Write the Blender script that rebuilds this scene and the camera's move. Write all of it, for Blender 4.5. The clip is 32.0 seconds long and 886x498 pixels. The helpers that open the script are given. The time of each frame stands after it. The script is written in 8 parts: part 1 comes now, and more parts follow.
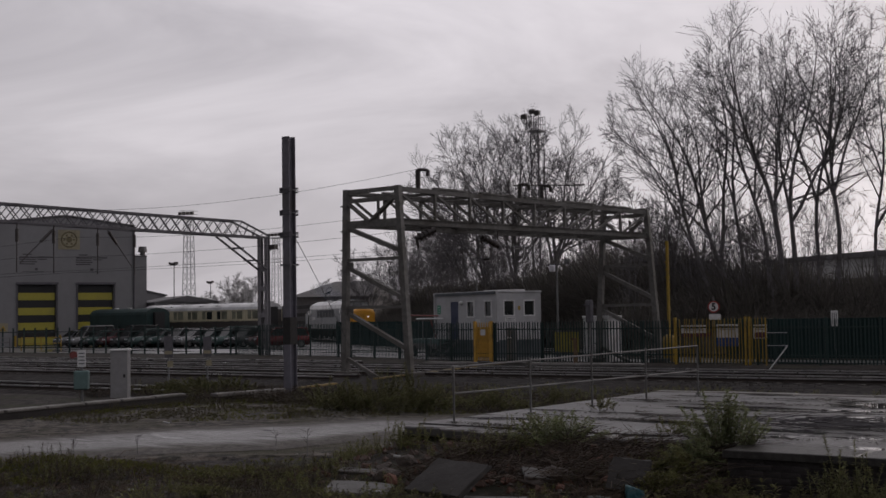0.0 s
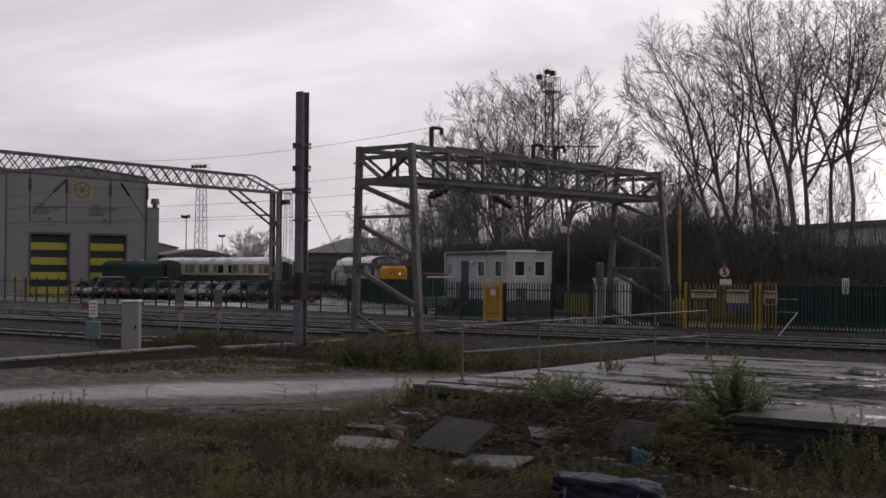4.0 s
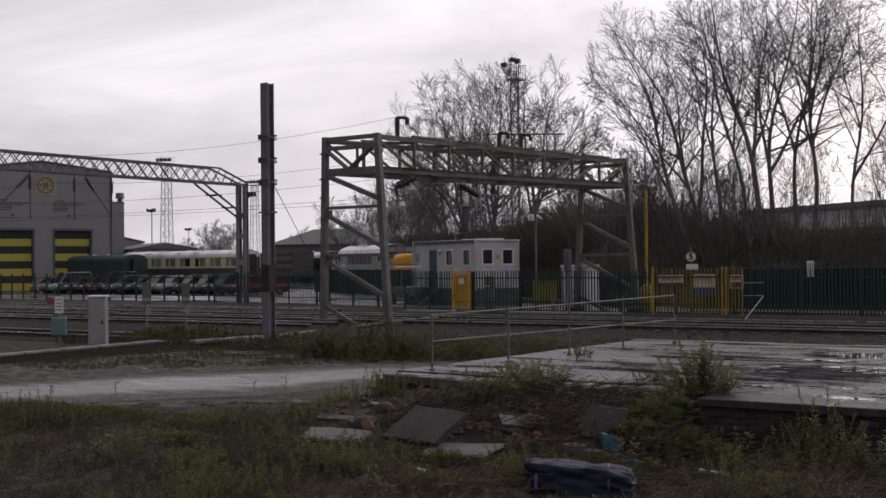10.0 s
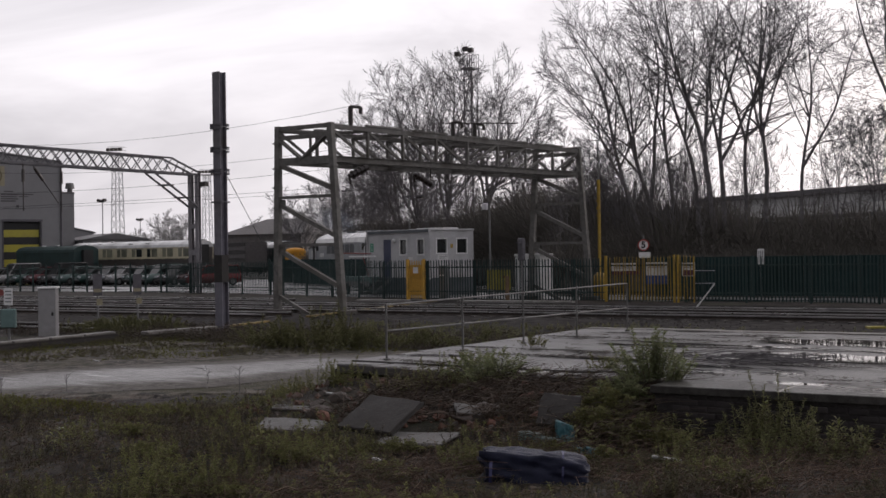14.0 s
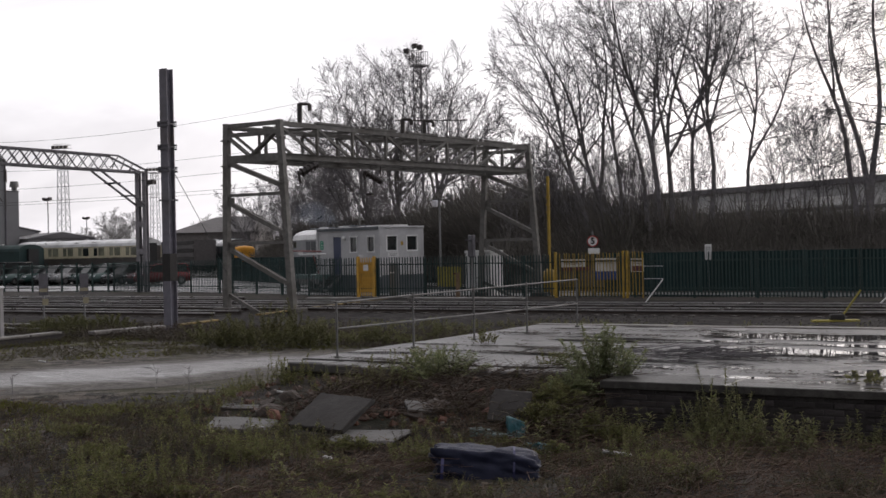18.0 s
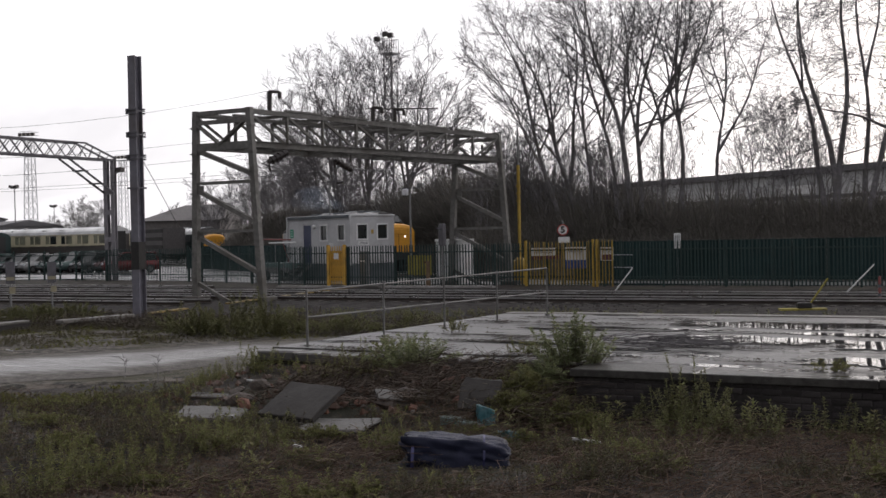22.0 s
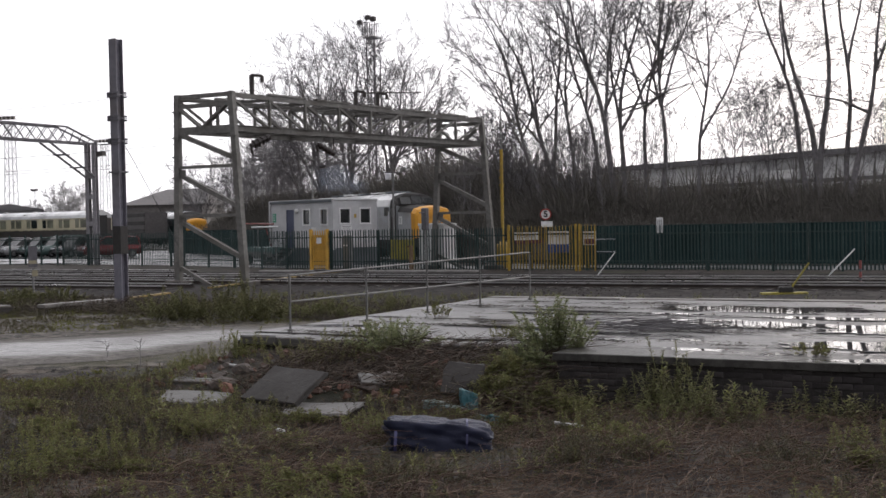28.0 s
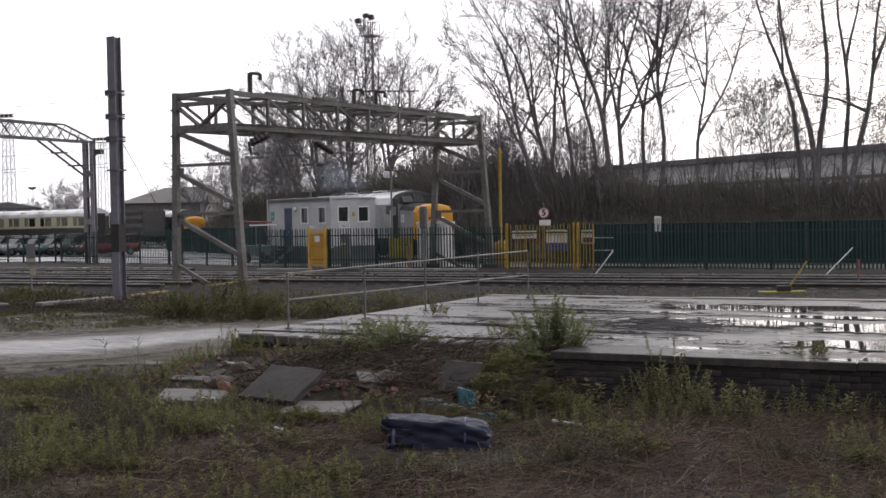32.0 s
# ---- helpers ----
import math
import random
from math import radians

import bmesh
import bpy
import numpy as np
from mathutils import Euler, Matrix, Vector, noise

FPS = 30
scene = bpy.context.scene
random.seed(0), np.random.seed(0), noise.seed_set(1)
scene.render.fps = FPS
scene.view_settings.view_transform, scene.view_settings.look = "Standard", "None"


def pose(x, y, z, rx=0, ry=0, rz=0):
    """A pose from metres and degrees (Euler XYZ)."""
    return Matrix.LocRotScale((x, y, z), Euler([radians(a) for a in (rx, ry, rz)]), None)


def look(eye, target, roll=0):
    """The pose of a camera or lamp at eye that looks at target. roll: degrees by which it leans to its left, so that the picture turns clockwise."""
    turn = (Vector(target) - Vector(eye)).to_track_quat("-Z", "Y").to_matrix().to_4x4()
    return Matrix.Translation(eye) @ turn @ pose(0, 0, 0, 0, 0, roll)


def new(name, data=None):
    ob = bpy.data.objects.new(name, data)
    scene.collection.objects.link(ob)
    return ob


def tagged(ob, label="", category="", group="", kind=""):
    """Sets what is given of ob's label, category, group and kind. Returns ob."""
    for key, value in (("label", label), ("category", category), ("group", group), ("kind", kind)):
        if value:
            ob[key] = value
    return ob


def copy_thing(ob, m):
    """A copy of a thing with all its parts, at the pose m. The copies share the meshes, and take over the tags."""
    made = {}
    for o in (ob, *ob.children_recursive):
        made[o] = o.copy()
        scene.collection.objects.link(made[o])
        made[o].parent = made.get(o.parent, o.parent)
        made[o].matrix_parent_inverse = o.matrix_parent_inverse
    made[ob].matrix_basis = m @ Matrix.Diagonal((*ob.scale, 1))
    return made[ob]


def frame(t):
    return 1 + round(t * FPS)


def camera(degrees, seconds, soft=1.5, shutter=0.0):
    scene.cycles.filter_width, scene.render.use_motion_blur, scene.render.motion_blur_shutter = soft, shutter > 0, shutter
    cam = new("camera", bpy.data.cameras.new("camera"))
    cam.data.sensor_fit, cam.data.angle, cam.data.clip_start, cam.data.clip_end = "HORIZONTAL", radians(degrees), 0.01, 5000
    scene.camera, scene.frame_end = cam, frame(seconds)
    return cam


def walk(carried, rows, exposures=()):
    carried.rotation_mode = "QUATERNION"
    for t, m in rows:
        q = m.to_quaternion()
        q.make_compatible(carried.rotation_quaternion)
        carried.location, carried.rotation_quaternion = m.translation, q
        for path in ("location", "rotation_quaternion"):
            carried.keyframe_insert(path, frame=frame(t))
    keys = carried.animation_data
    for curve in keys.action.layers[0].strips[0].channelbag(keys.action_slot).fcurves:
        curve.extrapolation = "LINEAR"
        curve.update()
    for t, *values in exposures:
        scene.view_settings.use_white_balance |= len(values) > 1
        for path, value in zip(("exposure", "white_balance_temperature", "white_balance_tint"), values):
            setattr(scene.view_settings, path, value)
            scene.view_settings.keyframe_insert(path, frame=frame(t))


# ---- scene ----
cam = camera(40.53, 32.0, soft=1.55)
EYE = (0.0, 0.0, 2.3)
PATH = [
    (0.0, 93.235, 0.922, 35.870),
    (0.5, 92.823, 0.773, 36.111),
    (1.0, 92.461, 0.182, 36.322),
    (1.5, 92.089, -0.017, 36.430),
    (2.0, 91.810, -0.270, 36.456),
    (2.5, 91.583, -0.351, 36.484),
    (3.0, 91.464, -0.420, 36.491),
    (3.5, 91.378, -0.436, 36.426),
    (5.5, 90.962, -0.124, 36.156),
    (6.0, 90.904, 0.003, 36.041),
    (6.5, 90.816, 0.110, 35.914),
    (7.0, 90.788, 0.267, 35.789),
    (7.5, 90.749, 0.302, 35.647),
    (8.0, 90.741, 0.347, 35.521),
    (8.5, 90.730, 0.419, 35.364),
    (9.0, 90.760, 0.555, 35.185),
    (9.5, 90.754, 0.563, 35.043),
    (10.0, 90.762, 0.594, 34.851),
    (10.5, 90.754, 0.606, 34.675),
    (11.0, 90.756, 0.671, 34.451),
    (11.5, 90.709, 0.770, 34.221),
    (12.0, 90.603, 0.827, 34.138),
    (12.5, 90.553, 0.835, 34.030),
    (13.0, 90.543, 0.781, 33.858),
    (13.5, 90.289, 0.759, 33.353),
    (14.0, 90.223, 0.865, 32.661),
    (14.5, 90.160, 0.917, 32.145),
    (16.5, 89.713, 1.231, 30.996),
    (17.0, 89.674, 1.212, 30.692),
    (17.5, 89.894, 1.244, 30.426),
    (18.0, 90.040, 1.196, 30.288),
    (18.5, 90.143, 1.210, 30.119),
    (19.0, 90.103, 1.323, 29.949),
    (19.5, 90.050, 1.271, 29.789),
    (20.0, 89.954, 1.164, 29.574),
    (20.5, 89.929, 1.099, 29.353),
    (21.0, 89.913, 1.116, 29.163),
    (21.5, 89.716, 1.139, 28.992),
    (22.0, 89.466, 1.131, 28.876),
    (22.5, 89.264, 1.152, 28.846),
    (23.0, 89.046, 1.166, 28.888),
    (23.5, 88.778, 1.171, 28.962),
    (24.0, 88.376, 1.246, 29.017),
    (24.5, 88.288, 1.269, 29.007),
    (25.0, 88.452, 1.263, 28.960),
    (25.5, 88.519, 1.218, 28.791),
    (26.0, 88.565, 1.264, 28.545),
    (26.5, 88.610, 1.208, 28.340),
    (28.5, 88.708, 1.112, 28.018),
    (29.0, 88.666, 1.119, 27.978),
    (29.5, 88.654, 1.133, 27.980),
    (30.0, 88.655, 1.100, 27.938),
    (30.5, 88.650, 1.061, 27.933),
    (31.0, 88.691, 1.064, 27.893),
    (31.5, 88.623, 1.053, 27.898),
    (32.0, 88.624, 1.060, 27.975),
]
EXPOSURES = [(0.0, -0.75, 6500, 17), (1.0, -0.62, 6500, 17), (3.0, -0.4, 6500, 17), (6.0, -0.24, 6500, 17), (13.0, -0.15, 6500, 16), (17.0, 0.2, 6500, 13), (20.0, 0.16, 6500, 13), (22.0, 0.28, 6480, 12), (23.5, 0.54, 6450, 12), (25.0, 0.72, 6420, 12), (32.0, 0.73, 6420, 12)]
walk(cam, [(t, pose(*EYE, rx, ry, rz)) for t, rx, ry, rz in PATH], EXPOSURES)

# ---- sky and light ----
SUN_AZ, SUN_EL = 12.0, 16.0     # degrees from the world's y axis towards x, and above the horizon


def make_world():
    w = bpy.data.worlds.new("overcast_sky")
    scene.world = w
    w.use_nodes = True
    nt = w.node_tree
    nt.nodes.clear()
    N, L = nt.nodes.new, nt.links.new
    out, bg = N("ShaderNodeOutputWorld"), N("ShaderNodeBackground")
    sky = N("ShaderNodeTexSky")
    sky.sky_type, sky.sun_disc = "NISHITA", False
    sky.sun_elevation, sky.sun_rotation = radians(SUN_EL), radians(SUN_AZ)
    sky.air_density, sky.dust_density = 1.0, 4.0
    # cloud cover: two scales of noise, brighter towards the veiled sun
    co, mp = N("ShaderNodeTexCoord"), N("ShaderNodeMapping")
    mp.inputs["Scale"].default_value = (1.0, 1.0, 3.2)
    L(co.outputs["Generated"], mp.inputs["Vector"])
    n1 = N("ShaderNodeTexNoise")
    n1.inputs["Scale"].default_value, n1.inputs["Detail"].default_value, n1.inputs["Roughness"].default_value = 2.6, 6.0, 0.55
    n1.inputs["Distortion"].default_value = 0.6
    L(mp.outputs["Vector"], n1.inputs["Vector"])
    ramp = N("ShaderNodeValToRGB")
    ramp.color_ramp.elements[0].position, ramp.color_ramp.elements[0].color = 0.34, (0.60, 0.59, 0.61, 1)
    ramp.color_ramp.elements[1].position, ramp.color_ramp.elements[1].color = 0.66, (1.0, 0.985, 1.0, 1)
    L(n1.outputs["Fac"], ramp.inputs["Fac"])
    dot, cur = N("ShaderNodeVectorMath"), N("ShaderNodeMapRange")
    dot.operation = "DOT_PRODUCT"
    az, el = radians(SUN_AZ), radians(SUN_EL)
    dot.inputs[1].default_value = (math.sin(az) * math.cos(el), math.cos(az) * math.cos(el), math.sin(el))
    L(co.outputs["Generated"], dot.inputs[0])
    cur.inputs["From Min"].default_value, cur.inputs["From Max"].default_value = -0.6, 1.0
    cur.inputs["To Min"].default_value, cur.inputs["To Max"].default_value = SKY_BACK, SKY_FRONT
    L(dot.outputs["Value"], cur.inputs["Value"])
    mul = N("ShaderNodeVectorMath")
    mul.operation = "SCALE"
    L(ramp.outputs["Color"], mul.inputs[0])
    L(cur.outputs["Result"], mul.inputs["Scale"])
    dim = N("ShaderNodeVectorMath")
    dim.operation = "SCALE"
    dim.inputs["Scale"].default_value = 0.012
    L(sky.outputs["Color"], dim.inputs[0])
    add = N("ShaderNodeVectorMath")
    L(mul.outputs["Vector"], add.inputs[0])
    L(dim.outputs["Vector"], add.inputs[1])
    L(add.outputs["Vector"], bg.inputs["Color"])
    L(bg.outputs["Background"], out.inputs["Surface"])
    bg.inputs["Strength"].default_value = 1.0


SKY_BACK, SKY_FRONT = 0.40, 1.45
make_world()
sun_data = bpy.data.lights.new("veiled_sun", "SUN")
sun_data.energy, sun_data.angle, sun_data.color = 0.5, radians(25), (1.0, 0.96, 0.9)
sun = new("veiled_sun", sun_data)
sun.matrix_world = look((0, 0, 50), (-math.sin(radians(SUN_AZ)) * 50, -math.cos(radians(SUN_AZ)) * 50, 50 - 50 * math.tan(radians(SUN_EL))))


# ---- mesh helpers ----
def box(bm, c, s, m=None):
    vs = []
    for dx, dy, dz in ((-1, -1, -1), (1, -1, -1), (1, 1, -1), (-1, 1, -1), (-1, -1, 1), (1, -1, 1), (1, 1, 1), (-1, 1, 1)):
        v = Vector((c[0] + dx * s[0] / 2, c[1] + dy * s[1] / 2, c[2] + dz * s[2] / 2))
        vs.append(bm.verts.new(m @ v if m else v))
    for f in ((0, 3, 2, 1), (4, 5, 6, 7), (0, 1, 5, 4), (1, 2, 6, 5), (2, 3, 7, 6), (3, 0, 4, 7)):
        bm.faces.new([vs[i] for i in f])
    return bm


def bevelled(bm, w=0.02, seg=1):
    bmesh.ops.bevel(bm, geom=bm.edges[:], offset=w, segments=seg, affect="EDGES", clamp_overlap=True)
    return bm


def frame_of(a, b):
    """Matrix with z along a to b, origin at a."""
    a, b = Vector(a), Vector(b)
    return Matrix.Translation(a) @ (b - a).to_track_quat("Z", "Y").to_matrix().to_4x4(), (b - a).length


def beam(bm, a, b, w, h):
    """A bar from a to b; w across, h in the upright plane."""
    m, n = frame_of(a, b)
    return box(bm, (0, 0, n / 2), (w, h, n), m)


def tube(bm, a, b, r0, r1=None, n=8, cap=True):
    m, l = frame_of(a, b)
    r1 = r0 if r1 is None else r1
    lo = [bm.verts.new(m @ Vector((r0 * math.cos(k * 2 * math.pi / n), r0 * math.sin(k * 2 * math.pi / n), 0))) for k in range(n)]
    hi = [bm.verts.new(m @ Vector((r1 * math.cos(k * 2 * math.pi / n), r1 * math.sin(k * 2 * math.pi / n), l))) for k in range(n)]
    for k in range(n):
        bm.faces.new((lo[k], lo[(k + 1) % n], hi[(k + 1) % n], hi[k]))
    if cap:
        bm.faces.new(lo[::-1]), bm.faces.new(hi)
    return bm


def angle_bar(bm, a, b, w, t=0.012):
    """An L-section steel bar."""
    m, n = frame_of(a, b)
    box(bm, (0, w / 2, n / 2), (w, t, n), m)
    return box(bm, (-w / 2 + t / 2, 0, n / 2), (t, w, n), m)


def h_beam(bm, a, b, w, d, t=0.02):
    m, n = frame_of(a, b)
    box(bm, (0, d / 2 - t / 2, n / 2), (w, t, n), m)
    box(bm, (0, -d / 2 + t / 2, n / 2), (w, t, n), m)
    return box(bm, (0, 0, n / 2), (t, d - 2 * t, n), m)


def loft(bm, rings, close=True, caps=True):
    rows = [[bm.verts.new(p) for p in r] for r in rings]
    n = len(rows[0])
    for a, b in zip(rows, rows[1:]):
        for k in range(n if close else n - 1):
            bm.faces.new((a[k], a[(k + 1) % n], b[(k + 1) % n], b[k]))
    if caps and close:
        bm.faces.new(rows[0][::-1]), bm.faces.new(rows[-1])
    return bm


def prism(bm, outline, y0, y1):
    """An outline in x and z, drawn out along y."""
    return loft(bm, [[(x, y0, z) for x, z in outline], [(x, y1, z) for x, z in outline]])


def mesh_of(name, bm, smooth=False):
    bmesh.ops.recalc_face_normals(bm, faces=bm.faces[:])
    me = bpy.data.meshes.new(name)
    bm.to_mesh(me)
    bm.free()
    if smooth:
        for p in me.polygons:
            p.use_smooth = True
    return me


def part(name, bm, material, parent, label="", smooth=False, at=None):
    me = bm if isinstance(bm, bpy.types.Mesh) else mesh_of(name, bm, smooth)
    if not me.materials:
        me.materials.append(material)
    ob = new(name, me)
    ob.parent = parent
    if at is not None:
        ob.matrix_basis = at
    return tagged(ob, label)


def thing(name, m, label, category, group="", kind=""):
    ob = new(name)
    ob.empty_display_size = 0.3
    ob.matrix_basis = m
    return tagged(ob, label, category, group, kind)


def solid(name, bm, material, label, category, group="", kind="", m=None, smooth=False):
    ob = part(name, bm, material, None, smooth=smooth)
    if m is not None:
        ob.matrix_basis = m
    return tagged(ob, label, category, group, kind)


def B():
    return bmesh.new()


# ---- materials ----
def mat(name, col, rough=0.7, metal=0.0, var=0.25, grain=8.0, stain=0.7, dirt=None, bump=0.15, spec=0.5, detail=5, random=0.0):
    """A surface with grain and large stains: col varies by var at the grain's scale, and goes over to dirt in patches."""
    m = bpy.data.materials.new(name)
    m.use_nodes = True
    nt = m.node_tree
    N, L = nt.nodes.new, nt.links.new
    p = nt.nodes["Principled BSDF"]
    co = N("ShaderNodeTexCoord")
    n1, n2 = N("ShaderNodeTexNoise"), N("ShaderNodeTexNoise")
    n1.inputs["Scale"].default_value, n1.inputs["Detail"].default_value, n1.inputs["Roughness"].default_value = grain, detail, 0.65 if detail < 7 else 0.78
    n2.inputs["Scale"].default_value, n2.inputs["Detail"].default_value = stain, 4
    L(co.outputs["Object"], n1.inputs["Vector"])
    L(co.outputs["Object"], n2.inputs["Vector"])
    r1 = N("ShaderNodeValToRGB")
    e = r1.color_ramp.elements
    e[0].position, e[1].position = (0.3, 0.7) if detail < 9 else (0.45, 0.56)
    e[0].color = (*[c * (1 - var) for c in col], 1)
    e[1].color = (*[min(1, c * (1 + var)) for c in col], 1)
    L(n1.outputs["Fac"], r1.inputs["Fac"])
    mix = N("ShaderNodeMix")
    mix.data_type = "RGBA"
    r2 = N("ShaderNodeMapRange")
    r2.inputs["From Min"].default_value, r2.inputs["From Max"].default_value = 0.48, 0.72
    L(n2.outputs["Fac"], r2.inputs["Value"])
    L(r2.outputs["Result"], mix.inputs["Factor"])
    L(r1.outputs["Color"], mix.inputs["A"])
    mix.inputs["B"].default_value = (*(dirt or [c * 0.6 for c in col]), 1)
    last = mix.outputs["Result"]
    if random:
        ri, hv, mr = N("ShaderNodeObjectInfo"), N("ShaderNodeHueSaturation"), N("ShaderNodeMapRange")
        mr.inputs["To Min"].default_value, mr.inputs["To Max"].default_value = 1 - random, 1 + random
        L(ri.outputs["Random"], mr.inputs["Value"])
        L(mr.outputs["Result"], hv.inputs["Value"])
        L(last, hv.inputs["Color"])
        last = hv.outputs["Color"]
    L(last, p.inputs["Base Color"])
    rr = N("ShaderNodeMapRange")
    rr.inputs["To Min"].default_value, rr.inputs["To Max"].default_value = max(0.02, rough - 0.12), min(1, rough + 0.12)
    L(n2.outputs["Fac"], rr.inputs["Value"])
    L(rr.outputs["Result"], p.inputs["Roughness"])
    p.inputs["Metallic"].default_value = metal
    p.inputs["Specular IOR Level"].default_value = spec
    if bump:
        b = N("ShaderNodeBump")
        b.inputs["Strength"].default_value, b.inputs["Distance"].default_value = bump, 0.03
        L(n1.outputs["Fac"], b.inputs["Height"])
        L(b.outputs["Normal"], p.inputs["Normal"])
    return m


def island_mat(name, cols, rough=0.7, spec=0.3, trans=0.0):
    """For leaves and stones joined in one mesh: every piece takes its own shade."""
    m = bpy.data.materials.new(name)
    m.use_nodes = True
    nt = m.node_tree
    N, L = nt.nodes.new, nt.links.new
    p = nt.nodes["Principled BSDF"]
    g, r = N("ShaderNodeNewGeometry"), N("ShaderNodeValToRGB")
    e = r.color_ramp.elements
    e[0].color, e[1].color = (*cols[0], 1), (*cols[-1], 1)
    for i, c in enumerate(cols[1:-1]):
        e.new((i + 1) / (len(cols) - 1)).color = (*c, 1)
    L(g.outputs["Random Per Island"], r.inputs["Fac"])
    L(r.outputs["Color"], p.inputs["Base Color"])
    p.inputs["Roughness"].default_value, p.inputs["Specular IOR Level"].default_value = rough, spec
    if trans:
        tr, mx = N("ShaderNodeBsdfTranslucent"), N("ShaderNodeMixShader")
        L(r.outputs["Color"], tr.inputs["Color"])
        mx.inputs["Fac"].default_value = trans
        L(p.outputs["BSDF"], mx.inputs[1])
        L(tr.outputs["BSDF"], mx.inputs[2])
        L(mx.outputs["Shader"], nt.nodes["Material Output"].inputs["Surface"])
    return m


def glow(name, col, strength):
    m = bpy.data.materials.new(name)
    m.use_nodes = True
    p = m.node_tree.nodes["Principled BSDF"]
    p.inputs["Base Color"].default_value = (*col, 1)
    p.inputs["Emission Color"].default_value, p.inputs["Emission Strength"].default_value = (*col, 1), strength
    return m


def wet_mat(name, col, dirt, puddle, scale=0.45, level=0.5, soft=0.06, grain=7.0, detail=5, bump=0.3):
    """Wet concrete: matt damp skin, with shallow pools that mirror the sky."""
    m = mat(name, col, rough=0.36, var=0.28, grain=grain, stain=0.5, dirt=dirt, bump=bump, detail=detail)
    nt = m.node_tree
    N, L = nt.nodes.new, nt.links.new
    p = nt.nodes["Principled BSDF"]
    co, mp, n = N("ShaderNodeTexCoord"), N("ShaderNodeMapping"), N("ShaderNodeTexNoise")
    mp.inputs["Scale"].default_value = (0.5, 1.9, 1)
    n.inputs["Scale"].default_value, n.inputs["Detail"].default_value, n.inputs["Roughness"].default_value = scale, 7, 0.6
    L(co.outputs["Object"], mp.inputs["Vector"])
    L(mp.outputs["Vector"], n.inputs["Vector"])
    r = N("ShaderNodeMapRange")
    r.inputs["From Min"].default_value, r.inputs["From Max"].default_value = level - soft, level + soft
    L(n.outputs["Fac"], r.inputs["Value"])
    water = N("ShaderNodeBsdfPrincipled")
    water.inputs["Base Color"].default_value = (*puddle, 1)
    water.inputs["Roughness"].default_value, water.inputs["IOR"].default_value = 0.03, 1.33
    mx = N("ShaderNodeMixShader")
    # pools lie on level faces only
    ge, sp, lv, both = N("ShaderNodeNewGeometry"), N("ShaderNodeSeparateXYZ"), N("ShaderNodeMapRange"), N("ShaderNodeMath")
    lv.inputs["From Min"].default_value, lv.inputs["From Max"].default_value = 0.8, 0.95
    both.operation = "MULTIPLY"
    L(ge.outputs["Normal"], sp.inputs["Vector"])
    L(sp.outputs["Z"], lv.inputs["Value"])
    L(lv.outputs["Result"], both.inputs[0])
    L(r.outputs["Result"], both.inputs[1])
    L(both.outputs["Value"], mx.inputs["Fac"])
    L(p.outputs["BSDF"], mx.inputs[1])
    L(water.outputs["BSDF"], mx.inputs[2])
    L(mx.outputs["Shader"], nt.nodes["Material Output"].inputs["Surface"])
    return m


M = {}
M["soil"] = mat("wet_soil", (0.031, 0.026, 0.023), 0.85, var=0.7, grain=2.4, stain=0.5, dirt=(0.034, 0.036, 0.02), bump=0.8, spec=0.15, detail=10)
M["gravel"] = mat("damp_gravel", (0.06, 0.052, 0.044), 0.85, var=0.85, grain=3.0, stain=0.45, dirt=(0.04, 0.038, 0.02), bump=0.9, spec=0.25, detail=11)
M["ballast"] = mat("track_ballast", (0.023, 0.0205, 0.0195), 0.95, var=0.8, grain=1.8, stain=0.25, dirt=(0.024, 0.021, 0.019), bump=0.9, spec=0.1, detail=11)
M["water"] = glow("rain_water", (0.02, 0.02, 0.02), 0.0)
M["water"].node_tree.nodes["Principled BSDF"].inputs["Roughness"].default_value = 0.025
M["water"].node_tree.nodes["Principled BSDF"].inputs["IOR"].default_value = 1.33
M["slab"] = wet_mat("wet_platform_concrete", (0.076, 0.073, 0.071), (0.042, 0.039, 0.037), (0.025, 0.025, 0.025), scale=0.7, level=0.60, soft=0.05, grain=2.5, detail=10)
M["slab"].node_tree.nodes["Principled BSDF"].inputs["Specular IOR Level"].default_value = 0.36
M["road"] = wet_mat("wet_concrete_track", (0.135, 0.13, 0.126), (0.085, 0.08, 0.075), (0.06, 0.06, 0.06), scale=2.2, level=0.66, soft=0.1, grain=4.0, detail=12, bump=1.0)


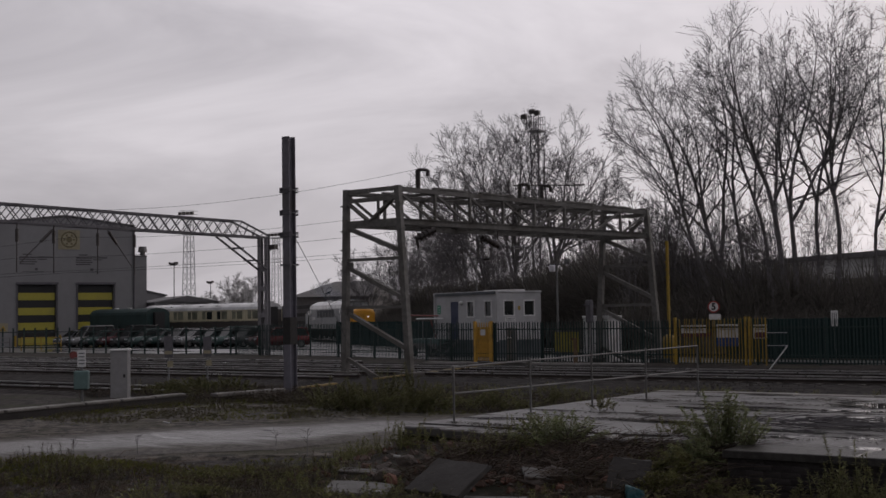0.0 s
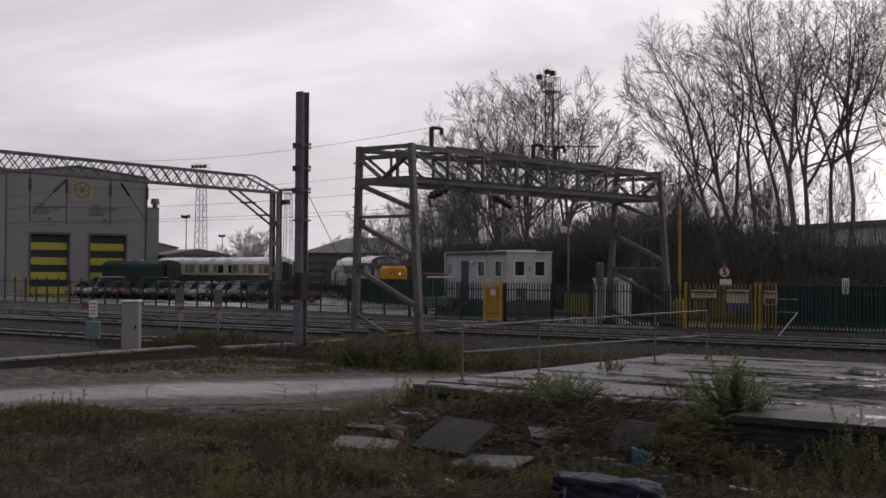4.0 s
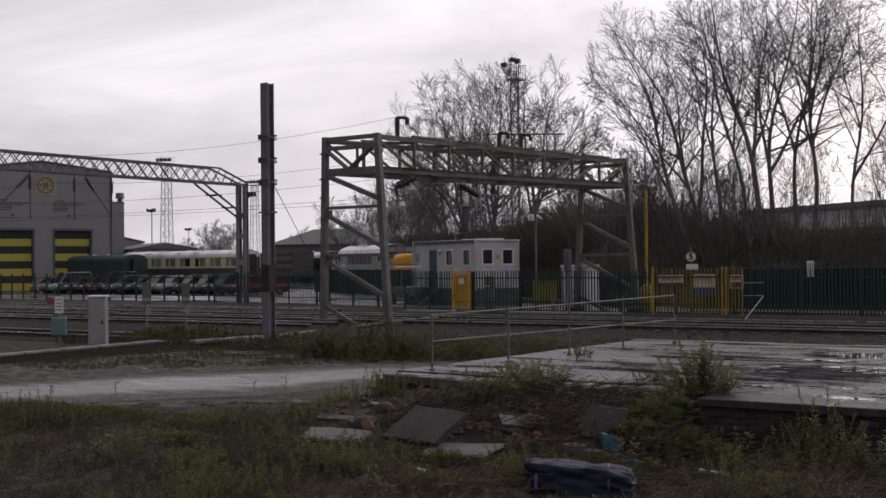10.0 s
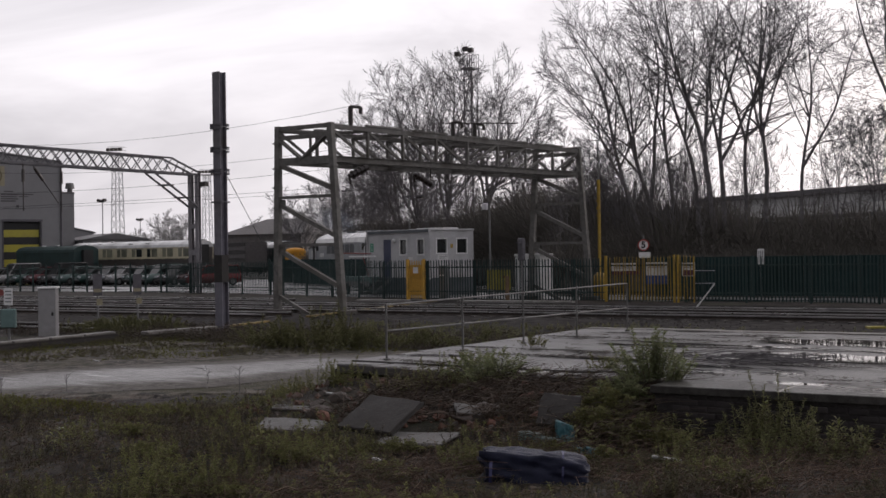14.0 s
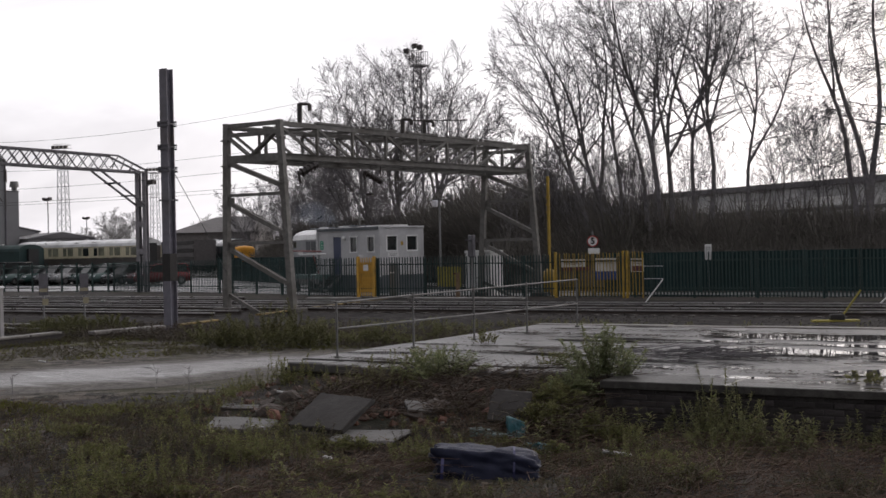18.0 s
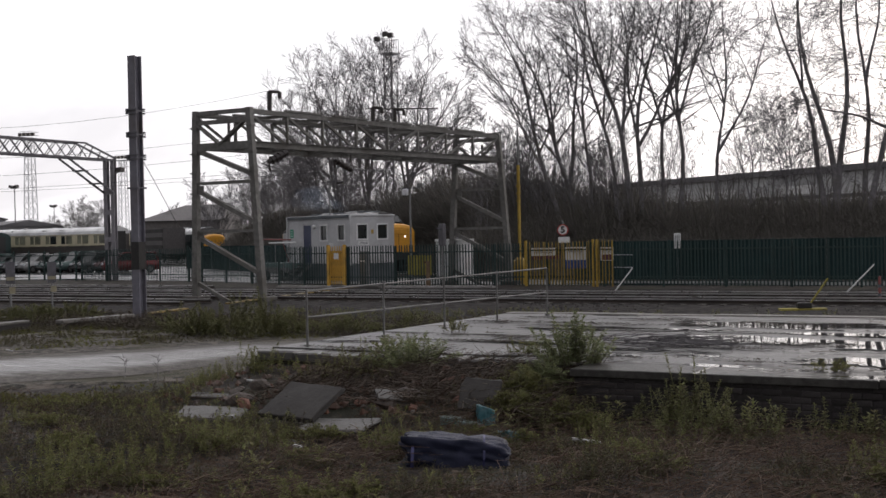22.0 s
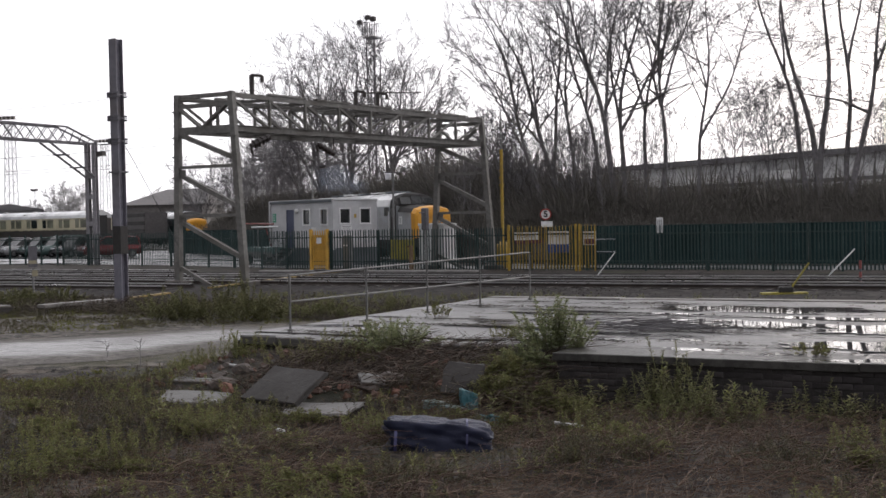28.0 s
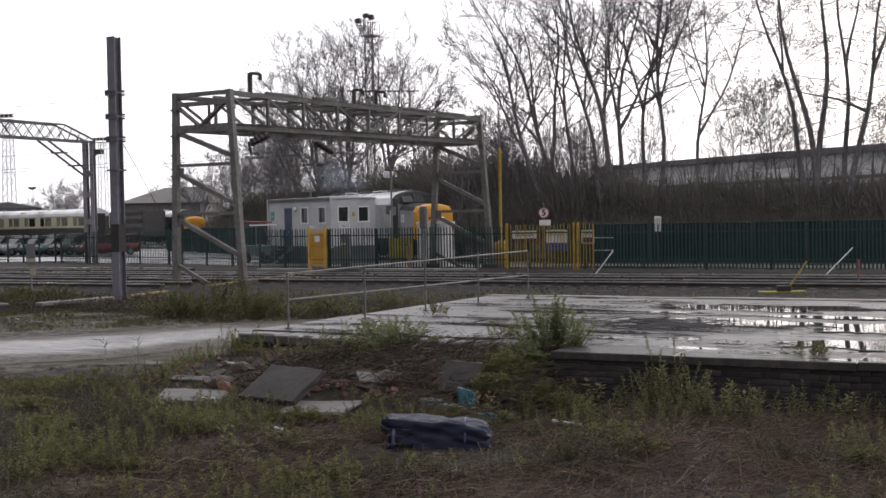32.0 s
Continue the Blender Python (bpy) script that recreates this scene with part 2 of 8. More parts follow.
def crumble(m):
    """Where the slab is worn away at its edges, and in streaks along it, the gravel shows."""
    nt = m.node_tree
    N, L = nt.nodes.new, nt.links.new
    at, co, mp, n, add, mr = N("ShaderNodeAttribute"), N("ShaderNodeTexCoord"), N("ShaderNodeMapping"), N("ShaderNodeTexNoise"), N("ShaderNodeMath"), N("ShaderNodeMapRange")
    at.attribute_name = "inward"
    mp.inputs["Rotation"].default_value, mp.inputs["Scale"].default_value = (0, 0, radians(-58)), (0.35, 1.6, 1)
    n.inputs["Scale"].default_value, n.inputs["Detail"].default_value, n.inputs["Roughness"].default_value = 1.5, 9, 0.7
    L(co.outputs["Object"], mp.inputs["Vector"])
    L(mp.outputs["Vector"], n.inputs["Vector"])
    add.operation = "ADD"
    L(at.outputs["Fac"], add.inputs[0])
    L(n.outputs["Fac"], add.inputs[1])
    mr.inputs["From Min"].default_value, mr.inputs["From Max"].default_value = 0.80, 1.12
    L(add.outputs["Value"], mr.inputs["Value"])
    g = N("ShaderNodeBsdfPrincipled")
    sp, r = N("ShaderNodeTexNoise"), N("ShaderNodeValToRGB")
    sp.inputs["Scale"].default_value, sp.inputs["Detail"].default_value, sp.inputs["Roughness"].default_value = 9.0, 8, 0.8
    r.color_ramp.elements[0].position, r.color_ramp.elements[0].color = 0.4, (0.03, 0.027, 0.024, 1)
    r.color_ramp.elements[1].position, r.color_ramp.elements[1].color = 0.62, (0.12, 0.108, 0.096, 1)
    L(co.outputs["Object"], sp.inputs["Vector"])
    L(sp.outputs["Fac"], r.inputs["Fac"])
    L(r.outputs["Color"], g.inputs["Base Color"])
    g.inputs["Roughness"].default_value, g.inputs["Specular IOR Level"].default_value = 0.8, 0.25
    out = nt.nodes["Material Output"].inputs["Surface"]
    mx = N("ShaderNodeMixShader")
    old = out.links[0].from_socket
    L(mr.outputs["Result"], mx.inputs["Fac"])
    L(g.outputs["BSDF"], mx.inputs[1])
    L(old, mx.inputs[2])
    L(mx.outputs["Shader"], out)


crumble(M["road"])
M["road"].node_tree.nodes["Principled BSDF"].inputs["Specular IOR Level"].default_value = 0.3
M["tarmac"] = wet_mat("wet_tarmac", (0.10, 0.10, 0.10), (0.06, 0.06, 0.06), (0.03, 0.03, 0.03), scale=0.25, level=0.56)
M["copingwet"] = wet_mat("wet_worn_coping", (0.05, 0.047, 0.044), (0.03, 0.028, 0.026), (0.025, 0.025, 0.025), scale=0.75, level=0.55, soft=0.035, grain=5.0, detail=10)
M["copingwet"].node_tree.nodes["Principled BSDF"].inputs["Specular IOR Level"].default_value = 0.15
M["coping"] = mat("worn_stone_coping", (0.13, 0.12, 0.11), 0.6, var=0.3, grain=10, stain=1.2, dirt=(0.05, 0.047, 0.038), bump=0.4)
M["brick"] = mat("sooty_blue_brick", (0.05, 0.043, 0.045), 0.85, var=0.4, grain=12, stain=1.5, dirt=(0.024, 0.026, 0.02), bump=0.5, spec=0.1, random=0.3)
M["mortar"] = mat("old_mortar", (0.046, 0.042, 0.041), 0.9, var=0.3, grain=20, bump=0.3, spec=0.1)
M["redbrick"] = mat("broken_red_brick", (0.12, 0.056, 0.038), 0.85, var=0.35, grain=14, stain=3, dirt=(0.10, 0.06, 0.05), bump=0.5, random=0.25)
M["rubblestone"] = mat("brown_rubble_stone", (0.06, 0.047, 0.04), 0.8, var=0.35, grain=14, stain=3, dirt=(0.05, 0.042, 0.036), bump=0.5)
M["darkpaving"] = mat("dark_wet_paving_stone", (0.036, 0.033, 0.031), 0.7, var=0.25, grain=12, stain=1.4, dirt=(0.03, 0.027, 0.024), bump=0.35, spec=0.2)
M["paving"] = mat("grey_paving_stone", (0.066, 0.062, 0.058), 0.6, var=0.25, grain=12, stain=1.4, dirt=(0.055, 0.05, 0.042), bump=0.35)
M["steel"] = mat("weathered_galvanised_steel", (0.136, 0.13, 0.122), 0.7, 0.1, var=0.3, grain=6, stain=0.9, dirt=(0.085, 0.078, 0.068), bump=0.15)
M["mast"] = mat("dull_grey_mast_paint", (0.145, 0.14, 0.165), 0.6, 0.2, var=0.2, grain=5, stain=0.6, dirt=(0.10, 0.085, 0.08), bump=0.1)
M["darksteel"] = mat("dark_lattice_steel", (0.105, 0.1, 0.112), 0.6, 0.2, var=0.25, grain=6, stain=1, bump=0.1)
M["galv"] = mat("galvanised_tube", (0.175, 0.175, 0.178), 0.55, 0.3, var=0.25, grain=20, stain=2, dirt=(0.13, 0.12, 0.11), bump=0.1)
M["rail"] = mat("rail_steel", (0.045, 0.035, 0.03), 0.7, 0.3, var=0.3, grain=10, stain=1, bump=0.2)
M["railtop"] = mat("polished_rail_head", (0.4, 0.39, 0.39), 0.3, 0.9, var=0.15, grain=10, stain=1, bump=0.0)
M["sleeper"] = mat("concrete_sleeper", (0.06, 0.054, 0.049), 0.8, var=0.3, grain=10, stain=1, dirt=(0.08, 0.065, 0.055), bump=0.3)
M["insul"] = mat("dark_insulator", (0.03, 0.022, 0.02), 0.35, var=0.2, bump=0.0)
M["wire"] = mat("contact_wire", (0.06, 0.06, 0.065), 0.6, 0.5, bump=0.0)
M["green"] = mat("dark_green_fence_paint", (0.0105, 0.031, 0.029), 0.5, var=0.25, grain=9, stain=1.5, dirt=(0.009, 0.022, 0.019), bump=0.05, random=0.15)
M["hoard"] = mat("green_hoarding", (0.014, 0.033, 0.034), 0.75, var=0.25, grain=2, stain=0.25, dirt=(0.008, 0.02, 0.019), bump=0.1, spec=0.2)
M["yellow"] = mat("safety_yellow_paint", (0.34, 0.22, 0.025), 0.55, var=0.2, grain=9, stain=2, dirt=(0.22, 0.14, 0.035), bump=0.05)
M["locoyellow"] = mat("warning_panel_yellow", (0.62, 0.29, 0.02), 0.45, var=0.1, grain=6, stain=1, dirt=(0.5, 0.24, 0.03), bump=0.03)
M["white"] = mat("off_white_paint", (0.62, 0.62, 0.62), 0.5, var=0.08, grain=6, stain=1.2, dirt=(0.42, 0.41, 0.39), bump=0.04)
M["cabin"] = mat("pale_grey_cabin_panel", (0.42, 0.42, 0.43), 0.55, var=0.07, grain=5, stain=0.8, dirt=(0.30, 0.30, 0.30), bump=0.04)
M["skirt"] = mat("slate_grey_skirt", (0.075, 0.085, 0.095), 0.6, var=0.15, grain=6, stain=0.8, bump=0.05)
M["door"] = mat("navy_door_paint", (0.02, 0.03, 0.075), 0.45, var=0.1, bump=0.02)
M["carglass"] = mat("tinted_car_glass", (0.01, 0.012, 0.012), 0.15, var=0.2, grain=2, bump=0.0, spec=0.22)
M["glass"] = mat("dark_window_glass", (0.02, 0.022, 0.022), 0.08, var=0.2, grain=2, bump=0.0, spec=0.6)
M["frame"] = mat("white_window_frame", (0.68, 0.68, 0.68), 0.45, var=0.06, bump=0.0)
M["shed"] = mat("grey_cladding", (0.20, 0.198, 0.205), 0.6, var=0.06, grain=1.5, stain=0.12, dirt=(0.17, 0.168, 0.172), bump=0.05)
M["shedroof"] = mat("grey_shed_roof", (0.12, 0.115, 0.12), 0.6, var=0.12, grain=1.5, stain=0.2, bump=0.05)
M["black"] = mat("black_rubber", (0.014, 0.014, 0.015), 0.6, var=0.2, bump=0.05)
M["red"] = mat("red_paint", (0.32, 0.02, 0.015), 0.5, var=0.15, grain=8, stain=2, bump=0.03)
M["loco"] = mat("railfreight_grey_paint", (0.25, 0.26, 0.27), 0.42, 0.1, var=0.12, grain=4, stain=0.7, dirt=(0.15, 0.15, 0.15), bump=0.04)
# sky sheen on the wet roof is painted in as a pale base
M["locoroof"] = mat("sheen_pale_wet_roof", (0.5, 0.5, 0.5), 0.25, 0.1, var=0.15, grain=3, stain=0.6, dirt=(0.3, 0.3, 0.3), bump=0.08)
M["under"] = mat("grimy_underframe", (0.02, 0.018, 0.017), 0.8, var=0.35, grain=8, bump=0.3)
M["cream"] = mat("cream_coach_paint", (0.52, 0.47, 0.33), 0.4, var=0.08, grain=4, stain=0.6, dirt=(0.36, 0.32, 0.22), bump=0.02)
M["coachroof"] = mat("wet_coach_roof", (0.6, 0.6, 0.6), 0.3, 0.1, var=0.12, grain=3, stain=0.5, dirt=(0.28, 0.28, 0.28), bump=0.05)
M["coachgreen"] = mat("dark_green_coach_paint", (0.009, 0.03, 0.029), 0.65, var=0.2, grain=4, stain=0.6, bump=0.03)
M["bark"] = mat("grey_bark", (0.175, 0.165, 0.172), 0.9, var=0.35, grain=5, stain=1.0, dirt=(0.12, 0.115, 0.10), bump=0.5, spec=0.1)
# aerial haze over the far trees, put into their bark colour
M["hazebark"] = mat("haze_paled_bark", (0.34, 0.33, 0.33), 0.9, var=0.2, grain=3, bump=0.0, spec=0.1)
M["twig"] = mat("dark_twigs", (0.15, 0.142, 0.148), 0.9, var=0.2, grain=2, bump=0.0, spec=0.1)
M["scrub"] = island_mat("bramble_scrub", [(0.11, 0.102, 0.097), (0.15, 0.138, 0.13), (0.11, 0.108, 0.09), (0.19, 0.172, 0.16)], 1.0, 0.05, 0.25)
M["bank"] = mat("dark_bank_soil", (0.07, 0.061, 0.054), 0.95, var=0.4, grain=1.2, stain=0.2, dirt=(0.024, 0.024, 0.016), bump=0.8, spec=0.1)
M["leaf"] = island_mat("weed_leaves", [(0.105, 0.115, 0.045), (0.15, 0.158, 0.058), (0.10, 0.092, 0.045), (0.20, 0.21, 0.075), (0.125, 0.10, 0.056), (0.175, 0.18, 0.078)], 0.6, trans=0.5)
M["darkleaf"] = island_mat("dull_weed_leaves", [(0.062, 0.064, 0.032), (0.09, 0.088, 0.04), (0.085, 0.066, 0.045), (0.05, 0.05, 0.03), (0.10, 0.072, 0.052)], 0.7, trans=0.35)
M["bushleaf"] = island_mat("shrub_leaves", [(0.15, 0.18, 0.085), (0.21, 0.245, 0.115), (0.14, 0.15, 0.08), (0.26, 0.29, 0.16), (0.17, 0.15, 0.09)], 0.6, trans=0.5)
M["straw"] = island_mat("dead_stalks", [(0.07, 0.043, 0.031), (0.11, 0.07, 0.048), (0.05, 0.03, 0.024), (0.15, 0.11, 0.076)], 0.85)
M["moss"] = island_mat("moss_tufts", [(0.09, 0.095, 0.015), (0.13, 0.13, 0.02), (0.07, 0.08, 0.015)], 0.8, trans=0.2)
M["stem"] = mat("weed_stem", (0.06, 0.05, 0.028), 0.8, bump=0.0)
M["tarp"] = mat("navy_plastic_sheet", (0.013, 0.015, 0.032), 0.5, var=0.4, grain=5, stain=2, dirt=(0.022, 0.024, 0.045), bump=0.6, spec=0.16, detail=8)
M["teal"] = mat("teal_plastic_sheet", (0.025, 0.10, 0.12), 0.5, var=0.25, grain=6, stain=3, dirt=(0.16, 0.22, 0.21), bump=0.3)
M["scrap"] = mat("dull_pale_scrap", (0.30, 0.30, 0.29), 0.6, bump=0.0)
M["rust"] = mat("rusty_brown_paint", (0.15, 0.1, 0.06), 0.75, var=0.3, grain=10, bump=0.2)
M["trough"] = mat("pale_concrete_lids", (0.26, 0.25, 0.24), 0.6, var=0.3, grain=6, stain=1.0, dirt=(0.13, 0.12, 0.11), bump=0.3)
M["darkwood"] = mat("dark_weathered_boards", (0.085, 0.078, 0.078), 0.75, var=0.25, grain=4, stain=0.5, dirt=(0.08, 0.075, 0.08), bump=0.15)
M["cabgrey"] = mat("cabinet_grey_paint", (0.24, 0.235, 0.24), 0.55, var=0.12, grain=6, stain=1.0, dirt=(0.16, 0.155, 0.15), bump=0.05)
M["tealgrey"] = mat("dull_teal_paint", (0.10, 0.16, 0.155), 0.6, var=0.2, grain=6, stain=2, bump=0.05)
M["dullbush"] = island_mat("dull_scrub_leaves", [(0.10, 0.108, 0.05), (0.14, 0.145, 0.062), (0.11, 0.094, 0.056), (0.17, 0.175, 0.072), (0.095, 0.092, 0.052)], 0.8, trans=0.35)
M["tarpblue"] = mat("blue_plastic_fold", (0.03, 0.03, 0.10), 0.4, var=0.3, grain=8, bump=0.2)
M["tealpale"] = mat("pale_teal_plastic", (0.13, 0.18, 0.175), 0.5, var=0.35, grain=7, stain=3, dirt=(0.04, 0.12, 0.13), bump=0.3)
M["litterleaf"] = island_mat("dead_leaf_litter", [(0.05, 0.037, 0.028), (0.08, 0.06, 0.044), (0.036, 0.029, 0.023), (0.065, 0.058, 0.042), (0.11, 0.088, 0.065)], 0.8)
M["clod"] = island_mat("soil_clods", [(0.03, 0.024, 0.02), (0.045, 0.036, 0.03), (0.06, 0.054, 0.048), (0.025, 0.02, 0.017)], 0.9)
M["vergestone"] = island_mat("verge_stones", [(0.035, 0.03, 0.026), (0.07, 0.064, 0.058), (0.12, 0.112, 0.105), (0.05, 0.044, 0.034)], 0.75)
M["ballaststone"] = island_mat("ballast_stones", [(0.02, 0.018, 0.016), (0.035, 0.031, 0.028), (0.06, 0.055, 0.05), (0.013, 0.012, 0.011)], 0.9)
M["darkstraw"] = island_mat("wet_dead_twigs", [(0.05, 0.034, 0.026), (0.075, 0.053, 0.038), (0.035, 0.025, 0.02), (0.095, 0.075, 0.056)], 0.85)
M["dullwhite"] = mat("weathered_white_board", (0.55, 0.55, 0.58), 0.55, var=0.12, grain=8, stain=1.5, bump=0.02)
M["dullred"] = mat("faded_red_paint", (0.20, 0.05, 0.045), 0.6, var=0.2, bump=0.02)
M["olive"] = mat("olive_yellow_paint", (0.27, 0.23, 0.03), 0.6, var=0.2, grain=6, stain=1.5, dirt=(0.15, 0.13, 0.03), bump=0.04)
M["railgrey"] = mat("dull_galvanised_rail", (0.125, 0.122, 0.12), 0.6, 0.3, var=0.25, grain=20, stain=2, dirt=(0.08, 0.075, 0.07), bump=0.1)
M["gateyellow"] = mat("pale_gate_yellow", (0.58, 0.33, 0.05), 0.55, var=0.15, grain=9, stain=2, dirt=(0.32, 0.2, 0.05), bump=0.03)
M["foot_board"] = mat("faded_yellow_board", (0.19, 0.13, 0.035), 0.75, var=0.4, grain=6, stain=2.5, dirt=(0.09, 0.07, 0.04), bump=0.2)

# ---- ground ----
def heap(x, y):
    """Height of the rough ground: flat by the tracks, lumpy in the waste land."""
    w = max(0.0, min(1.0, (13.6 - y) / 2.0))
    n = noise.noise((x * 0.45, y * 0.45, 0)) * 0.16 + noise.noise((x * 1.6, y * 1.6, 3)) * 0.06
    z = n * (0.25 + 0.75 * w)
    # rubble slope against the broken platform edge
    if -12.5 < x < -5.6 and 12.2 < y < 15.4:
        k = min(1, (y - 12.2) / 2.6) * min(1, (x + 12.5) / 1.2) * min(1, (-5.6 - x) / 0.7)
        z += 0.40 * k
    if y > 24.8 or x < -24:
        z *= 0.15
    # worn level beside the concrete track
    if x < -11.5:
        f = max(min(1.0, (float(np.interp(x, [-60.0, -24.5, -17.8, -16.7, -14.6, -11.75], [-4.0, 7.8, 11.9, 14.9, 17.6, 18.6])) - 1.2 - y) / 1.8), min(1.0, (x + 12.8) / 1.3), 0.0)
        z = z * f + 0.02 * (1 - f)
    return z


def build_ground():
    xs = np.concatenate([np.linspace(-2500, -60, 12), np.arange(-50, -22, 4.0), np.arange(-22, 6, 0.3), np.arange(8, 60, 6.0), np.linspace(80, 2500, 10)])
    ys = np.concatenate([np.linspace(-1500, -8, 8), np.arange(-4, 5, 2.0), np.arange(6, 18.6, 0.3), np.arange(19, 30, 1.0), np.arange(32, 80, 8.0), np.linspace(100, 3000, 12)])
    vs = [(float(x), float(y), heap(x, y) if -24 < x < 7 and 5 < y < 26 else 0.0) for y in ys for x in xs]
    n = len(xs)
    fs = [(j * n + i, j * n + i + 1, (j + 1) * n + i + 1, (j + 1) * n + i) for j in range(len(ys) - 1) for i in range(n - 1)]
    me = bpy.data.meshes.new("ground")
    me.from_pydata(vs, [], fs)
    me.materials.append(M["soil"])
    for p in me.polygons:
        p.use_smooth = True
    tagged(new("ground", me), "dark wet soil and rough ground", "ground", kind="structure")


def sheet(name, pts, z, material, label, cat="ground", step=0):
    bm = B()
    bm.faces.new([bm.verts.new((x, y, z)) for x, y in pts])
    return solid(name, bm, material, label, cat, kind="structure")


build_ground()
# ballast bed, raised a little over the soil, with sloped shoulders
bm = B()
loft(bm, [[(x, 28.6, -0.05), (x, 29.6, 0.035), (x, 47.2, 0.035), (x, 48.6, -0.05)] for x in (-160, -60, -20, 80)], close=False)
solid("ballast", bm, M["ballast"], "grey-brown stone ballast under the running lines", "ballast", kind="structure")
bm = B()
loft(bm, [[(x, 23.6, -0.05), (x, 24.2, 0.03), (x, 28.2, 0.03), (x, 28.6, -0.04)] for x in (-160, -60, -27.5)], close=False)
solid("ballast", bm, M["ballast"], "weedy ballast of the short siding", "ballast", kind="structure")
bm = B()
verge = [(-60, -6.5), (-24.0, 6.6), (-17.0, 10.6), (-15.2, 13.4), (-12.6, 15.4), (-12.0, 17.0), (-12.0, 24.0), (-24, 24.2), (-25, 16), (-60, 16)]
edge = []
for k in range(len(verge)):
    (ax, ay), (bx, by) = verge[k], verge[(k + 1) % len(verge)]
    for j in range(12):
        wob = 0.25 * noise.noise((ax + j * 1.7, ay, 4.0)) if k in (1, 2, 3) else 0.0
        edge.append((ax + (bx - ax) * j / 12 + wob, ay + (by - ay) * j / 12 - wob))
loft(bm, [[(x, y, -0.03) for x, y in edge], [(x + (-26 - x) * 0.03, y + (15 - y) * 0.06, 0.045) for x, y in edge]], caps=False)
bm.faces.new([v for v in bm.verts if v.co.z > 0.04])
solid("gravel_verge", bm, M["gravel"], "damp gravel beside the concrete track", "ground", kind="structure")
sheet("access_road", [(-200, 57.5), (-58, 57.2), (-46, 54.9), (-36, 51.3), (60, 49.8), (60, 54.6), (-22, 55.3), (-27, 57.5), (-70, 88), (-130, 100), (-200, 100)], 0.03, M["tarmac"], "wet tarmac yard road behind the fence", "road")
# the wet concrete track leading to the platform end; its crumbled edges run out into the gravel
near = [(-60.0, -4.6), (-24.5, 7.2), (-17.6, 11.2), (-15.9, 13.9), (-14.6, 15.3), (-14.3, 17.4), (-11.75, 18.2)]
far = [(-60.0, 2.6), (-26.8, 10.6), (-20.8, 13.9), (-19.6, 17.1), (-18.1, 19.0), (-16.9, 21.3), (-11.75, 24.0)]
ACROSS_N = 16
vs, fs, wear = [], [], []
steps = 0
for (n0, n1), (f0, f1) in zip(zip(near, near[1:]), zip(far, far[1:])):
    for j in range(10):
        a, b = Vector(n0).lerp(Vector(n1), j / 10), Vector(f0).lerp(Vector(f1), j / 10)
        for k in range(ACROSS_N + 1):
            u = k / ACROSS_N
            p = a.lerp(b, u)
            vs.append((p.x, p.y, 0.052 + 0.03 * min(1, 5 * u, 5 * (1 - u)) + 0.006 * noise.noise((p.x * 1.3, p.y * 1.3, 2))))
            wear.append(min(u, 1 - u) * 2)
        steps += 1
for j in range(steps - 1):
    for k in range(ACROSS_N):
        o = j * (ACROSS_N + 1) + k
        fs.append((o, o + 1, o + ACROSS_N + 2, o + ACROSS_N + 1))
me = bpy.data.meshes.new("concrete_track")
me.from_pydata(vs, [], fs)
me.attributes.new("inward", "FLOAT", "POINT").data.foreach_set("value", wear)
me.materials.append(M["road"])
for p in me.polygons:
    p.use_smooth = True
tagged(new("concrete_track", me), "wet pale concrete vehicle track with crumbled edges", "road", kind="structure")

# ---- the old platform ----
PX0, PX1, PY0, PY1, PZ = -11.7, 60.0, 14.05, 24.35, 0.6
platform = thing("platform", pose(0, 0, 0), "abandoned platform with wet concrete paving and a brick face", "platform", kind="structure")
bm = B()
box(bm, ((PX0 + PX1) / 2 + 0.1, (15.0 + PY1) / 2, 0.22), (PX1 - PX0 - 0.3, PY1 - 15.05, 0.5))
part("core", bm, M["mortar"], platform, "dark fill under the paving")
bm = B()
box(bm, ((PX1 - 5.75) / 2, (14.24 + 15.0) / 2, 0.22), (PX1 + 5.75, 15.0 - 14.24, 0.5))
part("core", bm, M["mortar"], platform)


def paving_slab(x0, x1, y0, y1, z, sag=0.0):
    bm = B()
    nx, ny = 6, 6
    top = [[bm.verts.new((x0 + (x1 - x0) * i / nx, y0 + (y1 - y0) * j / ny, z + sag * math.sin(i * 1.1 + j * 0.7 + x0) )) for i in range(nx + 1)] for j in range(ny + 1)]
    for j in range(ny):
        for i in range(nx):
            bm.faces.new((top[j][i], top[j][i + 1], top[j + 1][i + 1], top[j + 1][i]))
    r = bmesh.ops.extrude_edge_only(bm, edges=[e for e in bm.edges if e.is_boundary])
    for v in [g for g in r["geom"] if isinstance(g, bmesh.types.BMVert)]:
        v.co.z = z - 0.12
    return bm


xs = [-11.7, -8.9, -6.0, -2.4, 1.4, 5.0, 9.0, 14.0, 20.0, 30.0, 60.0]
ys = [15.12, 17.3, 20.0, 22.6, 24.0]
for i in range(len(xs) - 1):
    for j in range(len(ys) - 1):
        part("slab", paving_slab(xs[i] + 0.004, xs[i + 1] - 0.004, (15.47 if j == 0 and xs[i] < -6.1 else ys[j]) + 0.01, ys[j + 1] - 0.012, PZ + random.uniform(-0.008, 0.008), 0.004), M["slab"], platform, smooth=False)


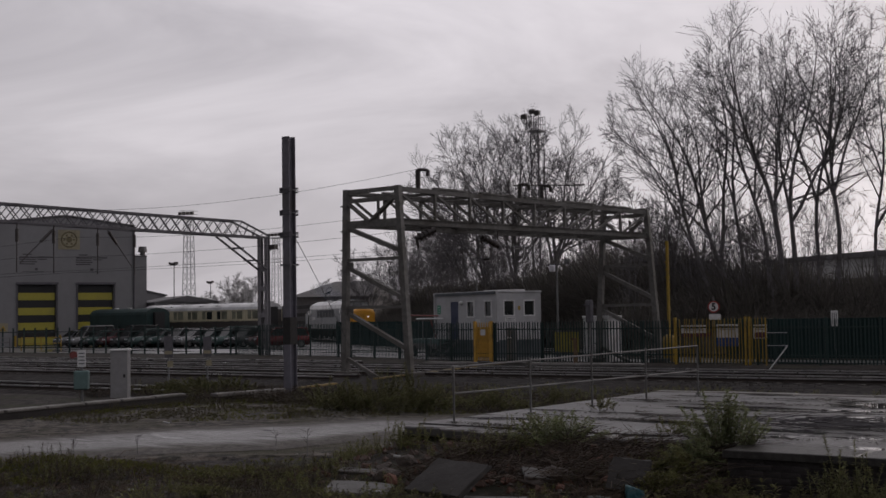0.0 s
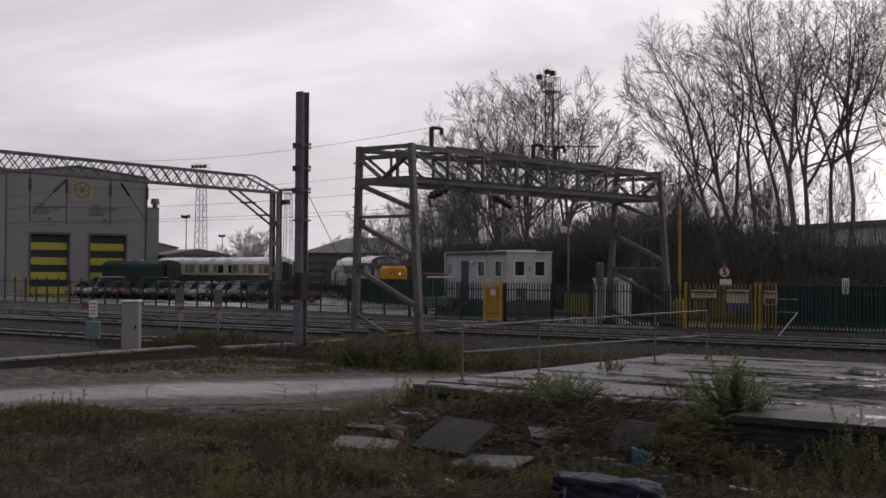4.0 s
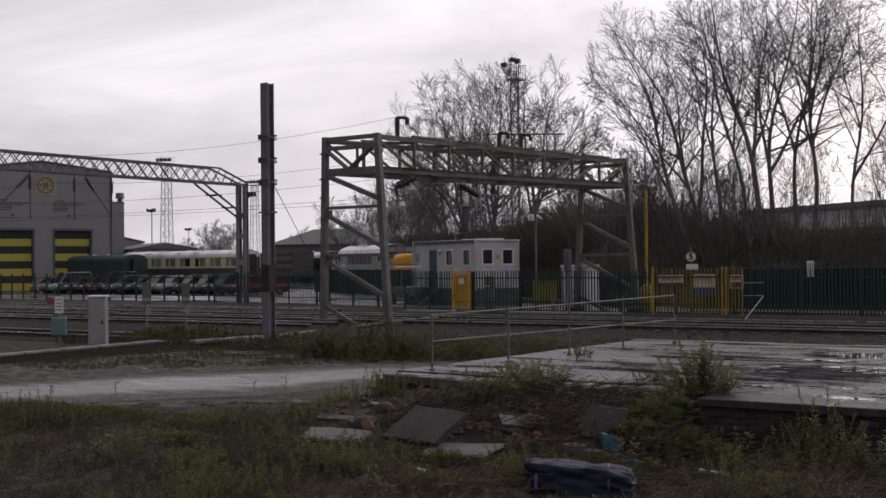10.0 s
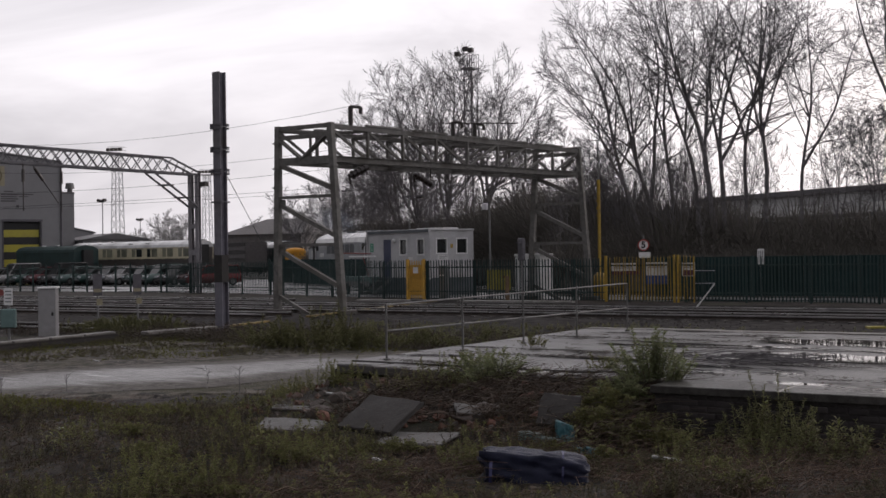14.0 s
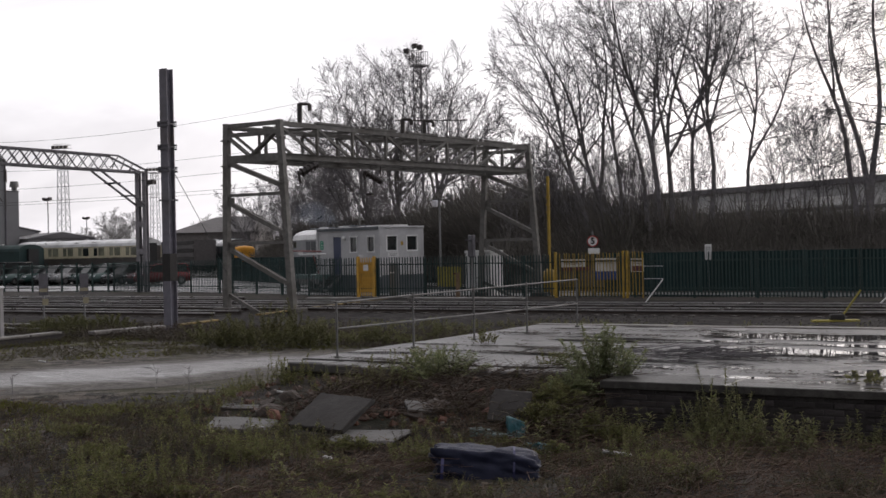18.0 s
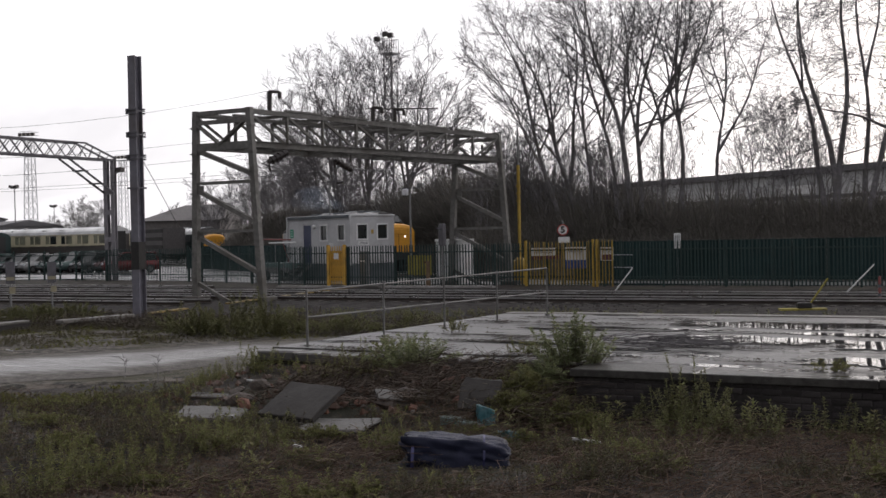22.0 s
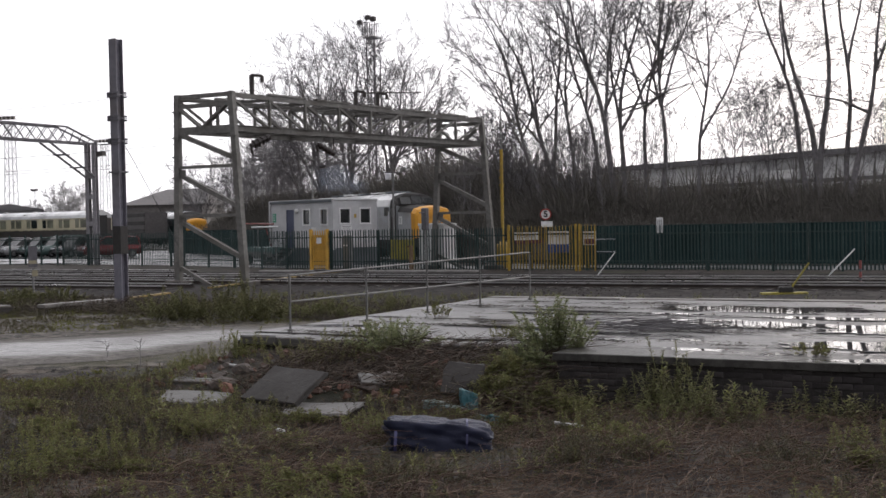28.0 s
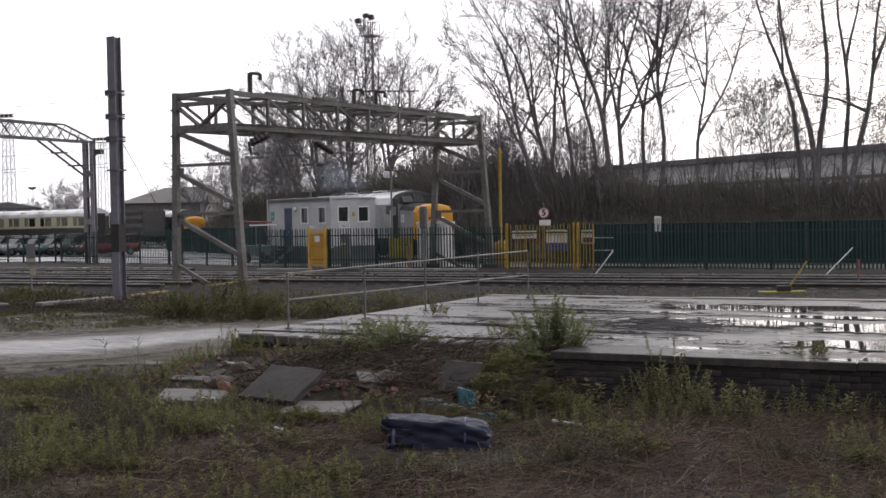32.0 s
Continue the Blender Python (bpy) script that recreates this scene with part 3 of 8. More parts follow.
def puddle(x, y, lx, ly, seed, label="shallow rain pool mirroring the sky"):
    """A thin sheet of water with a ragged outline."""
    bm = B()
    ring = []
    for k in range(72):
        a = 2 * math.pi * k / 72
        c = Vector((math.cos(a), math.sin(a), 0))
        q = 1 + 0.55 * noise.noise(c * 1.7 + Vector((seed * 3.1, 0, 0))) + 0.3 * noise.noise(c * 5.0 + Vector((0, seed * 1.7, 0))) + 0.16 * noise.noise(c * 13.0 + Vector((0, 0, seed)))
        ring.append((c.x * lx * q, c.y * ly * q))
    loft(bm, [[(u * 1.01, v * 1.02, -0.004) for u, v in ring], [(u, v, 0.0) for u, v in ring]])
    solid("puddle", bm, M["water"], label, "puddle", group="puddles on the platform", m=pose(x, y, PZ + 0.016 + 0.0012 * (seed % 5), 0, 0, -4))


for k, (x, y, lx, ly) in enumerate(((-5.2, 21.7, 2.4, 0.8), (-0.7, 22.0, 2.1, 0.9), (-5.0, 18.6, 1.4, 0.7), (-2.3, 18.3, 1.2, 0.8), (-3.4, 20.0, 1.5, 0.22), (-2.4, 15.9, 1.1, 0.5), (-5.95, 15.8, 0.4, 0.07), (-6.1, 16.7, 0.5, 0.1), (-7.9, 17.2, 0.9, 0.12), (-8.6, 20.0, 0.8, 0.14), (-6.8, 20.4, 1.2, 0.12), (-0.3, 16.6, 1.3, 0.3), (1.5, 19.5, 2.2, 0.4))):
    puddle(x, y, lx, ly, k + 1)


def coping_run(x0, x1, y, depth, step, mm):
    x = x0
    while x < x1 - 0.05:
        w = min(step * random.uniform(0.85, 1.15), x1 - x)
        bm = B()
        box(bm, (x + w / 2, y + depth / 2, PZ - 0.03 + random.uniform(-0.012, 0.004)), (w - 0.007, depth - 0.01, 0.10))
        bevelled(bm, 0.01)
        part("coping_stone", bm, mm, platform)
        x += w


coping_run(-5.95, 22.0, 14.02, 1.08, 1.9, M["copingwet"])
coping_run(-11.7, 22.0, 23.98, 0.4, 1.6, M["coping"])
# ragged edge stones where the face has fallen away
for k in range(8):
    x = -11.55 + k * 0.72
    bm = B()
    box(bm, (0, 0, 0), (0.68, 0.5 + 0.05 * (k % 3), 0.14))
    bevelled(bm, 0.02)
    part("edge_stone", bm, M["slab"], platform, at=pose(x + 0.3, 15.18 + 0.03 * (k % 2), PZ - 0.075 - 0.012 * (k % 3), random.uniform(-1.5, 1.5), random.uniform(-1, 1), random.uniform(-2, 2)))
# brick face: courses of headers and stretchers
brick_mesh = {}
for w in (0.225, 0.11):
    bm = B()
    box(bm, (0, 0, 0), (w - 0.012, 0.09, 0.066))
    bevelled(bm, 0.006)
    brick_mesh[w] = mesh_of("brick", bm)
    brick_mesh[w].materials.append(M["brick"])
bm = B()
box(bm, ((22 - 5.9) / 2, 14.156, 0.25), (22 + 5.9, 0.145, 0.56))
part("brick_backing", bm, M["mortar"], platform)
far_bricks = B()
nb = 0
for c in range(7):
    z, x, k = 0.03 + c * 0.078, -5.9 + (0.11 if c % 2 else 0.0), 0
    while x < 8.0:
        w = 0.225
        if x < -0.6 and nb < 300:
            part("brick", brick_mesh[w], M["brick"], platform, at=pose(x + w / 2, 14.12 + random.uniform(-0.014, 0.012), z, random.uniform(-2, 2), random.uniform(-1, 1), random.uniform(-2.5, 2.5)))
            nb += 1
        else:
            box(far_bricks, (x + w / 2, 14.12, z), (w - 0.012, 0.09, 0.066))
        x += w
tagged(part("far_brickwork", far_bricks, M["brick"], platform, "sooty brick courses"), kind="stuff")
# end wall below the railing
bm = B()
box(bm, (PX0 + 0.02, (15.1 + PY1) / 2, 0.25), (0.14, PY1 - 15.1, 0.5))
part("end_wall", bm, M["mortar"], platform)


# ---- tracks ----
def rail_profile():
    return [(-0.07, 0), (0.07, 0), (0.07, 0.012), (0.01, 0.03), (0.01, 0.11), (0.034, 0.12), (0.034, 0.15), (-0.034, 0.15), (-0.034, 0.12), (-0.01, 0.11), (-0.01, 0.03), (-0.07, 0.012)]


bm = B()
prism(bm, [(-0.1, 0), (0.1, 0), (0.09, 0.10), (-0.09, 0.10)], -1.25, 1.25)
sleeper_mesh = mesh_of("sleeper", bm)
sleeper_mesh.materials.append(M["sleeper"])


def track(x0, x1, y, z, label, sl0, sl1, turn=0.0, origin=None):
    t = thing("railway_track", pose(*(origin or (0, y, z)), 0, 0, turn), label, "railway track", kind="structure")
    for s in (-0.75, 0.75):
        bm = B()
        loft(bm, [[(x0, s + a, b + 0.055) for a, b in rail_profile()], [(x1, s + a, b + 0.055) for a, b in rail_profile()]])
        r = part("rail", bm, M["rail"], t, "rusty steel rail")
        bm = B()
        box(bm, ((x0 + x1) / 2, s, 0.188), (x1 - x0, 0.076, 0.044))
        part("rail_head", bm, M["railtop"], r, "polished running surface")
    x = sl0
    while x < sl1:
        part("sleeper", sleeper_mesh, M["sleeper"], t, at=pose(x, 0, -0.04))
        x += 0.66
    return t


track(-160, 80, 37.85, 0.0, "running line with bright rails on concrete sleepers", -50, 6)
track(-160, 80, 41.35, 0.0, "far running line with bright rails in ballast", -46, 0)
track(-160, -29, 33.95, 0.0, "running line ending short of the gantry", -56, -29)
track(-160, -38, 45.0, 0.0, "outer running line beside the fence", -62, -38)
track(-160, -29, 26.0, -0.02, "short weedy siding ending by the mast", -50, -30)
LOCO_TURN = -34.1
track(-80, 6, 0, 0, "depot track into the yard", -30, 5, turn=LOCO_TURN, origin=(-31.4, 58.9, 0.02))
track(-98, -50, 0, 0, "second depot track in the yard", -97, -70, turn=LOCO_TURN, origin=(-29.33, 61.96, 0.02))
track(-94, -60, 0, 0, "third depot track in the yard", -92, -72, turn=LOCO_TURN, origin=(-27.25, 65.03, 0.02))

track(-41, 0, 0, 0, "crossover between the two outer running lines", -40, -1, turn=-5.0, origin=(-51.0, 41.4, 0.012))
track(-70, 0, 0, 0, "crossover between the two near running lines", -69, -1, turn=-3.3, origin=(-46.0, 34.0, 0.012))

# ---- low wall with pale coping beside the siding ----
wall = thing("low_wall", pose(-24.75, 12.0, 0, 0, 0, 96.2), "low dark retaining wall with a pale worn coping", "wall", kind="structure")
bm = B()
box(bm, (5.7, 0, 0.08), (11.4, 0.3, 0.24))
part("wall_face", bm, M["mortar"], wall)
for k in range(9):
    bm = B()
    box(bm, (0.65 + k * 1.26, 0, 0.23), (1.18, 0.36, 0.07))
    bevelled(bm, 0.015)
    part("coping_stone", bm, M["coping"], wall, at=pose(0, random.uniform(-0.02, 0.02), 0, 0, 0, 0))


bm = B()
beam(bm, (-25.2, 23.75, 0.2), (-25.05, 26.4, 0.2), 0.3, 0.1)
solid("stone_edging", bevelled(bm, 0.015), M["coping"], "pale worn stone edging beside the mast", "edging", kind="structure")


# ---- overhead line structures ----
def portal_gantry():
    g = thing("signal_gantry", pose(0, 0, 0), "weathered steel truss portal gantry spanning the running lines", "gantry")
    S = M["steel"]
    A, Bq, C, D = (-31.05, 36.5, 7.42), (-28.45, 36.5, 7.42), (-27.55, 51.5, 7.3), (-25.3, 51.5, 7.2)
    foot = {"A": (-31.22, 36.5, -0.1), "B": (-27.96, 36.5, -0.1), "C": (-28.0, 51.5, -0.1), "D": (-24.74, 51.5, -0.1)}
    tops = {"A": A, "B": Bq, "C": C, "D": D}

    def at(k, z):
        a, b = Vector(foot[k]), Vector(tops[k])
        return a + (b - a) * ((z - a.z) / (b.z - a.z))
    for k in "ABCD":
        bm = B()
        a, b = Vector(foot[k]), Vector(tops[k])
        w0, w1 = 0.25, 0.22
        loft(bm, [[a + Vector((sx * w0 / 2, sy * w0 / 2, 0)) for sx, sy in ((-1, -1), (1, -1), (1, 1), (-1, 1))], [b + Vector((sx * w1 / 2, sy * w1 / 2, 0)) for sx, sy in ((-1, -1), (1, -1), (1, 1), (-1, 1))]])
        leg = part("leg", bm, S, g, "boxed steel leg with bolted straps")
        for z in (6.75, 5.75, 5.0, 4.2, 0.9):
            bm = B()
            p = at(k, z)
            box(bm, p, (0.28, 0.28, 0.07))
            box(bm, p + Vector((0.0, -0.15, 0)), (0.36, 0.03, 0.04))
            part("strap", bm, S, leg)
        bm = B()
        box(bm, (a.x, a.y, 0.05), (0.8, 0.8, 0.3))
        part("footing", bevelled(bm, 0.03), M["sleeper"], g, "concrete footing")
    for l, r in (("A", "B"), ("C", "D")):
        for z in (4.6, 2.72):
            bm = B()
            beam(bm, at(l, z), at(r, z), 0.12, 0.12)
            part("cross_bar", bm, S, g)
        for z0, z1 in ((5.9, 4.85), (4.35, 3.0), (2.55, 1.05)):
            bm = B()
            beam(bm, at(l, z0), at(r, z1), 0.09, 0.16)
            p, q = at(l, z0), at(r, z1)
            beam(bm, p + Vector((0, 0.1, 0.07)), q + Vector((0, 0.1, 0.07)), 0.05, 0.05)
            part("diagonal_brace", bm, S, g)
            bm = B()
            box(bm, p + Vector((0.22, 0, 0.0)), (0.35, 0.03, 0.34))
            part("gusset_plate", bm, S, g)
        bm = B()
        beam(bm, at(l, 0.75), at(l, 0.75) + Vector((1.9, -0.1, -0.85)), 0.1, 0.14)
        part("foot_brace", bm, S, g)
        for z, h in ((tops[l][2] - 0.1, 0.16), (6.0, 0.3), (6.95, 0.16)):
            bm = B()
            beam(bm, at(l, z), at(r, z - (0.0 if h != 0.16 else 0.0)), 0.14, h)
            part("end_bar", bm, S, g)
        for f0, f1 in ((0.0, 0.45), (0.9, 0.45)):
            for dy in (-0.06, 0.1):
                bm = B()
                p, q = Vector(tops[l]), Vector(tops[r])
                beam(bm, p.lerp(q, f0) + Vector((0, dy, -0.5)), p.lerp(q, f1) + Vector((0, dy, -1.35)), 0.07, 0.09)
                part("end_diagonal", bm, S, g)
        bm = B()
        beam(bm, Vector(tops[l]).lerp(Vector(tops[r]), 0.62) + Vector((0, 0, -0.5)), Vector(tops[l]).lerp(Vector(tops[r]), 0.62) + Vector((0, 0, -1.4)), 0.08, 0.08)
        part("end_post", bm, S, g)
    # the truss: two sides, each with top and bottom chords, posts and diagonals
    for a, b in ((A, C), (Bq, D)):
        a, b = Vector(a), Vector(b)
        lo_a, lo_b = Vector((a.x, a.y, 6.02)), Vector((b.x, b.y, 5.98))
        bm = B()
        beam(bm, a + Vector((0, 0, -0.14)), b + Vector((0, 0, -0.14)), 0.14, 0.18)
        part("top_chord", bm, S, g)
        bm = B()
        beam(bm, lo_a, lo_b, 0.10, 0.22)
        for dz in (-0.11, 0.11):
            beam(bm, lo_a + Vector((0.05, 0, dz)), lo_b + Vector((0.05, 0, dz)), 0.16, 0.02)
        part("bottom_chord", bm, S, g)
        n = 8
        for k in range(n):
            u, v = a.lerp(b, k / n), a.lerp(b, (k + 1) / n)
            lu, lv = lo_a.lerp(lo_b, k / n), lo_a.lerp(lo_b, (k + 1) / n)
            if k:
                bm = B()
                angle_bar(bm, lu, u - Vector((0, 0, 0.2)), 0.10)
                part("truss_post", bm, S, g)
            bm = B()
            s, e = (u, lv) if k < n / 2 else (v, lu)
            beam(bm, s - Vector((0, 0, 0.2)), e, 0.07, 0.10)
            part("truss_diagonal", bm, S, g)
        # overlapping cover plates along the top chord
        for k in range(5):
            u, v = a.lerp(b, 0.12 + k * 0.17), a.lerp(b, 0.24 + k * 0.17)
            bm = B()
            beam(bm, u + Vector((0, 0, 0.0)), v + Vector((0, 0, 0.0)), 0.2, 0.08)
            part("cover_plate", bm, S, g)
    n = 8
    for k in range(1, n):
        u, v = Vector(A).lerp(Vector(C), k / n), Vector(Bq).lerp(Vector(D), k / n)
        for dz in (-0.2, -1.35):
            bm = B()
            beam(bm, u + Vector((0, 0, dz)), v + Vector((0, 0, dz)), 0.1, 0.1)
            part("tie_bar", bm, S, g)
        w = Vector(A).lerp(Vector(C), (k - 1) / n)
        bm = B()
        beam(bm, w + Vector((0, 0, -0.24)), v + Vector((0, 0, -0.24)), 0.07, 0.07)
        part("lateral_brace", bm, S, g)
    # fittings: insulators on top and below
    for p, h in (((-28.3, 37.6, 7.36), 0.75), ((-28.6, 45.6, 7.2), 1.0), ((-28.3, 47.0, 7.2), 1.0)):
        bm = B()
        tube(bm, p, (p[0], p[1], p[2] + h), 0.09, n=10)
        for k in range(5):
            tube(bm, (p[0], p[1], p[2] + 0.12 + k * h / 6), (p[0], p[1], p[2] + 0.17 + k * h / 6), 0.115, n=10)
        tube(bm, (p[0], p[1], p[2] + h), (p[0] + 0.42, p[1] + 0.1, p[2] + h - 0.05), 0.06)
        tube(bm, (p[0] + 0.42, p[1] + 0.1, p[2] + h - 0.05), (p[0] + 0.42, p[1] + 0.1, p[2] + h - 0.3), 0.08)
        part("insulator", bm, M["insul"], g, "dark ribbed insulator")
    bm = B()
    tube(bm, (-28.9, 45.5, 8.15), (-26.2, 47.3, 8.12), 0.03)
    part("switch_rod", bm, M["insul"], g)
    for p, q in (((-28.1, 37.2, 5.35), (-27.75, 37.9, 5.72)), ((-27.8, 41.2, 5.62), (-27.4, 41.9, 5.2))):
        bm = B()
        tube(bm, p, q, 0.10, 0.13, n=10)
        for j in range(4):
            c = Vector(p).lerp(Vector(q), 0.15 + 0.22 * j)
            tube(bm, c, c.lerp(Vector(q), 0.12), 0.17, n=10)
        tube(bm, q, (q[0], q[1], 5.85), 0.03)
        tube(bm, p, (p[0] + 0.05, p[1] + 0.05, p[2] - 0.35), 0.05)
        part("insulator", bm, M["insul"], g, "dark ribbed insulator")
    bm = B()
    tube(bm, (-27.4, 41.9, 5.22), (-26.9, 43.6, 5.2), 0.025)
    part("cantilever_tube", bm, M["darksteel"], g)


portal_gantry()


def single_mast():
    m = thing("overhead_line_mast", pose(-25.1, 26.8, 0) @ Matrix.Diagonal((0.77, 0.77, 1, 1)), "tall steel H-section mast with bolted clamp bands", "mast")
    bm = B()
    ring = [(-0.185, -0.19), (0.185, -0.19), (0.185, -0.155), (0.035, -0.155), (0.035, 0.155), (0.185, 0.155), (0.185, 0.19), (-0.185, 0.19), (-0.185, 0.155), (0.005, 0.155), (0.005, -0.155), (-0.185, -0.155)]
    loft(bm, [[(x, y, z) for x, y in ring] for z in (-0.2, 7.865)])
    part("column", bm, M["mast"], m)
    for z in (6.22, 5.53, 4.86, 3.95):
        for s in ((-0.06, 0.06) if z > 4 else (0.0,)):
            for y in (-0.21, 0.21):
                part("clamp_bar", box(B(), (0, y, z + s), (0.56, 0.05, 0.05)), M["darksteel"], m)
        if z > 4:
            part("clamp_block", box(B(), (-0.24, -0.2, z), (0.08, 0.1, 0.16)), M["darksteel"], m)
        for x in (-0.25, 0.25):
            part("clamp_bolt", box(B(), (x, 0, z), (0.03, 0.5, 0.03)), M["darksteel"], m)
    bm = B()
    box(bm, (0, 0, 1.95), (0.385, 0.385, 0.82))
    part("wrap_band", bm, M["under"], m, "dark tarred band")
    bm = B()
    box(bm, (0, 0, -0.02), (0.6, 0.6, 0.2))
    part("footing", bevelled(bm, 0.03), M["sleeper"], m)


single_mast()


M["legsteel"] = mat("pale_galvanised_leg", (0.22, 0.21, 0.225), 0.6, 0.1, var=0.2, grain=5, stain=0.8, dirt=(0.14, 0.13, 0.13), bump=0.1)


def lattice_portal():
    g = thing("lattice_portal", pose(-55.1, 0, 0), "dark lattice steel portal with a cranked end", "gantry")
    D = M["darksteel"]
    for y, x in ((56.4, -0.3), (56.4, 0.3), (22.0, -0.3), (22.0, 0.3)):
        bm = B()
        h_beam(bm, (x, y, -0.1), (x, y, 7.7), 0.28, 0.28, 0.04)
        part("leg", bm, M["legsteel"], g, "steel H-section leg")
    for z in (0.9, 2.6, 4.3, 5.6):
        bm = B()
        box(bm, (0, 56.4, z), (0.66, 0.3, 0.32))
        part("batten_plate", bm, M["legsteel"], g)
    for x in (-0.4, 0.4):
        for p, q, w in (((x, 24.0, 8.55), (x, 54.0, 8.55), 0.10), ((x, 22.0, 7.62), (x, 56.4, 7.62), 0.12), ((x, 54.0, 8.55), (x, 56.5, 7.72), 0.10), ((x, 24.0, 8.55), (x, 22.0, 7.72), 0.10), ((x, 52.6, 7.55), (x, 56.3, 5.55), 0.10)):
            bm = B()
            beam(bm, p, q, w, w)
            part("chord", bm, D, g)
        y = 24.0
        while y < 53.7:
            for z0, z1 in ((7.62, 8.55), (8.55, 7.62)):
                bm = B()
                beam(bm, (x, y, z0), (x, y + 0.86, z1), 0.035, 0.05)
                part("lattice_bar", bm, D, g)
            y += 0.86
        for k in range(3):
            bm = B()
            beam(bm, (x, 54.2 + k * 0.7, 7.62), (x, 54.6 + k * 0.7, 8.35 - k * 0.23), 0.035, 0.05)
            part("lattice_bar", bm, D, g)
    for f in (0.35, 0.72):
        bm = B()
        box(bm, (0, 52.6 + 3.7 * f, 7.55 - 2.0 * f), (0.9, 0.5, 0.08))
        part("knee_plate", bm, D, g)
    y = 24.5
    while y < 54:
        bm = B()
        beam(bm, (-0.4, y, 8.55), (0.4, y + 0.6, 8.55), 0.05, 0.05)
        beam(bm, (-0.4, y, 7.62), (0.4, y + 0.6, 7.62), 0.05, 0.05)
        part("tie_bar", bm, D, g)
        y += 2.2
    # hanging tubes with insulators and a small lamp on the leg
    for y in (38.0, 40.3, 43.2, 45.8):
        bm = B()
        tube(bm, (0, y, 7.6), (0, y, 5.0), 0.035)
        tube(bm, (0, y, 7.3), (0, y, 6.6), 0.09, n=10)
        part("drop_tube", bm, M["insul"], g, "hanging tube with a dark insulator")
    for y, q in ((38.2, (0.1, 40.2, 7.4)), (45.6, (0.1, 43.8, 7.5))):
        bm = B()
        tube(bm, (0, y, 5.5), q, 0.03)
        tube(bm, Vector((0, y, 5.5)).lerp(Vector(q), 0.62), Vector((0, y, 5.5)).lerp(Vector(q), 0.95), 0.09, n=10)
        part("drop_tube", bm, M["insul"], g)
    bm = B()
    tube(bm, (0.5, 56.4, 6.75), (0.95, 56.2, 6.85), 0.04)
    box(bm, (1.15, 56.1, 6.95), (0.5, 0.35, 0.28))
    part("lamp", bm, M["insul"], g, "small floodlight on the leg")


lattice_portal()


def wire(p, q, sag, r=0.008, name="overhead_wire", label="thin overhead wire above the tracks"):
    bm = B()
    p, q = Vector(p), Vector(q)
    pts = [p.lerp(q, k / 10) - Vector((0, 0, sag * 4 * (k / 10) * (1 - k / 10))) for k in range(11)]
    loft(bm, [[c + Vector((0, r * math.cos(a), r * math.sin(a))) for a in (0, 2.1, 4.2)] for c in pts])
    return solid(name, bm, M["wire"], label, "wire", group="overhead wires")


for y, z0, z1, s in ((38.0, 4.95, 5.05, 0.1), (41.4, 5.05, 5.15, 0.1), (38.0, 5.75, 5.85, 0.3), (41.4, 7.0, 7.2, 0.5), (37.2, 8.35, 8.1, 0.7)):
    wire((-160, y, z0), (-55, y, z0), s * 2)
    wire((-55, y, z0), (-27.6, y, z1), s)
wire((-25.1, 27.0, 4.86), (-30.4, 36.6, 0.0), -0.15, 0.016, "guy_wire", "slack steel guy wire from the mast")


# ---- fences ----
bm = B()
pts = [(-0.033, 0.06), (0.033, 0.06), (0.033, 1.92), (0.018, 2.0), (0, 1.95), (-0.018, 2.0), (-0.033, 1.92)]
loft(bm, [[(x, -0.004 - 0.018 * (1 - abs(x) / 0.033), z) for x, z in pts], [(x, 0.004 - 0.018 * (1 - abs(x) / 0.033), z) for x, z in pts]])
PALE = mesh_of("pale", bm)
PALE.materials.append(M["green"])
PALE_Y = PALE.copy()
PALE_Y.materials.clear()
PALE_Y.materials.append(M["yellow"])


def palisade(name, label, p, q, material, pales_as_parts=True, gaps=(), yellow=(), pitch=0.155, bay=2.75, height=1.0):
    p, q = Vector((*p, 0)), Vector((*q, 0))
    d = q - p
    ang = math.degrees(math.atan2(d.y, d.x))
    n = d.length
    f = thing(name, pose(p.x, p.y, 0.0, 0, 0, ang), label, "fence", kind="structure")
    for z in (0.42, 1.62):
        s = 0.0
        while s < n - 0.1:
            e = min(s + bay, n)
            if bay < 2 or not any(a < (s + e) / 2 < b for a, b in gaps):
                bm = B()
                box(bm, ((s + e) / 2, 0.035, z), (e - s, 0.04, 0.055))
                part("fence_rail", bm, material, f)
            s = e
    s = 0.0
    while s < n + 0.01:
        bm = B()
        h_beam(bm, (0, 0.09, -0.05), (0, 0.09, 1.95), 0.07, 0.11, 0.012)
        part("post", bm, material, f, at=pose(s, 0, 0))
        s += bay
    rest, s, c = [], 0.08, 0
    while s < n:
        if not any(a < s < b for a, b in gaps):
            y = any(a < s < b for a, b in yellow)
            if pales_as_parts and c < 300:
                part("pale", PALE_Y if y else PALE, material, f, at=pose(s, 0, 0, random.uniform(-0.5, 0.5), random.uniform(-0.7, 0.7), 0))
                c += 1
            else:
                rest.append(s)
        s += pitch
    if rest:
        src = [v.co.copy() for v in PALE.vertices]
        fs = [tuple(pl.vertices) for pl in PALE.polygons]
        vs, out = [], []
        for s in rest:
            o = len(vs)
            vs += [(v.x + s, v.y, v.z) for v in src]
            out += [tuple(i + o for i in fc) for fc in fs]
        me = bpy.data.meshes.new("pales")
        me.from_pydata(vs, [], out)
        me.materials.append(material)
        tagged(part("pales", me, material, f), kind="stuff")
    return f


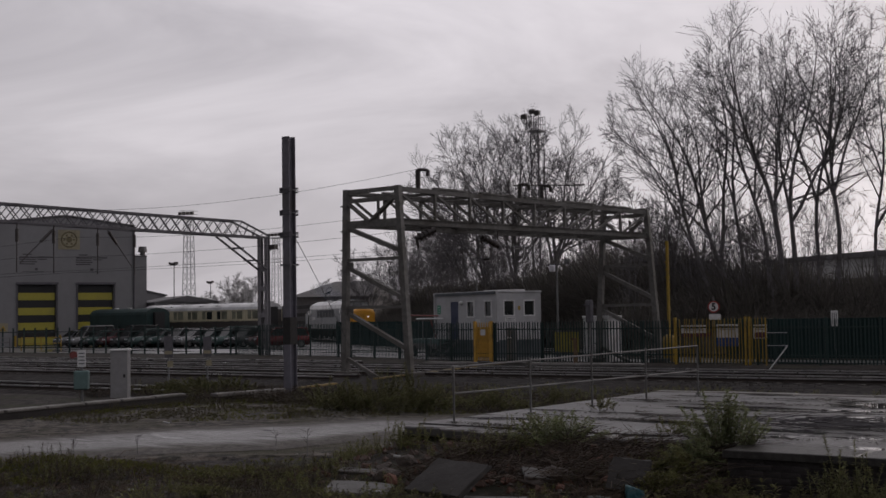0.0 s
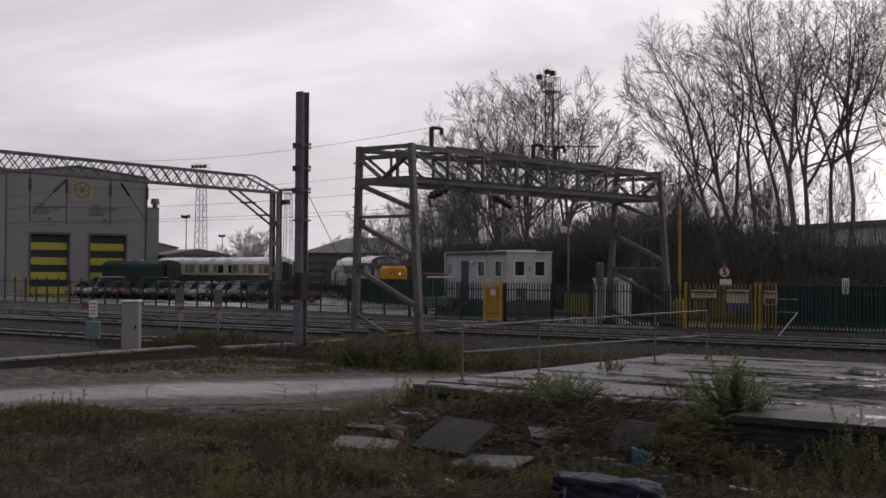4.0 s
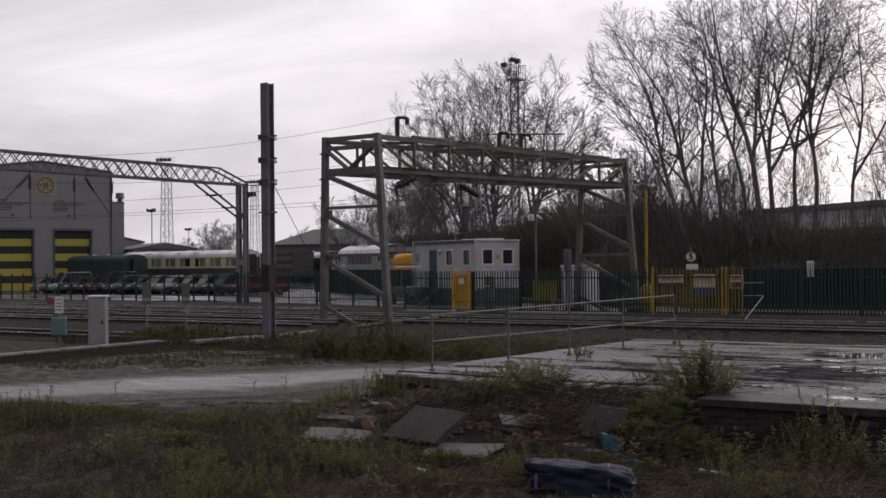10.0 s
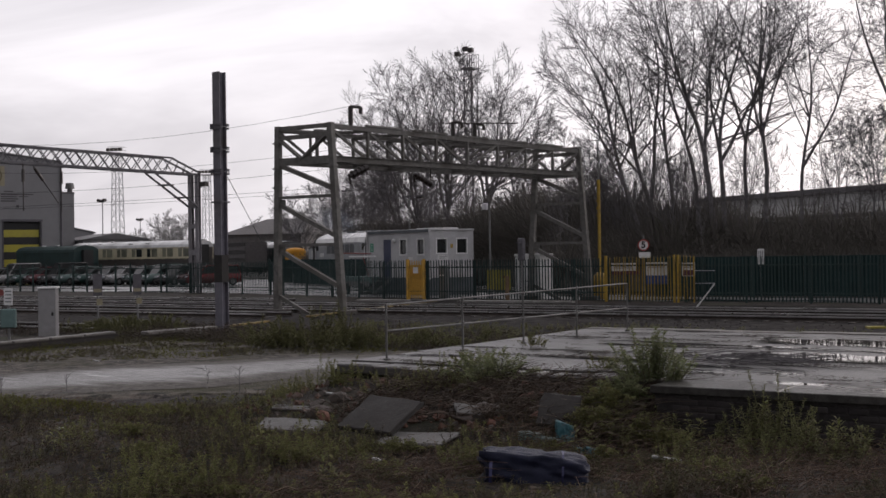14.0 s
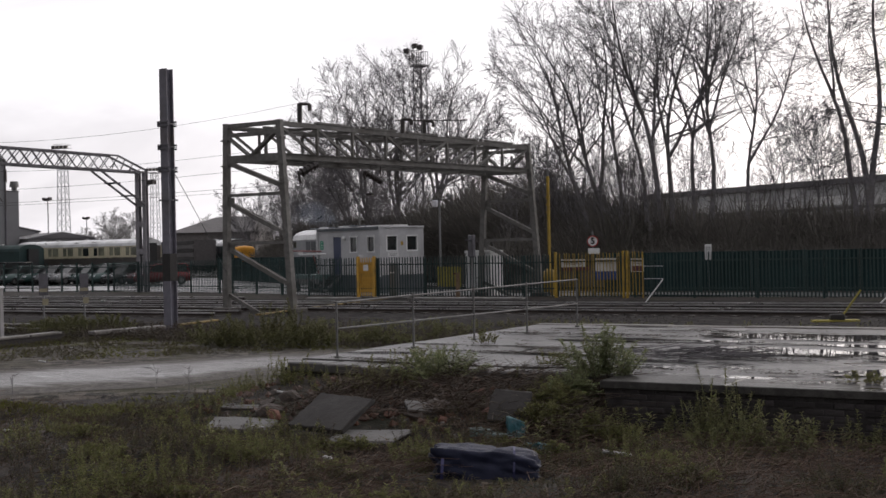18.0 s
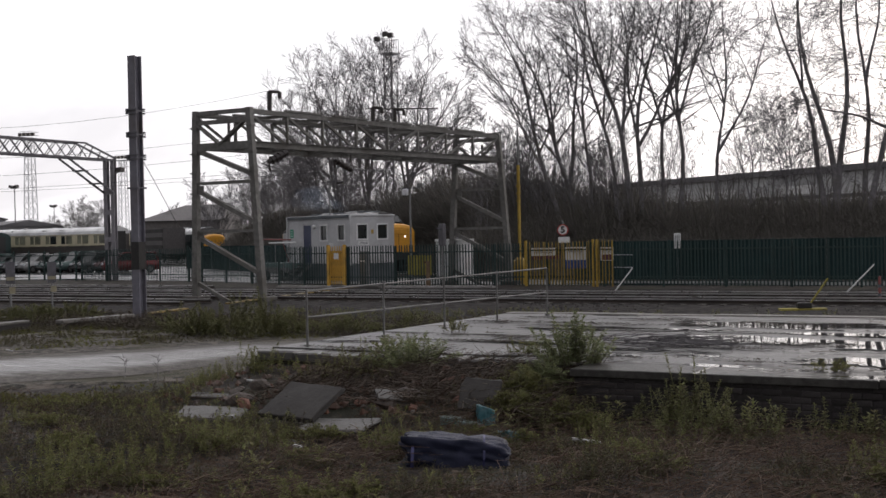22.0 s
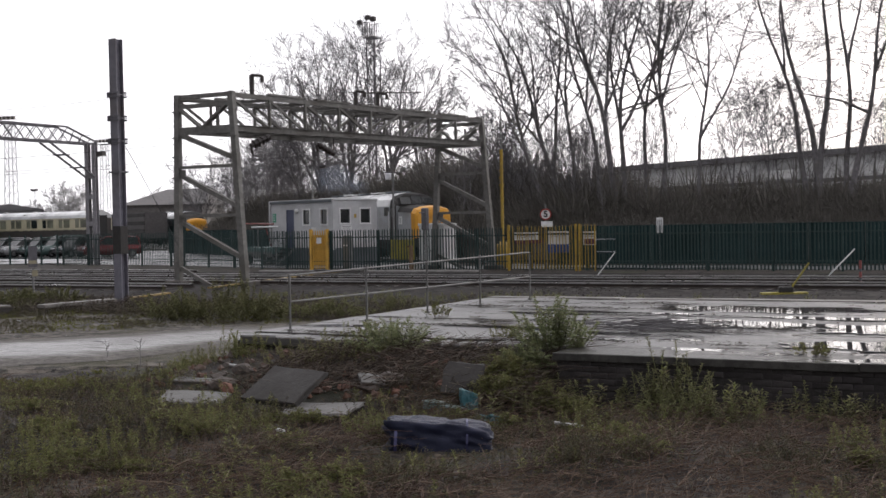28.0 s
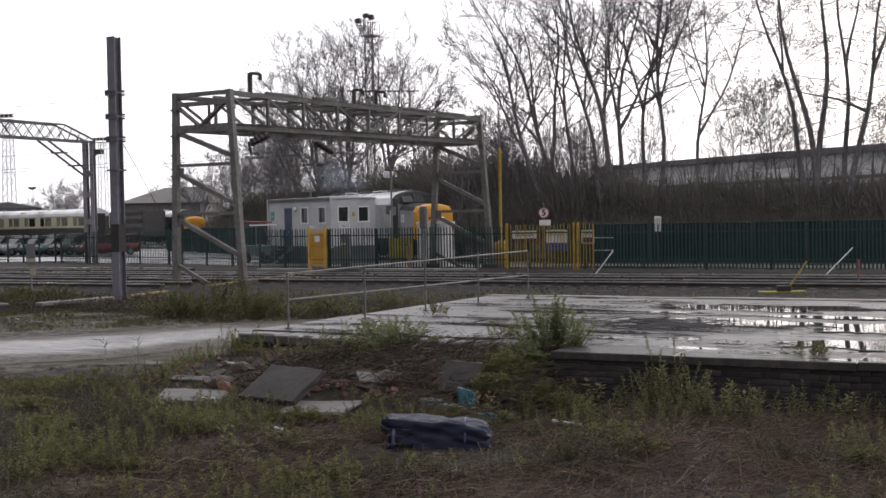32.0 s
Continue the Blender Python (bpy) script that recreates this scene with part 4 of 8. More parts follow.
FA, FB = (-36.0, 50.4), (40.0, 48.8)
palisade("palisade_fence", "dark green steel palisade fence beside the railway with a yellow section", FA, FB, M["green"], gaps=((1.55, 2.6),))
palisade("palisade_fence", "dark green steel palisade fence turning away along the yard", (-46.0, 54.2), FA, M["green"])
palisade("palisade_fence", "dark green steel palisade fence along the car park", (-58.0, 56.6), (-46.0, 54.2), M["green"])
palisade("palisade_fence", "dark post and rail fence in front of the parked cars", (-96.0, 58.0), (-58.0, 56.6), M["green"], gaps=((-1, 99),), bay=1.5)


def hoarding(p, q, h, label):
    p, q = Vector((*p, 0)), Vector((*q, 0))
    d = q - p
    f = thing("mesh_fence", pose(p.x, p.y, 0, 0, 0, math.degrees(math.atan2(d.y, d.x))), label, "fence", kind="structure")
    n, s = d.length, 0.0
    while s < n - 0.3:
        w = min(2.5, n - s)
        bm = B()
        outline = []
        k, xx = 0, 0.02
        while xx < w - 0.02:
            outline.append((s + xx, 0.03 if k % 2 else 0.0))
            xx += 0.12
            k += 1
        loft(bm, [[(x, y, 0.06) for x, y in outline], [(x, y, h) for x, y in outline]], close=False)
        part("panel", bm, M["hoard"], f)
        bm = B()
        box(bm, (s, -0.05, h / 2), (0.08, 0.08, h + 0.1))
        part("post", bm, M["green"], f)
        s += 2.5
    return f


hoarding((-23.5, 56.4), (40, 55.2), 1.95, "solid dark green boundary fence below the bank")
hoarding((-70.5, 81.4), (-43.5, 63.2), 2.0, "dark green fence behind the yard road")


# ---- buildings ----
def text_on(name, words, size, material, parent, at, thick=0.004):
    cu = bpy.data.curves.new(name, "FONT")
    cu.body, cu.size, cu.extrude, cu.align_x, cu.align_y = words, size, thick, "CENTER", "CENTER"
    cu.offset = 0.016
    tmp = new(name + "_curve", cu)
    dg = bpy.context.evaluated_depsgraph_get()
    me = bpy.data.meshes.new_from_object(tmp.evaluated_get(dg))
    bpy.data.objects.remove(tmp)
    me.materials.clear()
    me.materials.append(material)
    return part(name, me, material, parent, at=at)


def panel_wall(bm, x0, x1, z0, z1, y, t, holes):
    """A wall in the x-z plane with rectangular holes (x0, x1, z0, z1), in pieces; outer face at y, thickness t behind."""
    xs = sorted({x0, x1, *[h[0] for h in holes], *[h[1] for h in holes]})
    for a, b in zip(xs, xs[1:]):
        cuts = sorted((h[2], h[3]) for h in holes if h[0] <= a and h[1] >= b)
        z = z0
        for lo, hi in cuts + [(z1, z1)]:
            if lo > z + 1e-4:
                box(bm, ((a + b) / 2, y + t / 2, (z + lo) / 2), (b - a, t, lo - z))
            z = max(z, hi)


def window_unit(parent, x0, x1, z0, z1, y, fw=0.07):
    cx, cz = (x0 + x1) / 2, (z0 + z1) / 2
    w = part("window", box(B(), (cx, y + 0.06, cz), (x1 - x0 - 0.02, 0.02, z1 - z0 - 0.02)), M["glass"], parent, "dark glazed window with a white frame")
    bm = B()
    for a, b, c, d in ((x0 - fw, x1 + fw, z1, z1 + fw), (x0 - fw, x1 + fw, z0 - fw, z0), (x0 - fw, x0, z0, z1), (x1, x1 + fw, z0, z1)):
        box(bm, ((a + b) / 2, y - 0.005, (c + d) / 2), (b - a, 0.06, d - c))
    part("window_frame", bm, M["frame"], w)
    return w


def site_cabin():
    c = thing("site_cabin", pose(-35.7, 54.4, 0, 0, 0, -21.7), "pale grey portable cabin on dark skirting with navy door", "cabin")
    L, D, z0, z1 = 6.3, 2.95, 1.0, 3.55
    bm = B()
    panel_wall(bm, -L, 0, z0, z1, 0, 0.1, [(-4.68, -3.87, z0, 3.15), (-2.9, -2.28, 2.3, 3.1), (-1.18, -0.58, 2.3, 3.1)])
    part("front_wall", bm, M["cabin"], c)
    part("end_wall", box(B(), (-0.05, D - 0.06, (z0 + z1) / 2), (0.1, 0.12, z1 - z0)), M["cabin"], c)
    bm = B()
    m = Matrix.Rotation(radians(90), 4, "Z")
    panel_wall(bm, 0.1, D - 0.12, z0, z1, 0, 0.1, [(0.45, 1.08, 2.34, 3.1), (1.8, 2.45, 2.34, 3.1)])
    bmesh.ops.transform(bm, matrix=m, verts=bm.verts[:])
    part("end_wall", bm, M["cabin"], c)
    part("back_wall", box(B(), (-L / 2, D - 0.05, (z0 + z1) / 2), (L - 0.22, 0.1, z1 - z0)), M["cabin"], c)
    part("end_wall", box(B(), (-L + 0.05, D / 2, (z0 + z1) / 2), (0.1, D - 0.22, z1 - z0)), M["cabin"], c)
    part("floor", box(B(), (-L / 2, D / 2, z0 + 0.05), (L - 0.25, D - 0.25, 0.1)), M["skirt"], c)
    bm = B()
    box(bm, (-L / 2, D / 2, z1 + 0.06), (L + 0.1, D + 0.1, 0.12))
    part("roof", bevelled(bm, 0.03), M["cabin"], c, "flat felted cabin roof")
    part("roof_trim", box(B(), (-L / 2 - 0.0, -0.062, z1 + 0.02), (L + 0.06, 0.03, 0.16)), M["skirt"], c, "dark roof edge trim")
    for x in (-L - 0.02, 0.02):
        part("corner_post", box(B(), (x, -0.02, (z0 + z1) / 2), (0.12, 0.12, z1 - z0 + 0.2)), M["cabin"], c)
    part("skirt", box(B(), (-L / 2, D / 2, z0 / 2 - 0.02), (L - 0.04, D - 0.04, z0)), M["skirt"], c, "slate grey skirting")
    d = part("door", box(B(), (-4.275, 0.04, (z0 + 3.15) / 2), (0.78, 0.05, 3.13 - z0)), M["door"], c, "navy blue door")
    part("door_handle", box(B(), (-3.98, -0.01, 2.05), (0.12, 0.05, 0.03)), M["galv"], d)
    for a, b in ((-2.9, -2.28), (-1.18, -0.58)):
        window_unit(c, a, b, 2.3, 3.1, 0)
    for a, b in ((0.45, 1.08), (1.8, 2.45)):
        w = window_unit(c, a, b, 2.34, 3.1, 0)
        w.matrix_basis = m
    bm = B()
    bmesh.ops.create_uvsphere(bm, u_segments=10, v_segments=6, radius=0.13)
    part("bulkhead_lamp", bm, M["white"], c, "round white bulkhead lamp", smooth=True, at=pose(-3.5, -0.05, 3.05))
    part("notice", box(B(), (-5.9, -0.006, 2.7), (0.36, 0.01, 0.5)), mat("green_notice", (0.02, 0.22, 0.13), 0.5, bump=0), c, "green and white notice")
    for k in range(3):
        part("notice_bar", box(B(), (-5.9, -0.014, 2.56 + k * 0.14), (0.2, 0.006, 0.03)), M["white"], c)
    part("notice", box(B(), (0.006, 1.45, 2.72), (0.01, 0.16, 0.22)), M["yellow"], c, "yellow notice")
    part("notice", box(B(), (0.006, 0.85, 2.1), (0.01, 0.7, 0.22)), M["white"], c, "white notice with small dark lines")
    for k in range(2):
        part("notice_bar", box(B(), (0.014, 0.85, 2.06 + k * 0.08), (0.004, 0.55, 0.03)), M["skirt"], c)
    part("notice", box(B(), (-1.9, -0.006, 2.05), (0.45, 0.01, 0.16)), M["white"], c)
    # steps up to the door with side rails
    for k in range(5):
        part("step", box(B(), (-4.28, -0.25 - k * 0.24, z0 - 0.1 - k * 0.19), (1.0, 0.26, 0.05)), M["under"], c)
    for x in (-4.8, -3.76):
        bm = B()
        beam(bm, (x, -0.1, z0 - 0.08), (x, -1.35, 0.02), 0.04, 0.14)
        part("stringer", bm, M["galv"], c)
        bm = B()
        tube(bm, (x, -0.1, z0), (x, -0.1, z0 + 0.95), 0.02)
        tube(bm, (x, -1.3, 0.0), (x, -1.3, 1.0), 0.02)
        tube(bm, (x, -0.1, z0 + 0.95), (x, -1.3, 1.0), 0.02)
        part("handrail", bm, M["galv"], c)
    # a flat duct run on the roof
    bm = B()
    box(bm, (-1.6, 1.6, z1 + 0.16), (2.6, 1.0, 0.08))
    part("roof_panel", bm, M["white"], c)


site_cabin()


def depot_shed():
    s = thing("depot_shed", pose(-103.0, 76.5, 0, 0, 0, 68.3), "large grey clad depot shed with striped roller doors", "shed")
    W0, W1, ez, rz, D = -6.9, 7.25, 12.35, 13.15, 60.0
    for a, b, z0, z1 in ((W0, -4.5, 0, 6.2), (-0.72, 1.46, 0, 6.2), (5.15, W1, 0, 6.2), (W0, W1, 6.2, ez - 0.3)):
        part("front_wall", box(B(), ((a + b) / 2, 0.175, (z0 + z1) / 2), (b - a, 0.35, z1 - z0)), M["shed"], s)
    part("gable", prism(B(), [(W0, ez - 0.3), (W1, ez - 0.3), (W1, ez), ((W0 + W1) / 2, rz), (W0, ez)], 0.0, 0.35), M["shed"], s)
    for x in (W0 + 0.15, W1 - 0.15):
        part("side_wall", box(B(), (x, D / 2 + 0.2, ez / 2), (0.3, D - 0.4, ez)), M["shed"], s)
    part("back_wall", box(B(), ((W0 + W1) / 2, D, ez / 2), (W1 - W0 - 0.62, 0.3, ez)), M["shed"], s)
    mid = (W0 + W1) / 2
    for a, b in (((W0 - 0.15, ez - 0.02), (mid, rz + 0.06)), ((mid, rz + 0.06), (W1 + 0.15, ez - 0.02))):
        bm = B()
        prism(bm, [a, b, (b[0], b[1] + 0.14), (a[0], a[1] + 0.14)], -0.2, D + 0.2)
        part("roof", bm, M["shedroof"], s, "low-pitched metal roof")
    for x in (W0 - 0.03, W1 + 0.05):
        bm = B()
        tube(bm, (x, -0.1, 0), (x, -0.1, ez), 0.09)
        part("downpipe", bm, M["darksteel"], s, "dark rainwater pipe")
    for x0, x1 in ((-4.5, -0.72), (1.46, 5.15)):
        d = part("roller_door", box(B(), ((x0 + x1) / 2, 0.3, 3.1), (x1 - x0 - 0.02, 0.06, 6.18)), M["black"], s, "black and yellow striped roller door")
        z = 0.15
        for k, h in enumerate((1.45, 1.35, 1.3, 1.3)):
            part("stripe", box(B(), ((x0 + x1) / 2, 0.25, z + 0.35), (x1 - x0 - 0.2, 0.05, 0.74)), M["doorstripe"], d, "yellow door band")
            z += 1.5
        part("door_hood", box(B(), ((x0 + x1) / 2, -0.06, 6.32), (x1 - x0 + 0.4, 0.16, 0.22)), M["darksteel"], s)
        for x in (x0 - 0.08, x1 + 0.08):
            part("door_jamb", box(B(), (x, -0.04, 3.1), (0.14, 0.12, 6.2)), M["darksteel"], s)
        for x in (x0 - 0.3, x1 + 0.3):
            bm = B()
            tube(bm, (x, -0.4, 0), (x, -0.4, 1.1), 0.12)
            part("bollard", bm, M["yellow"], s, "yellow steel bollard")
    # emblem: a plain cream square with a darker ring of blocks
    e = part("emblem", box(B(), (0.55, -0.03, 10.8), (2.2, 0.04, 2.0)), M["emblem"], s, "plain faded cream emblem panel")
    for r, y, mm in ((0.85, -0.06, "emblemdark"), (0.68, -0.07, "emblem"), (0.3, -0.08, "emblemdark")):
        part("emblem_ring", tube(B(), (0.55, y + 0.01, 10.8), (0.55, y, 10.8), r, n=24), M[mm], e)
    for k in range(6):
        a = k * math.pi / 3
        part("emblem_mark", box(B(), (0.55 + 0.48 * math.cos(a), -0.08, 10.8 + 0.48 * math.sin(a)), (0.2, 0.02, 0.2)), M["emblemdark"], e)
    # faded lettering on the wall, too worn to read
    for x in (-3.6, 2.0):
        for q, (u, v, wd, hh) in enumerate(((0, 9.25, 0.9, 0.12), (0.1, 8.95, 1.7, 0.14), (0.05, 8.72, 1.6, 0.12), (0.1, 8.5, 1.7, 0.12), (0.0, 8.28, 1.5, 0.12), (1.75, 8.98, 1.5, 0.13), (1.5, 8.76, 0.9, 0.1), (0.6, 7.5, 2.2, 0.05), (0.9, 7.75, 0.3, 0.25))):
            part("lettering_bar", box(B(), (x + u, -0.012, v), (wd, 0.012, hh)), M["shedmark"], s, "faded dark lettering" if q == 0 else "")
    n = part("notice", box(B(), (-5.9, -0.02, 1.9), (0.9, 0.02, 0.9)), M["emblem"], s, "square notice with a yellow triangle")
    bm = B()
    prism(bm, [(-6.2, 1.6), (-5.6, 1.6), (-5.9, 2.15)], -0.05, -0.035)
    part("warning_triangle", bm, M["yellow"], n)
    # annexe behind the corner, with a roof vent
    a = thing("annexe", pose(-103.0, 76.5, 0, 0, 0, 68.3), "plain grey annexe beside the shed with a roof vent", "building")
    part("wall", box(B(), (8.55, 6.5, 4.65), (2.3, 7.0, 9.3)), M["shed"], a)
    part("parapet", box(B(), (8.55, 6.5, 9.38), (2.36, 7.1, 0.16)), M["shedroof"], a)
    bm = B()
    tube(bm, (9.45, 3.6, 9.4), (9.45, 3.6, 10.0), 0.28, n=12)
    tube(bm, (9.45, 3.6, 9.85), (9.45, 3.6, 10.45), 0.5, 0.42, n=12)
    part("vent_cowl", bm, M["galv"], a)
    for x0, x1, y, z, r in ((9.9, 17.2, 1.0, 4.35, 0.7),):
        w = thing("workshop", pose(-103.0, 76.5, 0, 0, 0, 68.3), "low workshop with a shallow pitched roof", "building")
        part("wall", box(B(), ((x0 + x1) / 2, y + 4, z / 2), (x1 - x0, 8, z)), M["shed"], w)
        bm = B()
        prism(bm, [(x0 - 0.2, z), (x1 + 0.2, z), ((x0 + x1) / 2, z + r)], y - 0.2, y + 8.2)
        part("roof", bm, M["shedroof"], w)


lean = thing("workshop", pose(-103.0, 76.5, 0, 0, 0, 68.3), "grey lean-to workshop with a sloping roof", "building")
part("wall", prism(B(), [(9.75, 0), (14.0, 0), (14.0, 5.2), (9.75, 6.1)], 9.3, 14.0), M["shed"], lean)
part("roof", prism(B(), [(9.73, 6.12), (14.2, 5.19), (14.2, 5.35), (9.73, 6.3)], 9.2, 14.2), M["shedroof"], lean)
M["doorstripe"] = mat("yellow_door_band", (0.36, 0.32, 0.04), 0.5, var=0.08, grain=4, stain=0.6, dirt=(0.3, 0.26, 0.05), bump=0.02)
M["emblem"] = mat("faded_cream_panel", (0.27, 0.24, 0.16), 0.6, var=0.15, bump=0.0)
M["emblemdark"] = mat("faded_brown_mark", (0.12, 0.10, 0.05), 0.6, bump=0.0)
M["shedmark"] = mat("dull_dark_sign", (0.075, 0.07, 0.075), 0.7, var=0.3, grain=3, bump=0.0)
depot_shed()


def far_buildings():
    # warehouse above the bank
    w = thing("warehouse", pose(-54.2, 144.1, 0, 0, 0, -33.9), "long pale grey warehouse behind the trees", "warehouse")
    L, z = 92.0, 8.2
    for k in range(16):
        x = k * L / 16
        part("wall_panel", box(B(), (x + L / 32, 0, 5.2), (L / 16 - 0.06, 0.3, 5.8)), M["wareh"], w)
    for zz in (4.1, 5.7):
        part("dark_band", box(B(), (L / 2, -0.2, zz), (L, 0.06, 0.35)), M["shedroof"], w)
    part("rear_block", box(B(), (L / 2, 10.2, 4.0), (L, 20, 8.0)), M["wareh"], w)
    bm = B()
    prism(bm, [(-0.4, 0.0), (L + 0.4, 0.0), (L + 0.4, 0.6), (-0.4, 0.6)], -0.6, 21)
    part("roof", bm, M["shedroof"], w, "flat grey roof with a deep eave", at=pose(0, 0, z - 0.1))
    for k in range(6):
        part("window", box(B(), (20 + k * 12, -0.18, 6.5), (5.5, 0.04, 0.9)), M["white"], w)
    # dark pitched building beyond the yard
    g = thing("goods_building", pose(-116.0, 120.0, 0, 0, 0, 24.0), "dark brick building with a hipped roof beyond the yard", "building")
    part("wall", box(B(), (8.5, 6, 2.7), (11, 12, 5.4)), M["darkbrick"], g)
    bm = B()
    loft(bm, [[(2.7, -0.4, 5.3), (14.3, -0.4, 5.3), (14.3, 12.4, 5.3), (2.7, 12.4, 5.3)], [(7.5, 5.9, 7.5), (13.9, 5.9, 7.6), (13.9, 6.1, 7.6), (7.5, 6.1, 7.5)]])
    part("roof", bm, M["oldroof"], g)
    for k in range(3):
        part("window", box(B(), (4.5 + k * 3, -0.03, 3.4), (1.3, 0.06, 1.2)), M["glass"], g)


M["wareh"] = mat("pale_grey_cladding", (0.52, 0.52, 0.52), 0.6, var=0.1, grain=0.8, stain=0.1, dirt=(0.22, 0.22, 0.22), bump=0.03)
M["oldroof"] = mat("dark_slate_roof", (0.12, 0.112, 0.11), 0.75, var=0.2, grain=3, stain=0.3, bump=0.15)
M["darkbrick"] = mat("sooty_brickwork", (0.15, 0.14, 0.135), 0.85, var=0.25, grain=2, stain=0.3, bump=0.1)
far_buildings()


def light_tower(x, y, h, w, label):
    t = thing("lattice_light_tower", pose(x, y, 0, 0, 0, 20), label, "light tower")
    for sx, sy in ((-1, -1), (1, -1), (1, 1), (-1, 1)):
        bm = B()
        beam(bm, (sx * w, sy * w, 0), (sx * w * 0.62, sy * w * 0.62, h), 0.09, 0.09)
        part("leg", bm, M["galvhazed"], t)
    n = int(h / 1.6)
    bm = B()
    for k in range(n):
        z0, z1 = k * h / n, (k + 1) * h / n
        a, b = w * (1 - 0.38 * z0 / h), w * (1 - 0.38 * z1 / h)
        for p, q in (((-1, -1), (1, -1)), ((1, -1), (1, 1)), ((1, 1), (-1, 1)), ((-1, 1), (-1, -1))):
            beam(bm, (p[0] * a, p[1] * a, z0), (q[0] * b, q[1] * b, z1), 0.04, 0.04)
            beam(bm, (q[0] * a, q[1] * a, z0), (p[0] * b, p[1] * b, z1), 0.04, 0.04)
    tagged(part("bracing", bm, M["galvhazed"], t), kind="stuff")
    bm = B()
    box(bm, (0, 0, h + 0.1), (w * 2.4, w * 2.4, 0.15))
    part("platform", bm, M["galvhazed"], t)
    for k in range(4):
        part("floodlight", box(B(), (-w * 1.2 + k * w * 0.8, -w, h + 0.65), (0.5, 0.4, 0.5)), M["insul"], t)
    for zz in (0.6, 1.1):
        for a, b in (((-1, -1), (1, -1)), ((1, -1), (1, 1)), ((1, 1), (-1, 1)), ((-1, 1), (-1, -1))):
            bm = B()
            beam(bm, (a[0] * w * 1.2, a[1] * w * 1.2, h + zz), (b[0] * w * 1.2, b[1] * w * 1.2, h + zz), 0.05, 0.05)
            part("guard_rail", bm, M["galvhazed"], t)


# tower steel lightened in colour to show distance haze
M["galvhazed"] = mat("hazed_tower_steel", (0.42, 0.42, 0.44), 0.6, 0.1, bump=0.0)
light_tower(-143.7, 130.3, 18.6, 0.85, "tall pale lattice lighting tower beyond the depot")
light_tower(-160.4, 167.6, 17.8, 0.85, "distant pale lattice lighting tower")


def flood_mast():
    t = thing("floodlight_mast", pose(-54.75, 90.2, 3.9), "slim lattice floodlight mast among the trees", "light tower")
    w, h = 0.36, 14.6
    for sx, sy in ((-1, -1), (1, -1), (0, 1)):
        part("leg", tube(B(), (sx * w, sy * w, 0), (sx * w, sy * w, h), 0.06), M["darksteel"], t)
    bm = B()
    n = 16
    for k in range(n):
        z0, z1 = k * h / n, (k + 1) * h / n
        for p, q in (((-1, -1), (1, -1)), ((1, -1), (0, 1)), ((0, 1), (-1, -1))):
            beam(bm, (p[0] * w, p[1] * w, z0), (q[0] * w, q[1] * w, z1), 0.05, 0.05)
            beam(bm, (p[0] * w, p[1] * w, z1), (q[0] * w, q[1] * w, z1), 0.04, 0.04)
    tagged(part("bracing", bm, M["darksteel"], t), kind="stuff")
    part("platform", box(B(), (0, 0, h), (1.25, 1.1, 0.14)), M["darksteel"], t)
    for y in (-0.55, 0.55):
        for k in range(6):
            x = -0.6 + k * 0.24
            part("cage_post", tube(B(), (x, y, h), (x, y, h + 1.3), 0.025, n=5), M["darksteel"], t)
        for z in (0.65, 1.3):
            part("cage_rail", beam(B(), (-0.6, y, h + z), (0.6, y, h + z), 0.04, 0.04), M["darksteel"], t)
    for x, z in ((-0.75, 1.3), (0.1, 1.65), (0.6, 1.5)):
        part("floodlight", bevelled(box(B(), (x, -0.8, h + z), (0.5, 0.35, 0.4)), 0.05), M["insul"], t, "dark floodlight head")


flood_mast()


def lamp_post(x, y, h, z0, label, kind):
    p = thing("lamp_post", pose(x, y, z0), label, "lamp post")
    part("pole", tube(B(), (0, 0, -0.05), (0, 0, h), 0.065, 0.05, n=10), M["galv"], p)
    if kind == "box":
        part("lamp_head", bevelled(box(B(), (-0.2, -0.15, h - 0.15), (0.32, 0.22, 0.36)), 0.04), M["dullwhite"], p, "white boxed lamp head")
        part("cross_arm", beam(B(), (-0.7, 0, h + 0.05), (0.9, 0, h + 0.08), 0.05, 0.05), M["darksteel"], p)
        part("camera_head", box(B(), (0.75, -0.1, h + 0.2), (0.3, 0.25, 0.22)), M["galv"], p)
    elif kind == "bar":
        part("cross_arm", beam(B(), (-0.5, 0, h), (1.1, 0, h), 0.06, 0.06), M["darksteel"], p)
        part("lamp_head", box(B(), (0.9, -0.1, h - 0.1), (0.4, 0.25, 0.12)), M["insul"], p)
    else:
        for s in (-1, 1):
            part("lamp_head", box(B(), (0, 0, 0), (0.5, 0.4, 0.26)), M["insul"], p, "dark twin floodlight head", at=pose(s * 0.3, -0.1, h + 0.1, 0, s * -18, 0))


lamp_post(-33.4, 56.9, 5.0, 0, "slim pole with a white lamp box beside the cabin", "box")
lamp_post(-42.2, 62.0, 5.9, 0, "slim pole with a bar lamp behind the cabin", "bar")
lamp_post(-99.6, 88.2, 8.4, 0, "twin floodlight pole by the depot roofs", "twin")
lamp_post(-126.1, 118.4, 7.6, 0, "distant twin lamp pole", "twin")


